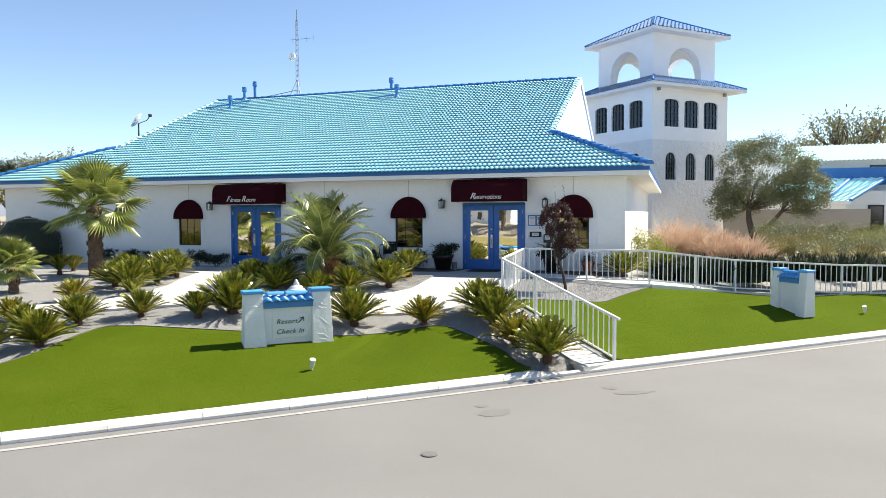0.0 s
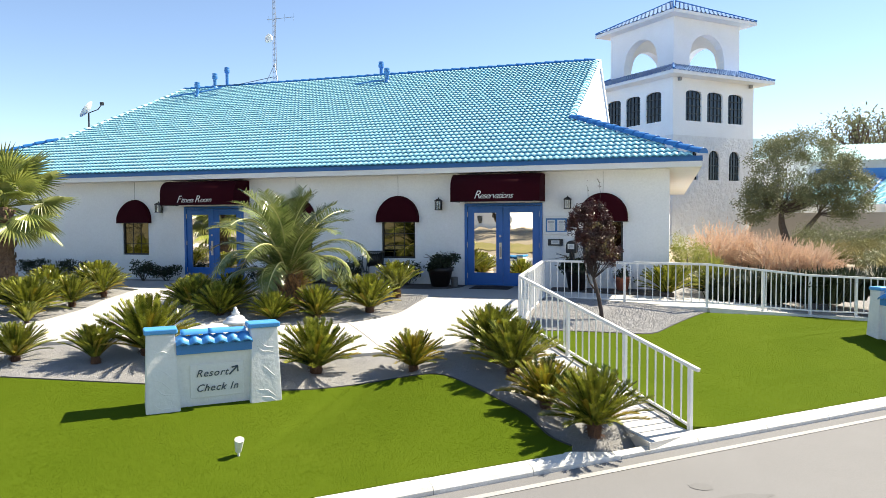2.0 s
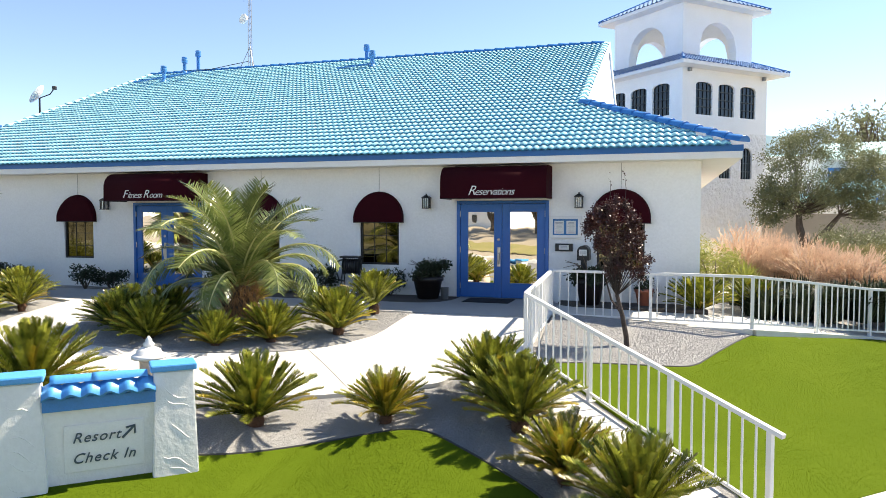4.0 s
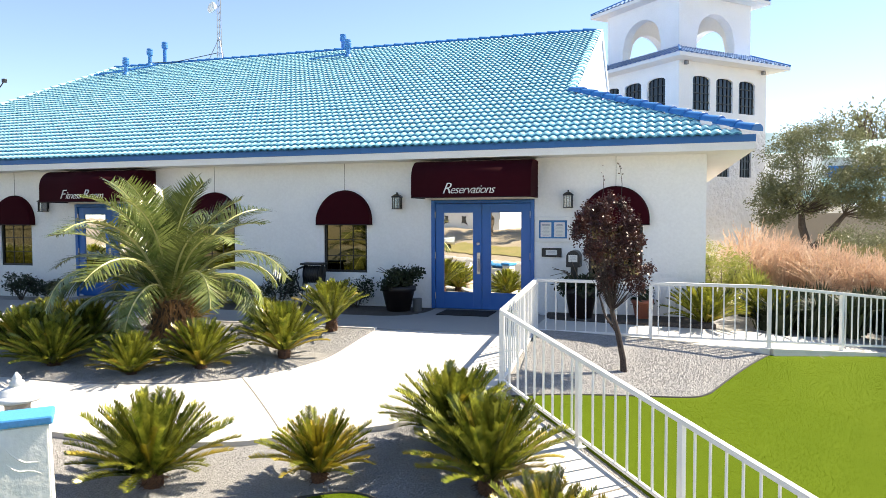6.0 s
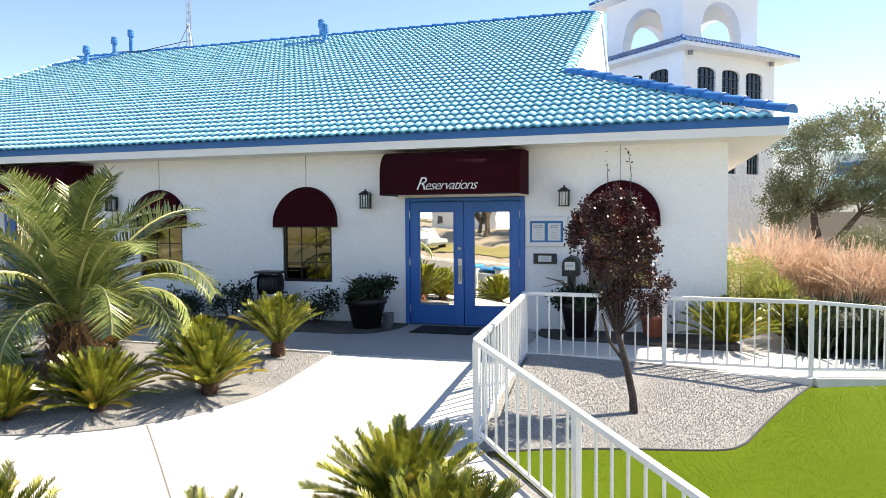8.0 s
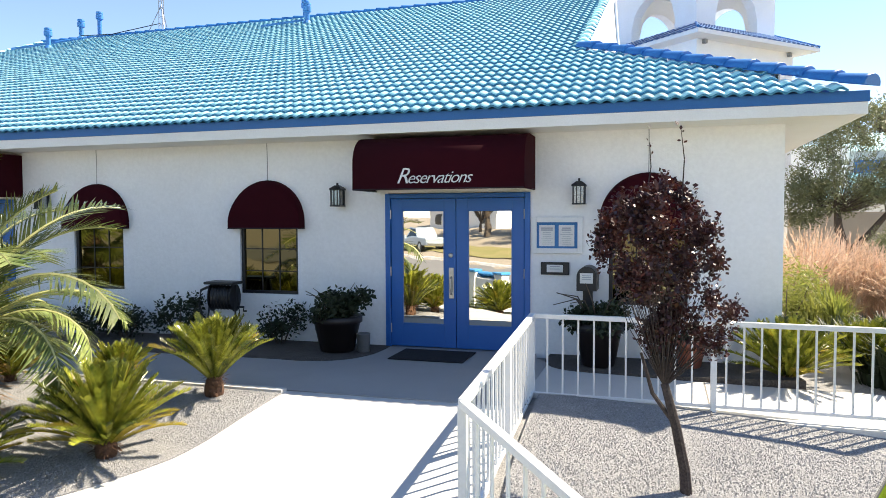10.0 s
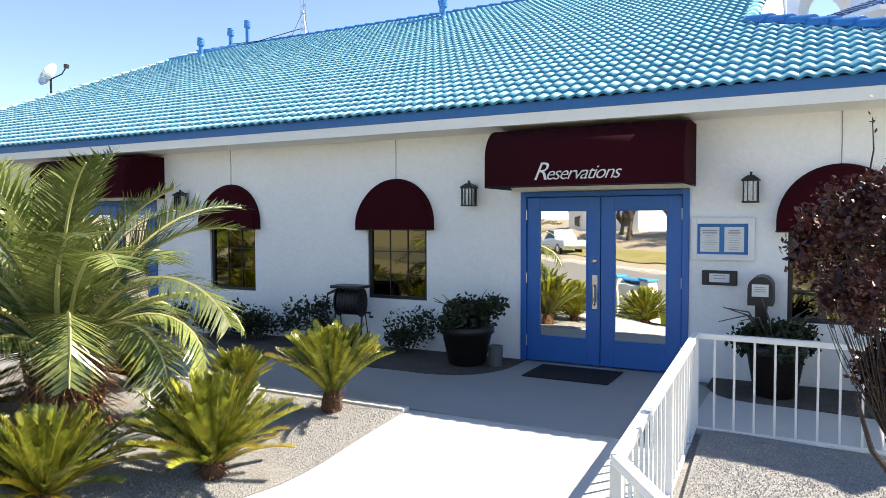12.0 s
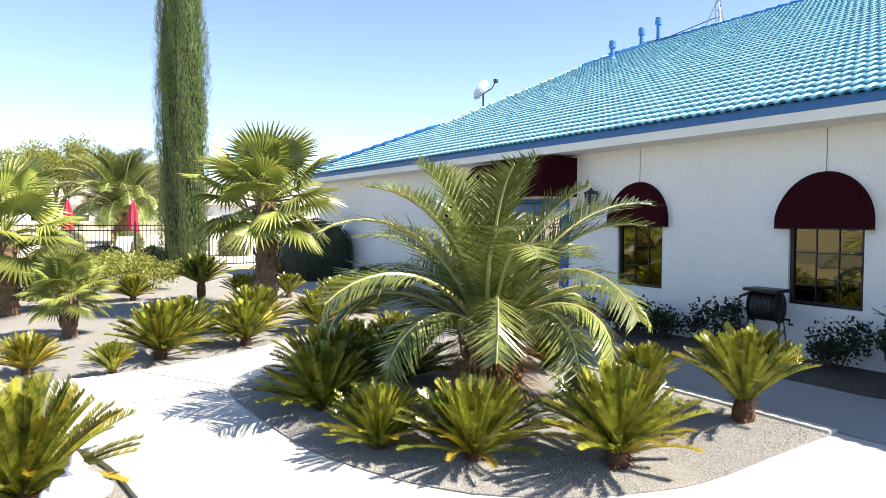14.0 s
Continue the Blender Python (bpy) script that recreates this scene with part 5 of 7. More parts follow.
def antenna():
    a = thing("antenna_mast", pose(-16.5, 30.2, RIDGE_Z), "slim grey lattice radio mast with a drum antenna", "antenna")
    b = bmesh.new()
    for k in range(3):
        c, s = math.cos(k * 2.094), math.sin(k * 2.094)
        tube(b, [(0.09 * c, 0.09 * s, 0.0), (0.05 * c, 0.05 * s, 3.6)], 0.012, 5)
    for i in range(14):
        z = 0.2 + i * 0.24
        r0 = 0.09 - 0.04 * z / 3.6
        for k in range(3):
            p = lambda q, zz: (r0 * math.cos(q * 2.094), r0 * math.sin(q * 2.094), zz)
            tube(b, [p(k, z), p(k + 1, z + 0.12)], 0.006, 4)
    part("lattice", b, GREY, a)
    b = bmesh.new()
    tube(b, [(0, 0, 3.55), (0, 0, 4.1)], 0.02, 6)
    part("whip", b, GREY, a)
    b = bmesh.new()
    tube(b, [(-0.35, 0, 2.7), (0.95, 0, 2.7)], 0.010, 5)
    for x in (-0.25, 0.1, 0.5, 0.9):
        tube(b, [(x, 0, 2.55), (x, 0, 2.85)], 0.006, 4)
    part("yagi", b, GREY, a)
    b = lathe(bmesh.new(), ((0.05, -0.06), (0.17, -0.05), (0.20, 0.05), (0.19, 0.07)), 18)
    b.transform(pose(-0.16, -0.16, 1.85, 80, 0, -20))
    part("drum", b, WHITE, a, "white drum antenna")
    b = bmesh.new()
    for x, y in ((-0.35, -0.3), (0.35, -0.3), (0.0, 0.4)):
        tube(b, [(x, y, -0.1 - 0.3 * abs(y)), (0, 0, 0.85)], 0.012, 5)
    part("stay", b, GREY, a)
    b = bmesh.new()
    tube(b, [(-0.05, 0, 0.3), (-1.6, -0.3, 0.02), (-2.6, -0.5, 0.0)], 0.014, 5)
    part("cable", b, BLACK, a)


antenna()


def dish():
    x, y = -21.5, 25.2
    d = thing("satellite_dish", pose(x, y, rz(y)), "small white satellite dish on a dark mast", "satellite dish")
    b = bmesh.new()
    tube(b, [(0, 0, -0.2), (0, 0, 0.42)], 0.03, 8)
    part("mast", b, BLACK, d)
    b = bmesh.new()
    n = 22
    rings = []
    for r in (0.0, 0.14, 0.26, 0.36):
        rings.append([b.verts.new((r * math.cos(2 * math.pi * i / n) * 0.9, r * math.sin(2 * math.pi * i / n), 0.8 * r * r)) for i in range(n)])
    for p, q in zip(rings, rings[1:]):
        for i in range(n):
            b.faces.new((p[i], p[(i + 1) % n], q[(i + 1) % n], q[i]))
    bmesh.ops.remove_doubles(b, verts=b.verts, dist=1e-5)
    bmesh.ops.solidify(b, geom=b.faces[:], thickness=0.015)
    b.transform(pose(0.0, 0.0, 0.50, 55, 0, -60))
    part("reflector", b, WHITE, d)
    b = bmesh.new()
    tube(b, [(0, 0, 0.42), (0.35, 0.1, 0.55), (0.50, 0.14, 0.75)], 0.018, 6)
    box(b, 0.44, 0.56, 0.09, 0.19, 0.70, 0.82, 0.01)
    part("feed_arm", b, BLACK, d)


dish()


# ---------------------------------------------------------------- plants
def blade(bm, p, d, side, length, width, bend=0.0, up=Vector((0, 0, 1))):
    """A narrow pointed leaf of two quads from p along d."""
    a, b = p + side * width * 0.5, p - side * width * 0.5
    mid = p + d * length * 0.55 - up * bend * 0.3
    tip = p + d * length - up * bend
    v = [bm.verts.new(q) for q in (a, b, mid - side * width * 0.45, mid + side * width * 0.45, tip)]
    bm.faces.new((v[0], v[1], v[2], v[3]))
    bm.faces.new((v[3], v[2], v[4]))


def feather_frond(name, length, rise, droop, pairs, leaf, width, vee, forward, mat, r, stem=0.010, ends=(0.35, 2.6, 0.38, 2.2), stalk=None):
    """A feather leaf in the x-z plane: it starts towards +x at the angle rise and bends over by droop (degrees)."""
    bm = bmesh.new()
    pts, n = [], 14
    p, ang = Vector((0, 0, 0)), radians(rise)
    for i in range(n + 1):
        pts.append((p.copy(), ang))
        f = i / n
        p = p + Vector((math.cos(ang), 0, math.sin(ang))) * length / n
        ang -= radians(droop) / n * (0.3 + 1.4 * f)
    tube(bm, [q for q, _ in pts], [stem * (1 - 0.75 * i / n) for i in range(n + 1)], 4)
    for f in bm.faces:
        f.material_index = 1 if stalk else 0
    for k in range(pairs):
        f = 0.10 + 0.90 * (k + r.uniform(-0.2, 0.2)) / pairs
        f = min(0.995, max(0.06, f))
        i = min(n - 1, int(f * n))
        u = f * n - i
        q = pts[i][0].lerp(pts[i + 1][0], u)
        a = pts[i][1]
        t = Vector((math.cos(a), 0, math.sin(a)))
        up = Vector((-math.sin(a), 0, math.cos(a)))
        size = leaf * min(1.0, ends[0] + ends[1] * f) * min(1.0, ends[2] + ends[3] * (1 - f))
        for s in (-1, 1):
            fw = radians(forward + 8 * f + r.uniform(-6, 6))
            d = (t * math.cos(fw) + Vector((0, s, 0)) * math.sin(fw) + up * vee * r.uniform(0.7, 1.3)).normalized()
            blade(bm, q, d, t, size * r.uniform(0.9, 1.08), width, size * 0.10 * r.uniform(0, 2), up)
    me = mesh_of(name, bm, mat)
    if stalk:
        me.materials.append(stalk)
    return me


def cycad(seed, n=62, yellow=False, low=8.0):
    """A sago palm with leaves 1 m long, standing at the origin; low is the slope of its lowest leaves."""
    r = random.Random(seed)
    c = thing("sago_palm", pose(0, 0, 0), "green sago palm with stiff arching feather leaves on gravel", "palm", "sago palms")
    b = bmesh.new()
    lathe(b, ((0.09, -0.16), (0.11, -0.05), (0.11, 0.02), (0.08, 0.09), (0.03, 0.12)), 11)
    for k in range(110):
        a, z = r.uniform(0, 6.28), r.uniform(-0.12, 0.12)
        d = Vector((math.cos(a), math.sin(a), 0))
        blade(b, d * 0.10 + Vector((0, 0, z - 0.02)), (d + Vector((0, 0, r.uniform(-0.9, 0.9)))).normalized(), Vector((-d.y, d.x, 0)), r.uniform(0.06, 0.13), 0.016)
    part("stump", b, STUMP, c, "shaggy brown stump")
    for k in range(n):
        f = (k + 0.5) / n
        rise = 88 - (88 - low) * f ** 1.1 + r.uniform(-8, 8)
        old = yellow and r.random() < 0.5 or r.random() < 0.04 + 0.45 * (f > 0.86)
        me = YELLOW_FRONDS[k % 3] if old else CYCAD_FRONDS[min(len(CYCAD_FRONDS) - 1, int(f * 3.6 + r.uniform(0, 1.4)))]
        s = r.uniform(0.84, 1.06) * (0.88 + 0.12 * f)
        m = pose(0, 0, 0.03, 0, 0, k * 137.5 + r.uniform(-14, 14)) @ pose(0.05, 0, 0, r.uniform(-22, 22), -rise, 0) @ Matrix.Diagonal((s, s, s, 1))
        piece("frond", me, c, m)
    return c


CYCAD_FRONDS = [feather_frond("frond", 0.95, 0, 5 + 8 * i, 66, 0.104, 0.0140, 0.48, 36, CYCAD, random.Random(20 + i), 0.007, (0.45, 3.2, 0.62, 3.5)) for i in range(5)]
YELLOW_FRONDS = [feather_frond("frond", 0.88, 0, 28 + 12 * i, 66, 0.104, 0.0140, 0.48, 36, CYCAD_Y, random.Random(40 + i), 0.007, (0.45, 3.2, 0.62, 3.5)) for i in range(3)]
kinds = [cycad(1, 128, low=29), cycad(2, 134, low=22), cycad(3, 114, low=46), cycad(4, 128, low=26), cycad(5, 106, True, low=24)]
# x, y, leaf length, kind, height of the stump above ground
SAGOS = [(-6.11, 17.63, 0.84, 2, 0.14), (-6.12, 16.22, 0.88, 0, 0.08), (-6.82, 15.4, 0.78, 3, 0.02), (-7.42, 14.88, 0.68, 0, 0.0), (-8.53, 14.83, 0.8, 1, 0.0), (-9.32, 15.14, 0.82, 3, 0.0), (-8.51, 17.5, 0.62, 0, 0.05), (-7.27, 17.69, 0.6, 2, 0.0),
         (-10.17, 16.43, 0.7, 3, 0.0), (-8.46, 11.78, 0.66, 2, 0.0), (-8.07, 12.4, 1.08, 1, 0.0), (-5.54, 12.94, 0.95, 1, 0.0), (-4.19, 13.40, 0.74, 4, 0.0), (-3.2, 14.2, 0.9, 3, 0.02), (-2.74, 13.66, 0.98, 0, 0.02), (-2.15, 12.90, 0.82, 4, 0.0),
         (-1.46, 12.36, 0.94, 1, 0.06), (-9.97, 9.37, 0.78, 1, 0.0), (-10.36, 10.63, 0.74, 3, 0.0), (-9.57, 11.44, 0.66, 0, 0.0), (-10.38, 8.71, 0.66, 2, 0.0), (-11.99, 10.55, 0.6, 4, 0.0), (-10.87, 9.9, 0.66, 1, 0.0), (-12.09, 13.94, 0.86, 1, 0.04),
         (-11.45, 13.31, 0.48, 2, 0.0), (-12.23, 15.08, 0.74, 3, 0.02), (-12.3, 12.43, 0.64, 4, 0.0), (-12.6, 16.33, 0.72, 0, 0.06), (-13.22, 16.89, 0.86, 1, 0.05), (-17.84, 15.62, 0.85, 0, 0.28), (-16.67, 16.21, 0.66, 2, 0.05), (-18.74, 14.39, 0.66, 3, 0.0),
         (-14.26, 17.77, 0.8, 3, 0.0), (-16.03, 18.13, 0.66, 0, 0.0), (-17.33, 17.36, 0.62, 2, 0.0), (-0.64, 19.96, 0.86, 0, 0.02), (0.35, 20.86, 0.8, 3, 0.0), (1.62, 22.44, 0.7, 1, 0.0),
         (-8.95, 15.85, 0.82, 1, 0.0), (-9.75, 15.65, 0.74, 0, 0.0), (-12.95, 14.4, 0.8, 1, 0.0), (-13.3, 15.5, 0.85, 3, 0.0)]
used = set()
for i, (x, y, s, k, up) in enumerate(SAGOS):
    s = s * 0.87
    m = on_land(x, y, 0.05 + up, R.uniform(0, 360)) @ Matrix.Diagonal((s, s, s, 1))
    if k not in used:
        used.add(k)
        ob = kinds[k]
        ob.matrix_world = m
    else:
        ob = copy_thing(kinds[k], m)
        ob.scale = (s, s, s)
    if k == 4:
        tagged(ob, "yellowing sago palm with stiff arching feather leaves on gravel")
    if up > 0.1:
        b = bmesh.new()
        lathe(b, ((0.10, -up / s - 0.08), (0.13, -up / s * 0.6), (0.12, -0.04), (0.10, 0.03)), 10)
        part("trunk", b, STUMP, ob, "short shaggy brown trunk")


def date_palm(x, y, size, label, seed=3, n=38, trunk=0.50, k=1.0):
    r = random.Random(seed)
    p = thing("date_palm", on_land(x, y, 0.04), label, "palm")
    b = bmesh.new()
    lathe(b, ((0.22 * k, -0.1), (0.27 * k, 0.1), (0.26 * k, trunk), (0.16 * k, trunk + 0.12), (0.05 * k, trunk + 0.18)), 14)
    for v in b.verts:
        v.co.x *= 1 + r.uniform(-0.1, 0.1)
        v.co.y *= 1 + r.uniform(-0.1, 0.1)
    part("trunk", b, BARK, p, "rough brown trunk")
    for i in range(26):
        bb = bmesh.new()
        tube(bb, [(0.18 * k, 0, 0), (0.29 * k, 0, 0.10), (0.32 * k, 0, 0.18 + r.uniform(0, 0.08))], [0.035 * k, 0.026 * k, 0.012 * k], 5)
        bb.transform(pose(0, 0, 0.05 + (trunk + 0.05) * i / 26, 0, 0, i * 137.5))
        part("leaf_base", bb, DRY, p, "cut orange-brown leaf base")
    bb = bmesh.new()
    for i in range(900):
        a, z = r.uniform(0, 6.28), r.uniform(0.02, trunk + 0.2)
        d = Vector((math.cos(a), math.sin(a), 0))
        q = d * r.uniform(0.22, 0.32) * k + Vector((0, 0, z))
        e = (d * r.uniform(0.3, 1.0) + Vector((r.uniform(-0.7, 0.7), r.uniform(-0.7, 0.7), r.uniform(-1.0, 0.6)))).normalized()
        blade(bb, q, e, Vector((-d.y, d.x, 0)), r.uniform(0.15, 0.40) * k, 0.014 * k, 0.05)
    part("dead_leaves", bb, DRY, p, "tangle of dry orange-brown leaf fibres")
    for i in range(n):
        f = (i + 0.5) / n
        rise = 88 - 60 * f + r.uniform(-8, 8)
        s = size * r.uniform(0.88, 1.06) * (0.86 + 0.2 * math.sin(math.pi * min(1, f * 1.3)))
        m = pose(0, 0, trunk + 0.08, 0, 0, i * 137.5 + r.uniform(-12, 12)) @ pose(0.06 * k, 0, 0, r.uniform(-26, 26), -rise, 0) @ Matrix.Diagonal((s, s, s, 1))
        piece("frond", DATE_FRONDS[min(len(DATE_FRONDS) - 1, int(f * 5 + r.uniform(0, 1.6)))], p, m)
    return p


DATE_FRONDS = [feather_frond("frond", 1.0, 0, 40 + 24 * i, 66, 0.232, 0.0125, 0.42 - 0.12 * i, 46, DATE, random.Random(60 + i), 0.014, stalk=DATE_STALK) for i in range(6)]
date_palm(-7.98, 16.33, 2.02, "young date palm with long drooping grey-green fronds on the island bed")
date_palm(-55, 17.99, 5.0, "full-grown date palm beyond the pool fence", 9, 80, 1.9, 2.2)


def fan_leaf(name, r, segs=30, span=250):
    """A fan leaf: a stalk along +x, then pleated segments that split at the tips."""
    bm = bmesh.new()
    tube(bm, [(0, 0, 0), (0.45, 0, 0.02), (0.62, 0, 0.0)], [0.017, 0.012, 0.009], 5)
    c = Vector((0.60, 0, 0))
    for i in range(segs):
        a = radians(-span / 2 + span * (i + 0.5) / segs)
        L = 0.62 * (0.72 + 0.28 * math.cos(a * 0.7)) * r.uniform(0.93, 1.05)
        w = radians(span / segs * 0.56)
        d = Vector((math.cos(a), math.sin(a), 0))
        l, rr = Vector((math.cos(a - w), math.sin(a - w), 0)), Vector((math.cos(a + w), math.sin(a + w), 0))
        z = 0.022
        sag = 0.10 * abs(a) / 2
        p0 = c + d * 0.02
        p1l, p1r, p1 = c + l * L * 0.55 - Vector((0, 0, sag * 0.3)), c + rr * L * 0.55 - Vector((0, 0, sag * 0.3)), c + d * L * 0.56 + Vector((0, 0, z - sag * 0.3))
        tip = c + d * L + Vector((0, 0, -0.05 - sag - r.uniform(0, 0.06)))
        v = [bm.verts.new(q) for q in (p0, p1l, p1, p1r, tip)]
        bm.faces.new((v[0], v[1], v[2]))
        bm.faces.new((v[0], v[2], v[3]))
        bm.faces.new((v[1], v[4], v[2]))
        bm.faces.new((v[2], v[4], v[3]))
    return mesh_of(name, bm, FAN)


FAN_LEAVES = [fan_leaf("fan_leaf", random.Random(80 + i)) for i in range(5)]


def fan_palm(x, y, trunk, rad, size, n, label, seed=1, kind="fan_palm"):
    r = random.Random(seed)
    p = thing(kind, on_land(x, y, 0.03), label, "palm")
    b = bmesh.new()
    prof = []
    rings = 22
    for i in range(rings + 1):
        f = i / rings
        prof.append((rad * (1.12 - 0.22 * f + (0.10 if i % 2 else 0.0)), -0.1 + (trunk + 0.1) * f))
    lathe(b, prof, 16)
    for v in b.verts:
        k = 1 + r.uniform(-0.09, 0.09)
        v.co.x, v.co.y = v.co.x * k, v.co.y * k
    part("trunk", b, BARK, p, "rough brown fibrous trunk")
    for k in range(int(30 * min(1, trunk))):
        bb = bmesh.new()
        tube(bb, [(rad * 0.9, 0, 0), (rad * 1.25, 0, 0.09), (rad * 1.3, 0, 0.2)], [0.045, 0.032, 0.012], 5)
        bb.transform(pose(0, 0, 0.1 + (trunk - 0.25) * k / max(1, int(30 * min(1, trunk))), 0, 0, k * 137.5))
        part("leaf_base", bb, BARK, p)
    for k in range(n):
        f = (k + 0.5) / n
        rise = 88 - 128 * f ** 0.9 + r.uniform(-10, 10)
        s = size * r.uniform(0.85, 1.05)
        m = pose(0, 0, trunk - 0.02 + 0.10 * (1 - f), 0, 0, k * 137.5 + r.uniform(-12, 12)) @ pose(0.04, 0, 0, r.uniform(-22, 22), -rise, 0) @ Matrix.Diagonal((s, s, s, 1)) @ pose(0, 0, 0, 0, 0, 0)
        piece("fan_leaf", FAN_LEAVES[k % len(FAN_LEAVES)], p, m)


fan_palm(-15.41, 16.31, 2.0, 0.175, 1.32, 30, "fan palm with a shaggy brown trunk on gravel", 1)
fan_palm(-14.75, 13, 0.66, 0.10, 0.60, 34, "small bushy fan palm with a thin trunk", 2)
fan_palm(-18.28, 12.05, 1.5, 0.22, 1.4, 24, "fan palm with a broad green crown", 5)


# leaf clouds
def leaf_cloud(bm, centre, radii, n, size, r, thin=0.5, shell=0.55):
    for _ in range(n):
        while True:
            v = Vector((r.uniform(-1, 1), r.uniform(-1, 1), r.uniform(-1, 1)))
            if 0.05 < v.length < 1:
                break
        v = v.normalized() * (shell + (1 - shell) * r.random()) if r.random() < 0.8 else v
        p = Vector(centre) + Vector((v.x * radii[0], v.y * radii[1], v.z * radii[2]))
        d = Vector((r.uniform(-1, 1), r.uniform(-1, 1), r.uniform(-0.7, 1))).normalized()
        s = d.cross(Vector((r.uniform(-1, 1), r.uniform(-1, 1), r.uniform(-1, 1)))).normalized()
        L = size * r.uniform(0.6, 1.3)
        v4 = [bm.verts.new(q) for q in (p, p + d * L * 0.5 + s * L * thin * 0.5, p + d * L, p + d * L * 0.5 - s * L * thin * 0.5)]
        bm.faces.new(v4)


def branches(bm, start, direction, length, radius, depth, r, tips, spread=0.55, wobble=0.18):
    """Forking limbs; the ends are gathered in tips."""
    pts, p, d = [Vector(start)], Vector(start), Vector(direction).normalized()
    for i in range(4):
        d = (d + Vector((r.uniform(-1, 1), r.uniform(-1, 1), r.uniform(-0.6, 1))) * wobble).normalized()
        p = p + d * length / 4
        pts.append(p.copy())
    tube(bm, pts, [radius * (1 - 0.10 * i) for i in range(5)], 7 if depth > 1 else 5)
    if depth == 0:
        tips.append((p, d))
        return
    if depth <= 2:
        tips.append((pts[3], d))
    for k in range(3 if depth > 1 else 2):
        a = Vector((r.uniform(-1, 1), r.uniform(-1, 1), r.uniform(-0.2, 0.8)))
        branches(bm, p if k else pts[3], d + a * spread * 1.4, length * r.uniform(0.62, 0.85), radius * 0.62, depth - 1, r, tips, spread, wobble)


def clumped_crown(wood, leaves, fork, centre, radii, clumps, per, spread, size, r, twig, thin=0.5, taper=0.0, flat=0.9):
    """Leaf clumps spread through an egg-shaped crown, each on its own bent twig from the fork."""
    for k in range(clumps):
        while True:
            v = Vector((r.uniform(-1, 1), r.uniform(-1, 1), r.uniform(-1, 1)))
            if v.length < 1:
                break
        if v.length > 0:
            v = v.normalized() * (0.35 + 0.65 * v.length)
        w = 1 - taper * max(0.0, -v.z)
        p = Vector(centre) + Vector((v.x * radii[0] * w, v.y * radii[1] * w, v.z * radii[2]))
        f = Vector(fork)
        mid = f.lerp(p, 0.5) + Vector((r.uniform(-0.1, 0.1) * radii[0], r.uniform(-0.1, 0.1) * radii[1], -0.10 * radii[2]))
        tube(wood, [f, mid, p], [twig, twig * 0.6, twig * 0.2], 5)
        leaf_cloud(leaves, p, (spread, spread, spread * flat), per, size, r, thin, 0.15)


def plum_tree(x, y):
    r = random.Random(12)
    t = thing("plum_tree", on_land(x, y, 0.0), "young purple-leaved plum tree with a leaning trunk in gravel", "tree")
    wood, leaves = bmesh.new(), bmesh.new()
    tube(wood, [(0.02, 0, -0.1), (0.0, 0, 0.2), (-0.06, 0, 0.5), (-0.14, 0.0, 0.80)], [0.046, 0.038, 0.034, 0.028], 9)
    tube(wood, [(-0.07, 0, 0.52), (-0.22, 0.03, 0.72), (-0.30, 0.05, 1.0)], [0.018, 0.015, 0.010], 7)
    clumped_crown(wood, leaves, (-0.14, 0, 0.78), (-0.20, 0, 1.66), (0.44, 0.42, 0.56), 62, 130, 0.085, 0.040, r, 0.0045, 0.6, 0.85, 1.5)
    clumped_crown(wood, leaves, (-0.14, 0, 0.78), (-0.16, 0, 1.42), (0.24, 0.24, 0.42), 14, 120, 0.10, 0.036, r, 0.006, 0.6, 0.5, 1.3)
    clumped_crown(wood, leaves, (-0.14, 0, 0.78), (0.17, 0, 1.26), (0.20, 0.2, 0.22), 14, 100, 0.09, 0.036, r, 0.006, 0.6, 0.3, 1.2)
    for k in range(2):
        q = Vector((-0.28 + 0.24 * k, 0, 2.05))
        e = q + Vector((r.uniform(-0.10, 0.05), 0, 0.3 + r.uniform(0, 0.35)))
        tube(wood, [q, q.lerp(e, 0.6) + Vector((0.02, 0, 0)), e], [0.005, 0.004, 0.002], 4)
        leaf_cloud(leaves, e, (0.04, 0.04, 0.12), 6, 0.038, r, 0.6, 0.2)
    part("trunk", wood, PLUM_BARK, t, "dark thin trunk and twigs")
    part("crown", leaves, PLUM, t, "dark purple leaves")


plum_tree(-1.79, 16.85)


def olive_tree(x, y, z, size, seed, kind="olive_tree", label="grey-green olive tree with a forked trunk", mat=None, n=60, leafs=0.085):
    r = random.Random(seed)
    t = thing(kind, pose(x, y, z), label, "tree")
    b = bmesh.new()
    tips = []
    branches(b, (0, 0, -0.2), (0.05, 0, 1), 0.9 * size, 0.10 * size, 0, r, [], 0.4, 0.12)
    for k in range(5):
        a = k * 1.26 + r.uniform(-0.3, 0.3)
        branches(b, (0, 0, 0.55 * size), (math.cos(a) * 0.75, math.sin(a) * 0.75, 1.0), 0.75 * size, 0.06 * size, 3, r, tips, 0.55, 0.16)
    part("trunk", b, WOOD, t, "dark forked trunk")
    b = bmesh.new()
    for p, d in tips:
        leaf_cloud(b, p, (0.34 * size, 0.34 * size, 0.26 * size), n, leafs * size, r, 0.35, 0.1)
    part("crown", b, mat or OLIVE, t)


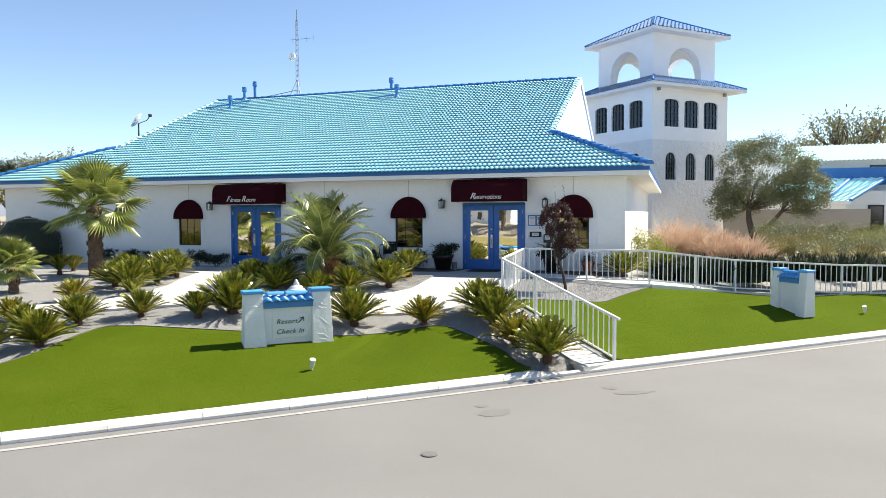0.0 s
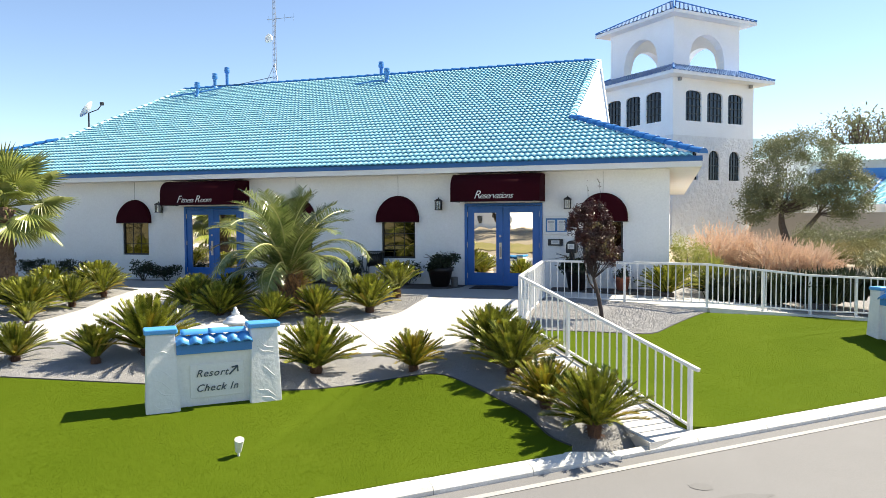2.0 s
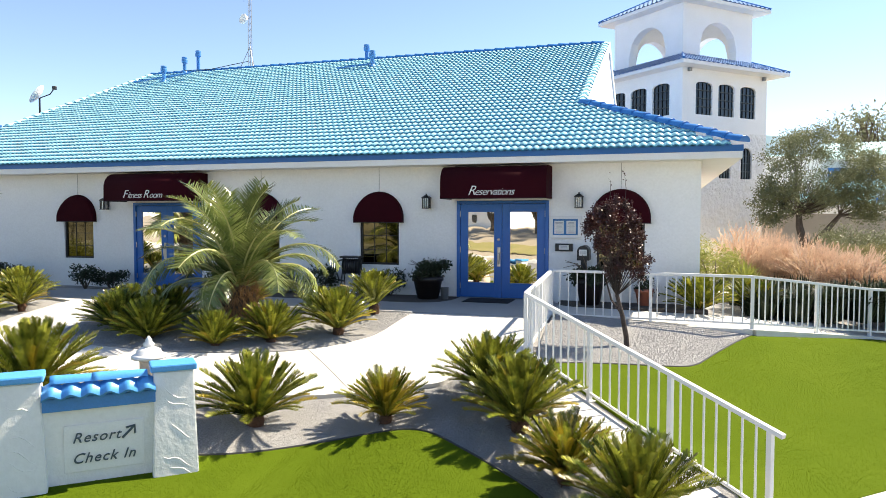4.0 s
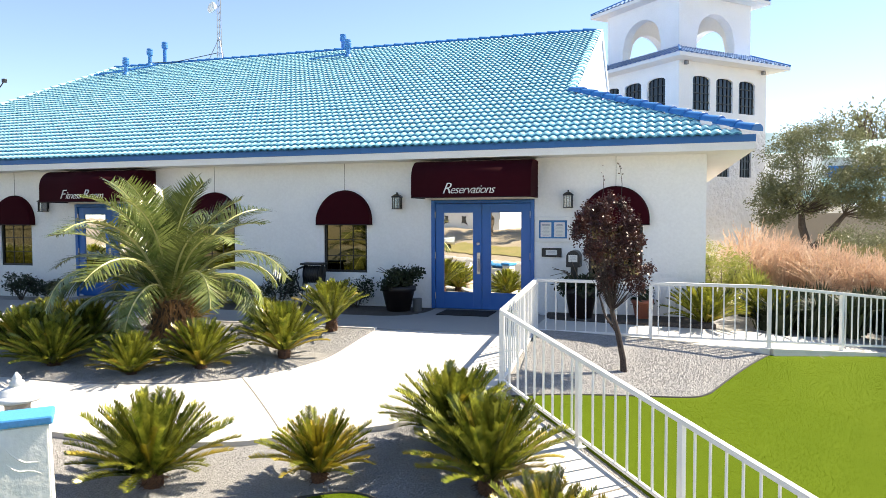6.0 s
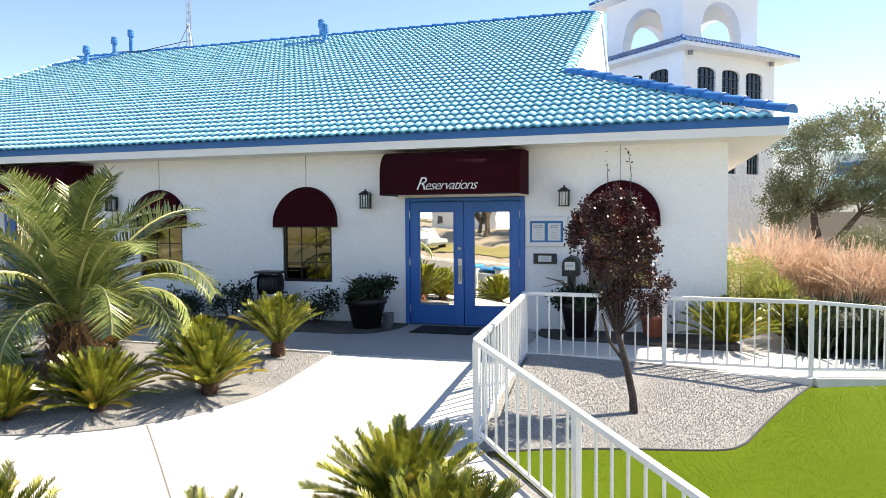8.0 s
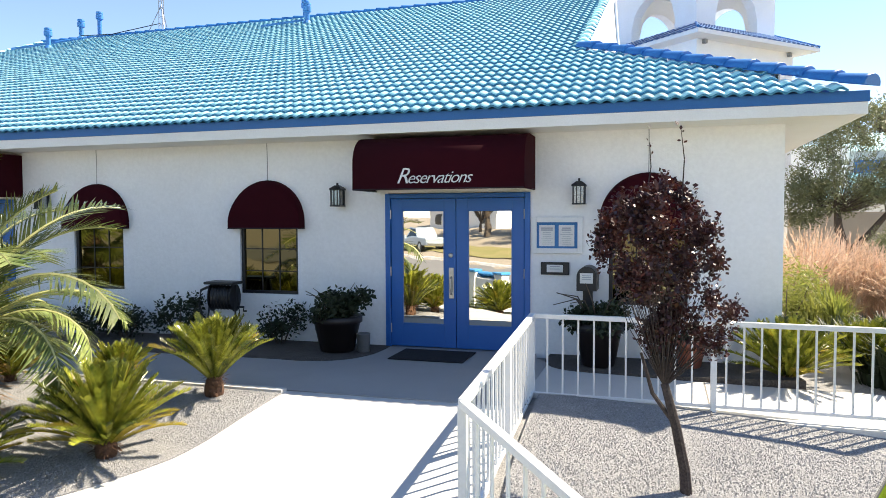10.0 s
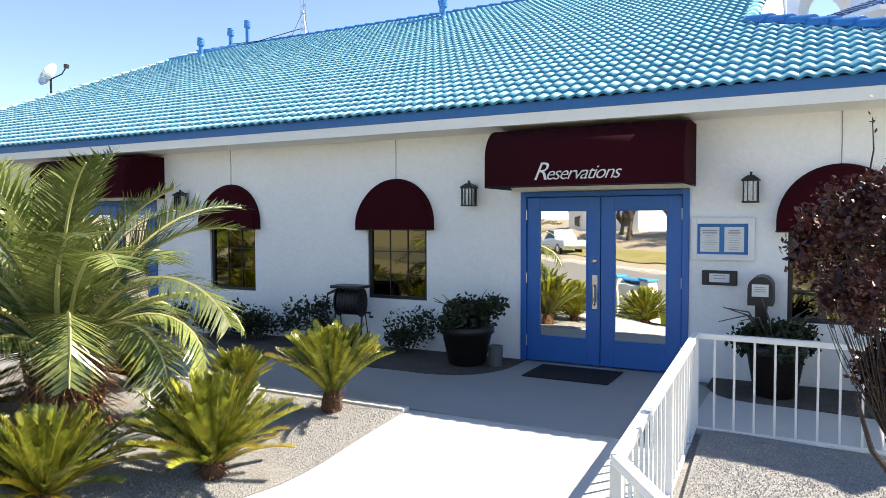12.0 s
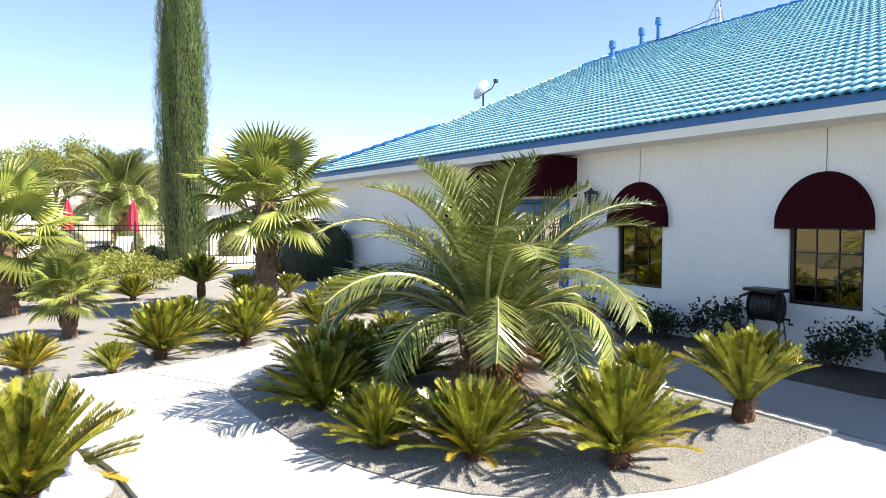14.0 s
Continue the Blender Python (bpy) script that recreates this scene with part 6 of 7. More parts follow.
def big_olive(x, y, z):
    r = random.Random(44)
    t = thing("olive_tree", pose(x, y, z), "grey-green olive tree with a forked dark trunk", "tree")
    wood, leaves = bmesh.new(), bmesh.new()
    tube(wood, [(-0.1, 0, -0.2), (0, 0, 0.7), (-0.25, 0, 1.6), (-0.3, 0, 2.3)], [0.26, 0.20, 0.16, 0.11], 9)
    tube(wood, [(0.05, 0, 0.5), (0.8, 0.1, 1.3), (1.5, 0.2, 2.2)], [0.18, 0.14, 0.09], 8)
    clumped_crown(wood, leaves, (-0.3, 0, 2.2), (0.5, 0, 4.1), (2.5, 2.3, 2.05), 120, 190, 0.55, 0.13, r, 0.014, 0.34, 0.2, 0.8)
    clumped_crown(wood, leaves, (1.4, 0.2, 2.1), (2.5, 0, 3.3), (1.5, 1.5, 1.5), 60, 180, 0.50, 0.13, r, 0.013, 0.34, 0.2, 0.8)
    clumped_crown(wood, leaves, (-0.4, 0, 2.2), (-1.4, 0, 2.6), (1.0, 1.0, 1.0), 32, 180, 0.46, 0.13, r, 0.012, 0.34, 0.2, 0.8)
    part("trunk", wood, WOOD, t, "dark forked trunk")
    part("crown", leaves, OLIVE, t)


big_olive(4.9, 42.0, -0.3)
olive_tree(15.9, 82.0, 1.5, 3.6, 6, "far_tree", "sparse desert tree against the sky", OLIVE, 20, 0.10)
olive_tree(19.6, 82.0, 1.5, 4.3, 8, "far_tree", "sparse desert tree against the sky", OLIVE, 20, 0.10)
olive_tree(-74, 14.5, 0, 3.4, 14, "far_tree", "bushy yellow-green tree beyond the pool", SUNNY_LEAF, 110, 0.09)
olive_tree(-74, 22, 0, 2.8, 15, "far_tree", "airy desert willow beyond the pool", SUNNY_LEAF, 80, 0.07)
olive_tree(-66, 30, 0, 2.6, 16, "far_tree", "airy desert willow beyond the pool", OLIVE, 80, 0.07)
olive_tree(-50, 47.5, 0.5, 2.6, 21, "far_tree", "brown-green bushy tree beyond the house", OLIVE, 40, 0.10)
olive_tree(-54, 47.0, 0.5, 2.5, 22, "far_tree", "brown-green bushy tree beyond the house", SHRUB, 40, 0.10)
olive_tree(-46, 42, 0, 2.0, 17, "far_tree", "rounded yellow-green tree by the house", SUNNY_LEAF, 45, 0.10)
olive_tree(-52, 40, 0, 2.2, 18, "far_tree", "rounded yellow-green tree by the house", SUNNY_LEAF, 45, 0.10)


def shrub(x, y, z, radii, n, size, mat, label, seed, name="shrub", thin=0.5):
    r = random.Random(seed)
    t = thing(name, pose(x, y, z), label, "shrub")
    b = bmesh.new()
    for k in range(7):
        a = k * 0.9
        tube(b, [(0, 0, -0.05), (radii[0] * 0.35 * math.cos(a), radii[1] * 0.35 * math.sin(a), radii[2] * 0.7), (radii[0] * 0.7 * math.cos(a), radii[1] * 0.7 * math.sin(a), radii[2] * 1.3)], [0.014, 0.010, 0.005], 4)
    part("stem", b, WOOD, t)
    b = bmesh.new()
    lumps = 9
    leaf_cloud(b, (0, 0, radii[2]), [q * 0.85 for q in radii], n // 3, size, r, thin, 0.3)
    for k in range(lumps):
        a = r.uniform(0, 6.28)
        c = (radii[0] * 0.6 * math.cos(a), radii[1] * 0.6 * math.sin(a), radii[2] * r.uniform(0.6, 1.6))
        leaf_cloud(b, c, [q * r.uniform(0.3, 0.5) for q in radii], n * 2 // 3 // lumps, size, r, thin, 0.3)
    part("foliage", b, mat, t)


def potted(x, y, r0, h, mat, leaves, label, seed, spread):
    t = thing("potted_plant", pose(x, y, 0.06), label, "potted plant")
    b = lathe(bmesh.new(), ((r0 * 0.62, 0), (r0 * 0.72, 0.02), (r0 * 0.98, h * 0.8), (r0 * 1.08, h * 0.82), (r0 * 1.08, h), (r0 * 0.93, h), (r0 * 0.9, h * 0.92)), 22)
    part("pot", b, mat, t, smooth=True)
    rr = random.Random(seed)
    b = bmesh.new()
    for k in range(9):
        a = rr.uniform(0, 6.28)
        tube(b, [(0, 0, h * 0.8), (spread * 0.5 * math.cos(a), spread * 0.5 * math.sin(a), h + spread * 0.5), (spread * math.cos(a), spread * math.sin(a), h + spread * rr.uniform(0.3, 0.9))], [0.012, 0.008, 0.004], 4)
    part("stem", b, WOOD, t)
    b = bmesh.new()
    for k in range(12):
        a = rr.uniform(0, 6.28)
        q = rr.uniform(0.15, 0.75) * spread
        leaf_cloud(b, (q * math.cos(a), q * math.sin(a), h + spread * rr.uniform(*((-0.1, 0.38) if spread > 0.5 else (-0.25, 0.62)))), (0.17, 0.17, 0.14), leaves // 12, 0.065, rr, 0.6, 0.2)
    part("foliage", b, SHRUB, t)


potted(-5.90, 19.97, 0.30, 0.46, DARK_POT, 2600, "dark round pot with a leafy dark green bush", 1, 0.44)
potted(-2.62, 19.95, 0.26, 0.50, DARK_POT, 2300, "dark round pot with a sprawling green bush", 2, 0.55)
potted(-1.62, 20.15, 0.17, 0.32, TERRACOTTA, 260, "terracotta pot with a sparse flowering plant", 3, 0.20)
b = lathe(bmesh.new(), ((0.075, 0), (0.08, 0.01), (0.085, 0.23), (0.09, 0.235), (0.08, 0.235), (0.075, 0.2)), 18)
can = part("ash_can", b, GREY, None, smooth=True)
can.matrix_world = pose(-5.55, 20.0, 0.062)
tagged(can, "small grey metal ash can beside the door", "ash can")

for i, (x, y, sx) in enumerate(((-18.6, 12.9, 0.8), (-19.8, 13.6, 0.9), (-21.2, 13.0, 1.0), (-20.4, 15.0, 0.8), (-22.3, 14.6, 0.9))):
    shrub(x, y, land(x, y), (sx, sx * 0.9, sx * 0.55), 2600, 0.075, SUNNY_LEAF, "bushy yellow-green shrub on the gravel by the pool fence", 140 + i, "yellow_shrub")
for i, (x, y, sx, sz, n) in enumerate(((-9.3, 20.1, 0.50, 0.26, 700), (-8.45, 20.15, 0.45, 0.34, 600), (-6.85, 20.2, 0.40, 0.30, 500), (-9.9, 20.0, 0.45, 0.24, 600), (-13.9, 20.0, 0.55, 0.20, 800), (-14.6, 19.9, 0.45, 0.28, 600), (-17.0, 19.9, 0.6, 0.26, 700), (-18.6, 19.9, 0.6, 0.26, 700), (-11.0, 20.1, 0.35, 0.22, 400))):
    shrub(x, y, 0.02, (sx, 0.34, sz * 1.15), n * 2, 0.06, SHRUB, "low dark green shrub at the foot of the wall", 100 + i)

bed = [(-10.3, 20.49), (-10.3, 20.0)] + smooth_line([(-10.25, 19.7), (-9.9, 19.42), (-9.3, 19.3), (-8.0, 19.24), (-6.55, 19.30), (-6.01, 19.30), (-5.6, 19.48), (-5.4, 19.85), (-5.36, 20.2)]) + [(-5.36, 20.49)]
structure("bed_1", sheet(bed, 0.0, 0.10, 0.4, 0.063), MULCH, "dark planting soil along the foot of the wall", "planting bed")
bed = [(-3.25, 20.49)] + smooth_line([(-3.25, 20.1), (-3.1, 19.75), (-2.7, 19.6), (-1.6, 19.62), (-0.5, 19.75)]) + [(-0.64, 20.49)]
structure("bed_2", sheet(bed, 0.0, 0.10, 0.4, 0.063), MULCH, "dark planting soil along the foot of the wall", "planting bed")


def hose_reel():
    h = thing("hose_reel", pose(-7.68, 20.14, 0.05) @ Matrix.Diagonal((0.86, 0.86, 1.26, 1)), "black hose reel cart standing against the wall", "hose reel")
    b = bmesh.new()
    for x in (-0.22, 0.22):
        tube(b, [(x * 1.25, -0.14, 0), (x, 0, 0.62), (x * 1.15, 0.14, 0)], 0.016, 6)
    tube(b, [(-0.24, 0, 0.45), (0.24, 0, 0.45)], 0.014, 6)
    part("stand", b, BLACK, h)
    b = bmesh.new()
    prof = [(0.155, -0.21), (0.155, -0.20), (0.07, -0.19), (0.10, -0.18)] + [(0.125 + 0.012 * math.sin(i * 1.6), -0.18 + 0.36 * i / 24) for i in range(25)] + [(0.07, 0.19), (0.155, 0.20), (0.155, 0.21)]
    lathe(b, prof, 18)
    b.transform(pose(0, 0, 0.50, 0, 90, 0))
    part("drum", b, BLACK, h)
    part("lid", boxed(-0.27, 0.27, -0.16, 0.16, 0.645, 0.675, bevel=0.012), BLACK, h)
    b = bmesh.new()
    tube(b, [(0.24, 0, 0.40), (0.36, 0, 0.40), (0.36, -0.02, 0.36), (0.42, -0.02, 0.36)], 0.012, 6)
    part("crank", b, BLACK, h)
    b = bmesh.new()
    tube(b, [(-0.2, -0.1, 0.62), (-0.34, -0.12, 0.58), (-0.37, -0.13, 0.42), (-0.30, -0.12, 0.27), (-0.18, -0.1, 0.25)], 0.016, 7)
    part("hose", b, BLACK, h, "loop of black hose")


hose_reel()


# grasses and bushes east of the house
def tufts(name, spots, mat, blades, height, label, seed, lean=0.5, width=0.010):
    r = random.Random(seed)
    b = bmesh.new()
    for x, y, z, k in spots:
        for _ in range(blades):
            a, f = r.uniform(0, 6.28), r.uniform(0.15, 1)
            d = Vector((math.cos(a), math.sin(a), 0))
            s = Vector((-d.y, d.x, 0)) * width
            h = height * k * r.uniform(0.7, 1.1)
            p = Vector((x, y, z)) + d * 0.12 * r.random()
            m1 = p + d * lean * f * h * 0.35 + Vector((0, 0, h * 0.6))
            m2 = p + d * lean * f * h * 0.85 + Vector((0, 0, h * (0.95 - 0.3 * f)))
            v = [b.verts.new(q) for q in (p - s, p + s, m1 + s * 1.3, m1 - s * 1.3, m2)]
            b.faces.new((v[0], v[1], v[2], v[3]))
            b.faces.new((v[3], v[2], v[4]))
    o = part(name, b, mat, None)
    return tagged(o, label, "grass", kind="stuff")


shrub(-0.1, 23.6, -0.25, (0.55, 1.0, 0.80), 5200, 0.085, SUNNY_LEAF, "soft yellow-green bush at the corner of the house", 71, "corner_bush", 0.22)
rr = random.Random(31)
east = lambda x, y: (x, y, -0.22, rr.uniform(0.8, 1.2))


def plume_grass(name, spots, label, seed):
    """Arching stems that end in feathery plumes of short hairs."""
    r = random.Random(seed)
    b = bmesh.new()
    for x, y, z, k in spots:
        for _ in range(70):
            a, f = r.uniform(0, 6.28), r.uniform(0.1, 1)
            d = Vector((math.cos(a) + 0.35, math.sin(a), 0)).normalized()
            side = Vector((-d.y, d.x, 0))
            h = k * r.uniform(0.75, 1.15)
            pts = [Vector((x, y, z)) + d * (0.08 + f * h * 0.75 * u * u) + Vector((0, 0, h * (u - 0.42 * f * u * u))) for u in (0, 0.35, 0.62, 0.82, 1.0)]
            for p, q in zip(pts, pts[1:]):
                w = side * 0.004
                b.faces.new([b.verts.new(c) for c in (p - w, p + w, q + w, q - w)])
            for j in range(22):
                u = r.random()
                i = 2 if u < 0.5 else 3
                p = pts[i].lerp(pts[i + 1], (u * 2) % 1)
                e = (pts[i + 1] - pts[i]).normalized() + Vector((r.uniform(-1, 1), r.uniform(-1, 1), r.uniform(-0.6, 1))) * 0.55
                e = e.normalized() * r.uniform(0.05, 0.10)
                w = Vector((-e.y, e.x, 0)).normalized() * 0.008
                b.faces.new([b.verts.new(c) for c in (p - w, p + w, p + e)])
    return tagged(part(name, b, PINK_GRASS, None), label, "grass", kind="stuff")


plume_grass("fountain_grass", [east(0.55 + 2.6 * q + rr.uniform(-0.25, 0.35), 26.0 - 2.4 * q + rr.uniform(-0.5, 1.6))[:3] + (rr.uniform(1.35, 1.75) * (1.06 - 0.36 * q),) for q in [i / 45 for i in range(46)]], "pink-tan feathery fountain grass", 1)
tufts("green_grass", [east(rr.uniform(0.0, 0.7), rr.uniform(23.0, 25.0)) for _ in range(10)], SUNNY_LEAF, 120, 0.95, "tall yellow-green grass at the corner of the house", 2, 0.45, 0.012)
tufts("dry_grass", [east(rr.uniform(5, 26), rr.uniform(24.0, 38.0)) for _ in range(230)], TAN_GRASS, 75, 0.85, "dry tan grass and weeds behind the railing", 3, 0.7, 0.016)
tufts("border_grass", [east(u, 20.55 + 0.37 * (u - 1.2) + rr.uniform(0.0, 1.9)) for u in [0.2 + 9.0 * k / 150 for k in range(150)]], SHRUB, 110, 0.75, "dark green strappy border plants", 4, 0.8, 0.016)
EAST_SHRUBS = ((5.62, 37.0, 1.5, 1.55, OLIVE), (7.28, 38.0, 1.7, 1.35, OLIVE), (9.6, 42.0, 1.3, 0.95, SHRUB), (11.2, 42.4, 1.5, 1.0, SHRUB), (13.0, 43.0, 1.6, 1.3, SHRUB), (5.6, 37.5, 1.0, 1.15, OLIVE), (7.0, 38.2, 1.2, 1.1, OLIVE), (6.2, 30.5, 1.3, 0.75, OLIVE), (7.8, 32.5, 1.6, 1.0, OLIVE), (9.6, 30.5, 1.5, 0.8, OLIVE), (12.0, 33, 1.8, 1.1, SHRUB), (14.5, 36, 2.2, 1.2, OLIVE), (17, 33, 1.8, 1.0, SHRUB), (5.2, 34.0, 1.2, 0.8, TAN_GRASS), (13.0, 29.5, 1.4, 0.8, OLIVE),
               (19.5, 40, 2.6, 1.4, SHRUB), (16.5, 42, 2.2, 1.5, SHRUB), (9.0, 36.5, 1.8, 1.2, SUNNY_LEAF), (11.5, 40, 2.2, 1.3, SHRUB), (6.8, 36, 1.2, 0.9, TAN_GRASS), (23, 44, 3.0, 1.6, SHRUB), (20.5, 47, 2.6, 1.9, SHRUB), (4.0, 32.0, 1.0, 0.6, TAN_GRASS), (10.8, 27.5, 1.1, 0.6, TAN_GRASS), (15.5, 30.5, 1.4, 0.7, TAN_GRASS))
for i, (x, y, sx, sz, mt) in enumerate(EAST_SHRUBS):
    shrub(x, y, -0.3, (sx, sx * 0.9, sz * 0.72), 4200, 0.085, mt, "wild desert shrub behind the railing", 200 + i, "desert_shrub", 0.3)


# ---------------------------------------------------------------- west side: cypress, hedge, pool fence
def cypress(x, y, h, r0):
    r = random.Random(5)
    t = thing("cypress_tree", pose(x, y, 0), "tall slim dark green Italian cypress", "tree")
    b = bmesh.new()
    tube(b, [(0, 0, -0.1), (0, 0, h * 0.95)], [0.16, 0.03], 8)
    part("trunk", b, WOOD, t)
    b = bmesh.new()
    # solid core, coloured dark for the shade between the leaves
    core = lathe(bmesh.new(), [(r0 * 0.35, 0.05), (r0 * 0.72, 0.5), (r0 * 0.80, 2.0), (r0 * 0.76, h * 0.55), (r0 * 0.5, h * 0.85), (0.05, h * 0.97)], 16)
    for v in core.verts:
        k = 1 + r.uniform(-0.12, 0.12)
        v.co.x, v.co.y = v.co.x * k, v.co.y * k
    part("dark_core", core, HEDGE_AND_CORE_SHADE, t, "dark core giving the shade inside the foliage")
    for k in range(38000):
        f = r.random() ** 0.9
        z = 0.08 + f * (h - 0.1)
        a = r.uniform(0, 6.283)
        lobe = 1 + 0.10 * math.sin(a * 9 + z * 1.7) + 0.07 * math.sin(a * 5 - z * 3.1)
        rr0 = r0 * lobe * min(1, 0.75 + z * 0.3) * (1 - 0.95 * max(0, (z - h * 0.5) / (h * 0.5)) ** 2) * r.uniform(0.78, 1.04)
        p = Vector((rr0 * math.cos(a), rr0 * math.sin(a), z))
        d = (Vector((math.cos(a), math.sin(a), 0)) * r.uniform(0.15, 0.6) + Vector((r.uniform(-0.25, 0.25), r.uniform(-0.25, 0.25), 1.0))).normalized()
        s = Vector((-math.sin(a), math.cos(a), r.uniform(-0.3, 0.3))).normalized()
        L = r.uniform(0.10, 0.22)
        v = [b.verts.new(q) for q in (p, p + d * L * 0.5 + s * 0.013, p + d * L, p + d * L * 0.5 - s * 0.013)]
        b.faces.new(v)
    part("foliage", b, CYPRESS, t)


cypress(-25.04, 16.58, 11.5, 0.74)


def topiary(x, y, rx, h, mat, label, name, seed, n=5200, size=0.045):
    r = random.Random(seed)
    t = thing(name, pose(x, y, 0), label, "hedge")
    # core in dark hedge green, which puts shade behind paler leaves
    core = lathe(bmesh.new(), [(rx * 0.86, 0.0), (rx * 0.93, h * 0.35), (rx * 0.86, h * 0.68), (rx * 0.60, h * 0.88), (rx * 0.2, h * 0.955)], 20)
    part("dark_core", core, HEDGE_AND_CORE_SHADE, t)
    b = bmesh.new()
    for k in range(n):
        u, a = r.random(), r.uniform(0, 6.283)
        z = h * u
        rad = rx * (np.interp(u, (0, 0.35, 0.68, 0.88, 1.0), (0.93, 1.0, 0.93, 0.67, 0.05))) * r.uniform(0.95, 1.03)
        p = Vector((rad * math.cos(a), rad * math.sin(a), z))
        leaf_cloud(b, p, (0.01, 0.01, 0.01), 1, size, r, 0.6, 0.1)
    part("foliage", b, mat, t)


topiary(-21.6, 19.55, 1.08, 1.72, HEDGE_AND_CORE_SHADE, "clipped dark green dome hedge beside the wall", "dome_hedge", 1)
topiary(-26.6, 14.5, 0.66, 0.92, HEDGE_AND_CORE_SHADE, "clipped dark green dome hedge by the fence", "dome_hedge", 2, 2600)
for i, (x, y, rx, h) in enumerate(((-26.0, 15.8, 0.56, 0.84), (-38, 13.8, 0.9, 1.2), (-40, 16.7, 0.7, 1.1), (-31.0, 21.5, 0.6, 0.9), (-26.5, 13.2, 0.9, 0.9), (-34.5, 20.4, 0.7, 1.0))):
    topiary(x, y, rx, h, SUNNY_LEAF, "yellow-green rounded bush by the pool", "round_bush", 20 + i, 1700, 0.075)
shrub(-23.2, 14.0, 0.0, (1.0, 0.8, 0.45), 1500, 0.09, SUNNY_LEAF, "loose yellow-green shrub on gravel", 301)
shrub(-22.3, 18.4, 0.0, (0.9, 0.6, 0.3), 1100, 0.09, SUNNY_LEAF, "loose yellow-green shrub on gravel", 302)
shrub(-21.0, 12.2, 0.0, (0.9, 0.8, 0.4), 1200, 0.09, SUNNY_LEAF, "loose yellow-green shrub on gravel", 303)


def pool_fence():
    f = thing("pool_fence", pose(-27.75, 0, 0), "black metal bar fence round the pool deck", "fence")
    for z in (0.12, 1.32, 1.48):
        part("rail", boxed(-0.015, 0.015, 6.0, 26.0, z - 0.018, z + 0.018), BLACK, f)
    bar = mesh_of("bar", boxed(-0.009, 0.009, -0.009, 0.009, 0.08, 1.55), BLACK)
    post = mesh_of("post", boxed(-0.03, 0.03, -0.03, 0.03, -0.05, 1.6), BLACK)
    for i in range(168):
        piece("post" if i % 20 == 0 else "bar", post if i % 20 == 0 else bar, f, pose(0, 6.0 + i * 0.119, 0))


pool_fence()
structure("pool_deck", boxed(-62, -28.2, -4, 34, -0.1, 0.03), DECK, "pale concrete pool deck", "pavement")
structure("deck_wall", boxed(-28.1, -27.95, 6, 26, -0.1, 0.16), STUCCO, "low white kerb wall under the fence", "wall")
structure("pool_wall", boxed(-62.6, -62.0, -4, 40, -0.1, 1.5), TAN_WALL, "tan block wall behind the pool deck", "wall")


def umbrella(x, y):
    u = thing("folded_umbrella", pose(x, y, 0.03), "folded red patio umbrella on a pole", "umbrella", "pool umbrellas")
    b = bmesh.new()
    tube(b, [(0, 0, 0), (0, 0, 2.75)], 0.03, 8)
    part("pole", b, WHITE, u)
    b = bmesh.new()
    n = 12
    rings = [[b.verts.new(((q if i % 2 else q * 0.6) * math.cos(2 * math.pi * i / n), (q if i % 2 else q * 0.6) * math.sin(2 * math.pi * i / n), z)) for i in range(n)] for q, z in ((0.34, 0.85), (0.27, 1.4), (0.24, 2.0), (0.12, 2.5), (0.03, 2.7))]
    for p, q in zip(rings, rings[1:]):
        for i in range(n):
            b.faces.new((p[i], p[(i + 1) % n], q[(i + 1) % n], q[i]))
    part("canopy", b, RED_CLOTH, u)
    b = lathe(bmesh.new(), ((0.30, 0), (0.30, 0.06), (0.05, 0.10)), 16)
    part("base", b, GREY, u)


umbrella(-45.3, 14.3)
umbrella(-45.0, 17.5)


def lounger(x, y, turn):
    l = thing("sun_lounger", pose(x, y, 0.03, 0, 0, turn), "white sun lounger with a raised back on the deck", "sun lounger", "sun loungers")
    part("bed", boxed(-0.32, 0.32, -0.65, 0.65, 0.30, 0.36, bevel=0.015), WHITE, l)
    b = boxed(-0.32, 0.32, 0.0, 0.75, -0.03, 0.03, bevel=0.015)
    b.transform(pose(0, 0.64, 0.34, 48, 0, 0))
    part("backrest", b, WHITE, l)
    for sx in (-0.28, 0.28):
        for sy in (-0.55, 0.55):
            part("leg", boxed(sx - 0.02, sx + 0.02, sy - 0.02, sy + 0.02, 0, 0.30), WHITE, l)


for x, y, turn in ((-34.0, 15.55, 66), (-35.5, 17.0, 70), (-38.1, 19.4, 72), (-40.2, 20.6, 76), (-36.2, 23.0, 84), (-38.3, 24.7, 90)):
    lounger(x, y, turn)


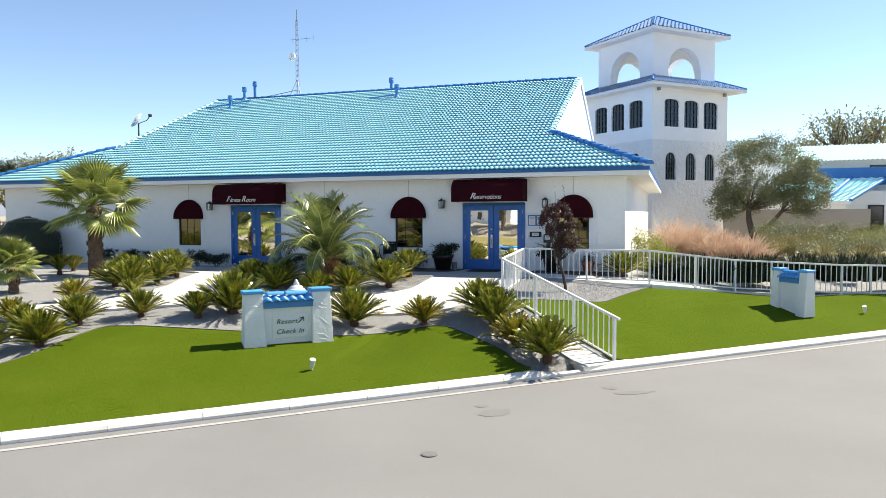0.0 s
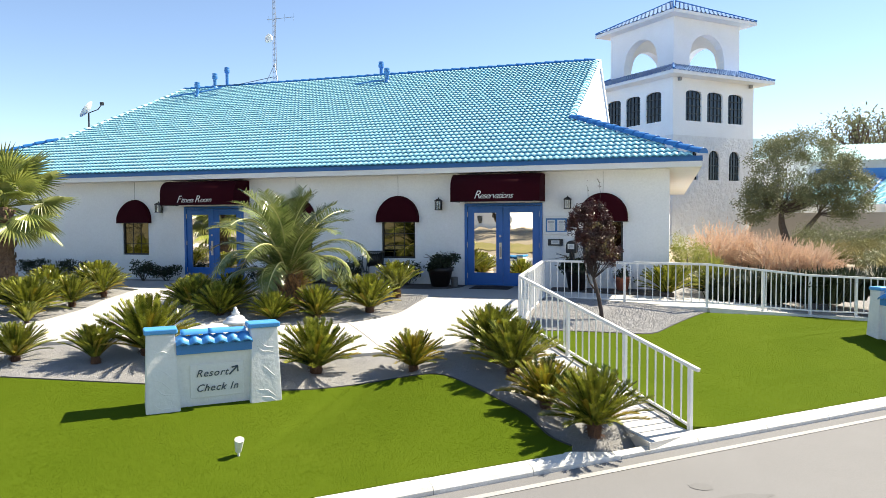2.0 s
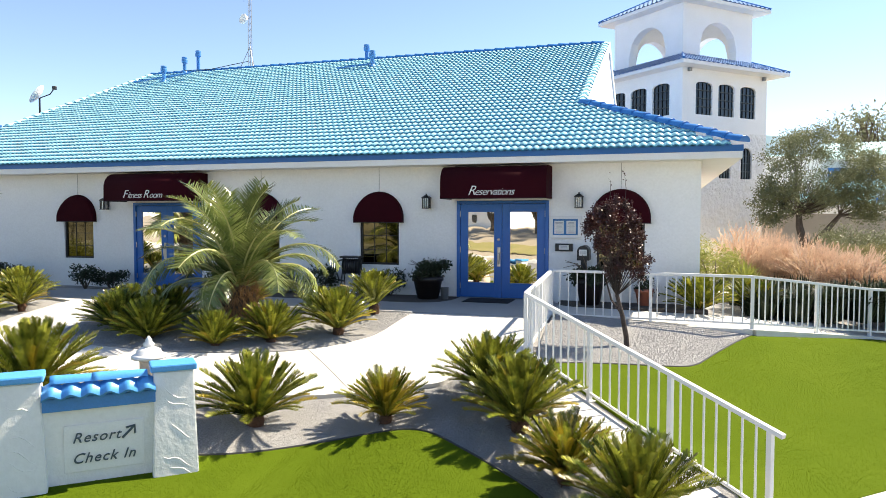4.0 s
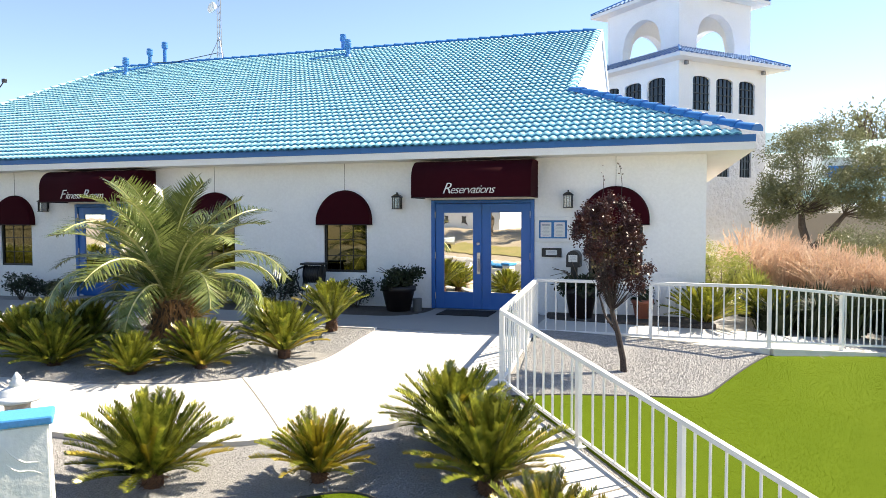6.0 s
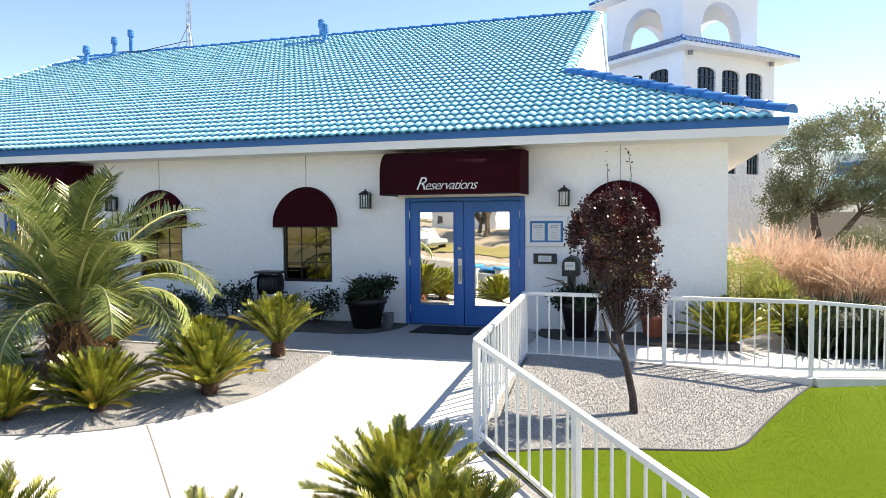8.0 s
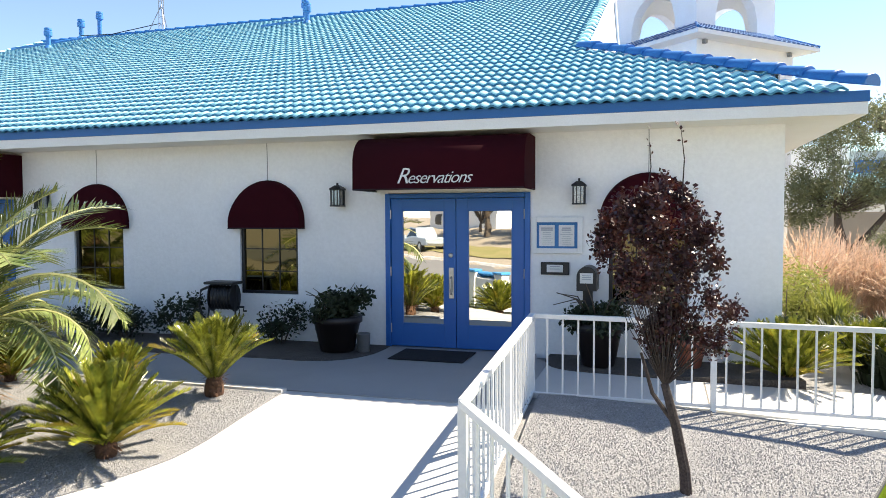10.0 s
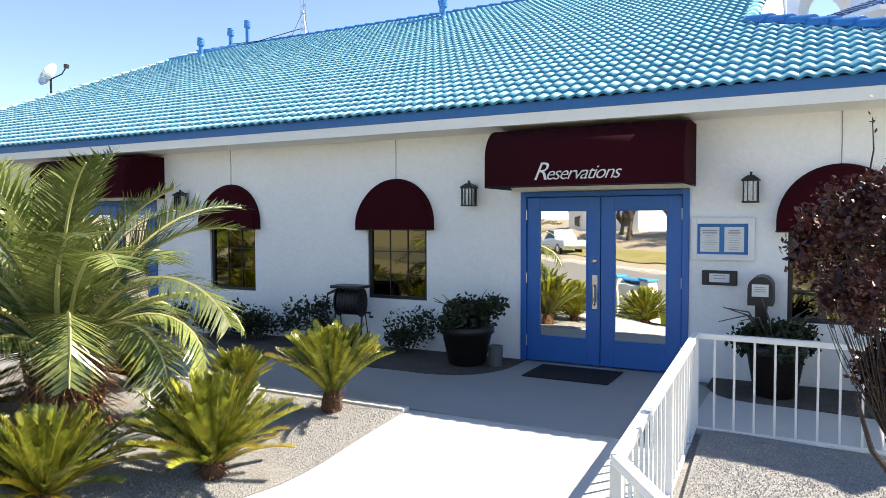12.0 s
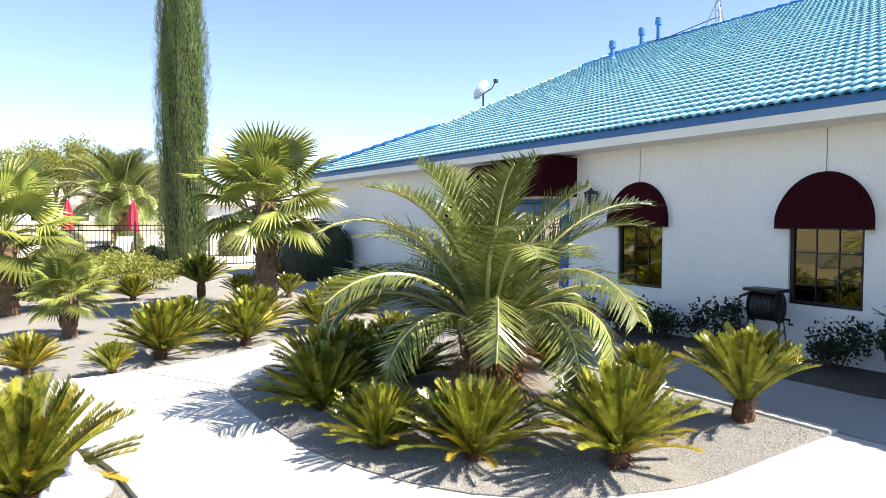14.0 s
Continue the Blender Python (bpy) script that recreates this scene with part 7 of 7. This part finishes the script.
def house(x, y, turn, w, d, h, ridge, label, windows=2, roof_mat=None, wall_mat=None):
    hs = thing("house", pose(x, y, 0, 0, 0, turn), label, "house")
    part("wall", boxed(-w / 2, w / 2, -d / 2, d / 2, -0.8, h), wall_mat or STUCCO, hs)
    b = bmesh.new()
    o = 0.5
    v = [b.verts.new(q) for q in ((-w / 2 - o, -d / 2 - o, h), (w / 2 + o, -d / 2 - o, h), (w / 2 + o, d / 2 + o, h), (-w / 2 - o, d / 2 + o, h), (-w / 2 + d * 0.3, 0, ridge), (w / 2 - d * 0.3, 0, ridge))]
    for f in ((0, 1, 5, 4), (1, 2, 5), (2, 3, 4, 5), (3, 0, 4), (3, 2, 1, 0)):
        b.faces.new([v[i] for i in f])
    part("roof", b, roof_mat or TAN_WALL, hs)
    for i in range(windows):
        c = -w / 2 + w * (i + 0.5) / windows
        win = part("window", boxed(c - 0.6, c + 0.6, -d / 2 - 0.05, -d / 2 - 0.01, 0.9, 2.1), WHITE, hs)
        part("pane", boxed(c - 0.5, c + 0.5, -d / 2 - 0.07, -d / 2 - 0.055, 1.0, 2.0), FAR_GLASS, win)


house(-96, 14, 80, 14, 9, 3.2, 5.0, "white house with a pale roof far beyond the pool", 3)
house(-90, 36, 70, 16, 9, 3.2, 5.2, "white house with a pale roof far beyond the pool", 3)


def street_lamp(x, y, h):
    s = thing("street_lamp", pose(x, y, 0), "tall dark street lamp with a short arm", "street lamp")
    b = bmesh.new()
    tube(b, [(0, 0, -0.2), (0, 0, h)], [0.10, 0.06], 8)
    part("pole", b, BLACK, s)
    b = bmesh.new()
    tube(b, [(0, 0, h - 0.1), (1.0, 0, h + 0.02)], 0.04, 6)
    box(b, 0.7, 1.3, -0.12, 0.12, h - 0.05, h + 0.08, 0.02)
    part("arm", b, BLACK, s)


street_lamp(-40.5, 44.0, 6.3)
street_lamp(-78, 26, 9.0)

# ---------------------------------------------------------------- the hall behind the tower
def hall():
    h = thing("hall", pose(20.5, 60.5, 0, 0, 0, -6), "white stucco hall with blue tiled roofs in two tiers", "building", kind="structure")
    part("wall", boxed(-15.0, 14, -2, 10, -0.8, 5.6), STUCCO, h)
    for c in (-5.2, -2.6, 0.0, 2.6, 5.2, 7.8):
        w = part("window", boxed(c - 0.75, c + 0.75, -2.06, -2.01, 4.55, 5.15), BLACK, h, "low dark clerestory window")
        part("pane", boxed(c - 0.68, c + 0.68, -2.075, -2.062, 4.6, 5.1), FAR_GLASS, w)
    def corrugated(name, x0, x1, y0, z0, y1, z1, mat, inset=0.0):
        b = bmesh.new()
        n = int((x1 - x0) / 0.3) * 3
        rows = 14
        grid = []
        for j in range(rows + 1):
            f = j / rows
            row = []
            for i in range(n + 1):
                x = x0 + inset * f + (x1 - x0 - inset * f) * i / n
                row.append(b.verts.new((x, y0 + (y1 - y0) * f, z0 + (z1 - z0) * f + 0.05 * math.sin(i * 2 * math.pi / 3) + (0.03 if j % 2 else 0))))
            grid.append(row)
        for p, q in zip(grid, grid[1:]):
            for i in range(n):
                b.faces.new((p[i], p[i + 1], q[i + 1], q[i]))
        part(name, b, mat, h, "blue glazed tile roof", smooth=True)

    corrugated("upper_roof", -15.5, 14.5, -2.6, 5.55, 4.0, 7.2, TILE, 2.0)
    # strip with its shade in the colour: a blue surface out of the sun
    part("shaded_blue_band", boxed(-8.0, 14, -2.05, -2.004, 3.7, 4.4), DEEP_BLUE, h, "deep blue strip coloured as a blue surface in shade")
    b = bmesh.new()
    tube(b, [(-9.1, -8.6, 2.72), (-6.9, -2.0, 4.4)], 0.14, 8)
    part("hip_cap", b, DEEP_BLUE, h)


hall()
# the annex in front of it: walls under a hipped tile roof
def annex():
    a = thing("annex", pose(0, 0, 0), "cream stucco annex with a hipped blue tile roof", "building", kind="structure")
    part("wall", boxed(6.6, 11.6, 52.9, 58.4, -0.8, 2.32), STUCCO, a)
    part("wall", boxed(11.603, 20.0, 56.4, 58.4, -0.8, 3.2), STUCCO, a)
    # the annex's strip, deep blue for the shade it lies in
    part("upper_wall", boxed(9.0, 20.0, 58.405, 58.44, 4.0, 4.95), DEEP_BLUE, a, "deep blue strip coloured as a blue surface in shade")
    wd = part("window", boxed(13.7, 14.7, 56.34, 56.39, 0.5, 2.2), BLACK, a, "dark window")
    part("pane", boxed(13.8, 14.6, 56.32, 56.335, 0.6, 2.1), FAR_GLASS, wd)
    lo, hi = [(6.4, 52.5, 2.42), (11.8, 52.5, 2.42)], [(6.4, 58.4, 4.15), (15.4, 58.4, 4.15)]
    b = bmesh.new()
    rows, n = 20, 60
    grid = []
    for j in range(rows + 1):
        f = j / rows
        p, q = Vector(lo[0]).lerp(Vector(hi[0]), f), Vector(lo[1]).lerp(Vector(hi[1]), f)
        for step in (0.0, 0.05):
            grid.append([b.verts.new(p.lerp(q, i / n) + Vector((0, 0, 0.03 * math.sin(i * math.pi * 0.5) + step))) for i in range(n + 1)])
    for p, q in zip(grid, grid[1:]):
        for i in range(n):
            b.faces.new((p[i], p[i + 1], q[i + 1], q[i]))
    part("roof", b, TILE, a, "blue glazed tile roof")
    part("fascia", boxed(6.4, 11.8, 52.46, 52.5, 2.25, 2.42), STUCCO, a)
    b = bmesh.new()
    tube(b, [(11.8, 52.5, 2.5), (13.6, 55.45, 3.36), (15.4, 58.4, 4.22)], 0.11, 8)
    part("hip_cap", b, DEEP_BLUE, a, "deep blue hip tiles")


annex()
b = bmesh.new()
b.faces.new([b.verts.new(q) for q in ((3.9, 55.0, 5.6), (8.0, 55.0, 5.6), (7.8, 57.0, 6.85), (3.9, 57.0, 7.15))])
bmesh.ops.solidify(b, geom=b.faces[:], thickness=0.12)
structure("link_roof", b, PALE_ROOF, "pale blue sloping roof between tower and hall", "roof")
structure("link_wall", boxed(4.0, 8.0, 55.3, 55.7, -0.8, 5.55), STUCCO, "white stucco wall joining tower and hall", "wall")
structure("garden_wall", boxed(3.6, 11.5, 46.2, 46.5, -0.8, 1.9), TAN_WALL, "low cream garden wall beside the tower", "wall")

# ---------------------------------------------------------------- mountains
def mountains():
    b = bmesh.new()
    n = 220
    rows = []
    for k, (dist, hh) in enumerate(((3000, 0.0), (3300, 0.6), (3600, 1.0))):
        row = []
        for i in range(n + 1):
            a = radians(60 + 160 * i / n)
            u = i / n
            ridge = 150 + 70 * noise.noise((u * 9, 0.3, 0)) + 60 * noise.noise((u * 23, 1.7, 0)) + 22 * noise.noise((u * 70, 2.9, 0)) + 12 * noise.noise((u * 160, 5.1, 0))
            fade = np.interp(math.degrees(a), (60, 96, 112, 142, 150, 158, 165, 190, 220), (0.15, 0.15, 0.8, 0.9, 0.85, 0.75, 0.42, 0.35, 0.3))
            row.append(b.verts.new((dist * math.cos(a), dist * math.sin(a), -5 + hh * 1.85 * fade * ridge * (1 + 0.25 * noise.noise((u * 60, k, 4))))))
        rows.append(row)
    for p, q in zip(rows, rows[1:]):
        for i in range(n):
            b.faces.new((p[i], q[i], q[i + 1], p[i + 1]))
    structure("backdrop", b, ROCK, "desert mountains on the horizon, blue-grey haze in their colour", "mountains", smooth=True)


mountains()

# ---------------------------------------------------------------- across the road, as the door glass shows it
bm = bmesh.new()
rows = [[bm.verts.new((*along(d, s), z)) for d, z in ((-9.3, -1.17), (-9.4, -0.93), (-9.55, -0.92), (-9.6, -1.0))] for s in range(-50, 41, 2)]
for a, b in zip(rows, rows[1:]):
    for i in range(3):
        bm.faces.new((a[i], b[i], b[i + 1], a[i + 1]))
bmesh.ops.recalc_face_normals(bm, faces=bm.faces)
structure("kerb_far", bm, KERB_PAINT, "pale kerb on the other side of the road", "kerb")
bm = bmesh.new()
rows = [[bm.verts.new((*along(d, s), far_side(d) + 0.06)) for d in (-11.2, -12.4, -13.6, -14.9)] for s in range(-70, 31, 2)]
for a, b in zip(rows, rows[1:]):
    for i in range(3):
        bm.faces.new((a[i], b[i], b[i + 1], a[i + 1]))
bmesh.ops.recalc_face_normals(bm, faces=bm.faces)
if sum(f.normal.z for f in bm.faces) < 0:
    bmesh.ops.reverse_faces(bm, faces=bm.faces)
structure("verge", bm, material("dry_verge_grass", (0.22, 0.21, 0.07), 0.9, other=(0.30, 0.25, 0.11), scale=0.6, amount=0.9, grain=60, grain_amount=0.3, bump=0.4), "dry grass verge across the road", "verge")
for s in (-49, -20, 8):
    hx, hy = along(-27, s)
    house(hx, hy, 223, 12, 8, 4.2, 5.8, "white house across the road", 3)
for i, (d, s) in enumerate(((-18, -29), (-19, -33), (-18, -37), (-20, -41), (-19, -25), (-18, -54), (-20, -12), (-19, 2), (-20, 14))):
    x, y = along(d, s)
    olive_tree(x, y, 0.3, 1.9 + 0.35 * (i % 3), 60 + i, "street_tree", "rounded green tree across the road", (SUNNY_LEAF, OLIVE, SHRUB)[i % 3], 40, 0.10)


def pickup(x, y, turn):
    p = thing("pickup_truck", pose(x, y, -0.80, 0, 0, turn), "pale silver-blue pickup truck parked at the far kerb", "truck")
    b = bmesh.new()
    box(b, -2.6, 2.6, -0.92, 0.92, 0.48, 1.02, 0.06)
    part("body", b, CAR_PAINT, p)
    b = bmesh.new()
    lo = [b.verts.new(q) for q in ((-0.5, -0.86, 1.0), (1.3, -0.86, 1.0), (1.3, 0.86, 1.0), (-0.5, 0.86, 1.0))]
    hi = [b.verts.new(q) for q in ((-0.35, -0.72, 1.68), (0.75, -0.72, 1.68), (0.75, 0.72, 1.68), (-0.35, 0.72, 1.68))]
    b.faces.new(hi)
    for i in range(4):
        b.faces.new((lo[i], lo[(i + 1) % 4], hi[(i + 1) % 4], hi[i]))
    part("cab", b, CAR_PAINT, p)
    for s in (-1, 1):
        b = bmesh.new()
        b.faces.new([b.verts.new(q) for q in ((-0.40, s * 0.862, 1.06), (1.15, s * 0.862, 1.06), (0.72, s * 0.745, 1.60), (-0.28, s * 0.745, 1.60))])
        part("side_window", b, FAR_GLASS, p)
        part("bed_side", boxed(-2.58, -0.55, s * 0.90 - 0.05, s * 0.90 + 0.05, 1.0, 1.18, bevel=0.02), CAR_PAINT, p)
        for wx in (-1.6, 1.65):
            b = lathe(bmesh.new(), ((0.2, -0.12), (0.37, -0.11), (0.38, 0.0), (0.37, 0.11), (0.2, 0.12)), 20)
            b.transform(pose(wx, s * 0.82, 0.38, 90, 0, 0))
            w = part("wheel", b, BLACK, p)
            b = lathe(bmesh.new(), ((0.21, -0.02), (0.21, 0.0), (0.08, 0.02)), 16)
            b.transform(pose(wx, s * 0.945, 0.38, -90 * s, 0, 0))
            part("rim", b, STEEL, w)
    part("bumper", boxed(2.58, 2.72, -0.9, 0.9, 0.45, 0.68, bevel=0.03), STEEL, p)
    part("bumper", boxed(-2.72, -2.58, -0.9, 0.9, 0.45, 0.68, bevel=0.03), STEEL, p)


CAR_PAINT = material("silver_blue_paint", (0.45, 0.52, 0.58), 0.25, metal=0.3, grain_amount=0.02, bump=0, amount=0.1)
px, py = along(-12.0, -37.0)
pickup(px, py, 43)

# ---------------------------------------------------------------- small stones and turf fibres
def inside_many(x, y, poly):
    c = np.zeros(len(x), bool)
    j = len(poly) - 1
    for i in range(len(poly)):
        (xi, yi), (xj, yj) = poly[i], poly[j]
        if yi != yj:
            c ^= ((yi > y) != (yj > y)) & (x < (xj - xi) * (y - yi) / (yj - yi) + xi)
        j = i
    return c


def scatter_stones(name, area, n, keep, h, seed, label):
    """Small five-sided stones lying over an area."""
    r = np.random.default_rng(seed)
    x, y = r.uniform(area[0], area[1], n), r.uniform(area[2], area[3], n)
    z, d = land_many(x, y)
    ok = keep(x, y, d)
    x, y, z = x[ok], y[ok], z[ok] + h
    n = len(x)
    s, a = r.uniform(0.005, 0.0105, n), r.uniform(0, 6.28, n)
    v = np.zeros((n, 6, 3))
    for k in range(5):
        q = s * r.uniform(0.75, 1.2, n)
        v[:, k] = np.stack((x + q * np.cos(a + k * 1.2566), y + q * np.sin(a + k * 1.2566), z - 0.004), 1)
    v[:, 5] = np.stack((x + s * r.uniform(-0.3, 0.3, n), y + s * r.uniform(-0.3, 0.3, n), z + s * r.uniform(0.5, 0.95, n)), 1)
    base = np.arange(n) * 6
    f = np.stack([np.stack((base + k, base + (k + 1) % 5, base + 5), 1) for k in range(5)], 1).reshape(-1, 3)
    me = bpy.data.meshes.new(name)
    me.from_pydata(v.reshape(-1, 3).tolist(), [], f.tolist())
    me.materials.append(STONE)
    tagged(new(name, me), label, "gravel", kind="stuff")


STONE = material("loose_gravel_stone", (0.34, 0.335, 0.335), 0.9, other=(0.22, 0.218, 0.216), scale=9, amount=0.9, grain=45, grain_amount=0.32, bump=0.2)
RAMP_EDGE = [(x + 0.05, y + 0.05) for x, y, z, w in RAMP] + [(x - 0.683 * w, y - 0.73 * w) for x, y, z, w in reversed(RAMP)]
tri = tri_edge + [(-3.08, 18.5)]
on_walk = lambda x, y: inside_many(x, y, walk_outline) & ~inside_many(x, y, island)
scatter_stones("gravel_stones", (-11.6, -5.4, 14.1, 17.95), 70000, lambda x, y, d: inside_many(x, y, island), 0.064, 1, "loose grey gravel on the island bed")
scatter_stones("gravel_stones", (-3.0, 0.1, 15.5, 18.6), 24000, lambda x, y, d: inside_many(x, y, tri), 0.047, 2, "loose grey gravel round the plum tree")
scatter_stones("gravel_stones", (-10.5, -0.6, 8.0, 15.0), 110000, lambda x, y, d: ~inside_many(x, y, lawn_left) & ~on_walk(x, y) & ~inside_many(x, y, lawn_right) & ~inside_many(x, y, RAMP_EDGE) & (d > 0.3), 0.002, 3, "loose grey gravel on the front bed")


def turf_fibres(name, poly, n, seed):
    r = np.random.default_rng(seed)
    xs, ys = [p[0] for p in poly], [p[1] for p in poly]
    x, y = r.uniform(max(min(xs), -11), min(max(xs), 6), n), r.uniform(max(min(ys), 4), max(ys), n)
    ok = inside_many(x, y, poly)
    x, y = x[ok], y[ok]
    n = len(x)
    z = land_many(x, y)[0] + 0.0345
    a, L, k = r.uniform(0, 6.28, n), r.uniform(0.005, 0.010, n), r.uniform(0.2, 1.0, n)
    dx, dy = np.cos(a), np.sin(a)
    v = np.stack((np.stack((x - dy * 0.003, y + dx * 0.003, z), 1), np.stack((x + dy * 0.003, y - dx * 0.003, z), 1), np.stack((x + dx * L * k, y + dy * L * k, z + L), 1)), 1)
    me = bpy.data.meshes.new(name)
    me.from_pydata(v.reshape(-1, 3).tolist(), [], np.arange(3 * n).reshape(-1, 3).tolist())
    me.materials.append(TURF_FIBRE)
    tagged(new(name, me), "short green turf blades on the lawn", "grass", kind="stuff")


TURF_FIBRE = material("turf_blade", (0.104, 0.150, 0.009), 0.9, other=(0.134, 0.172, 0.014), scale=2, amount=0.9, grain=90, grain_amount=0.25, bump=0, translucent=0.55, spec=0.02)
turf_fibres("turf_blades", lawn_left, 500000, 5)
turf_fibres("turf_blades", lawn_right, 340000, 6)
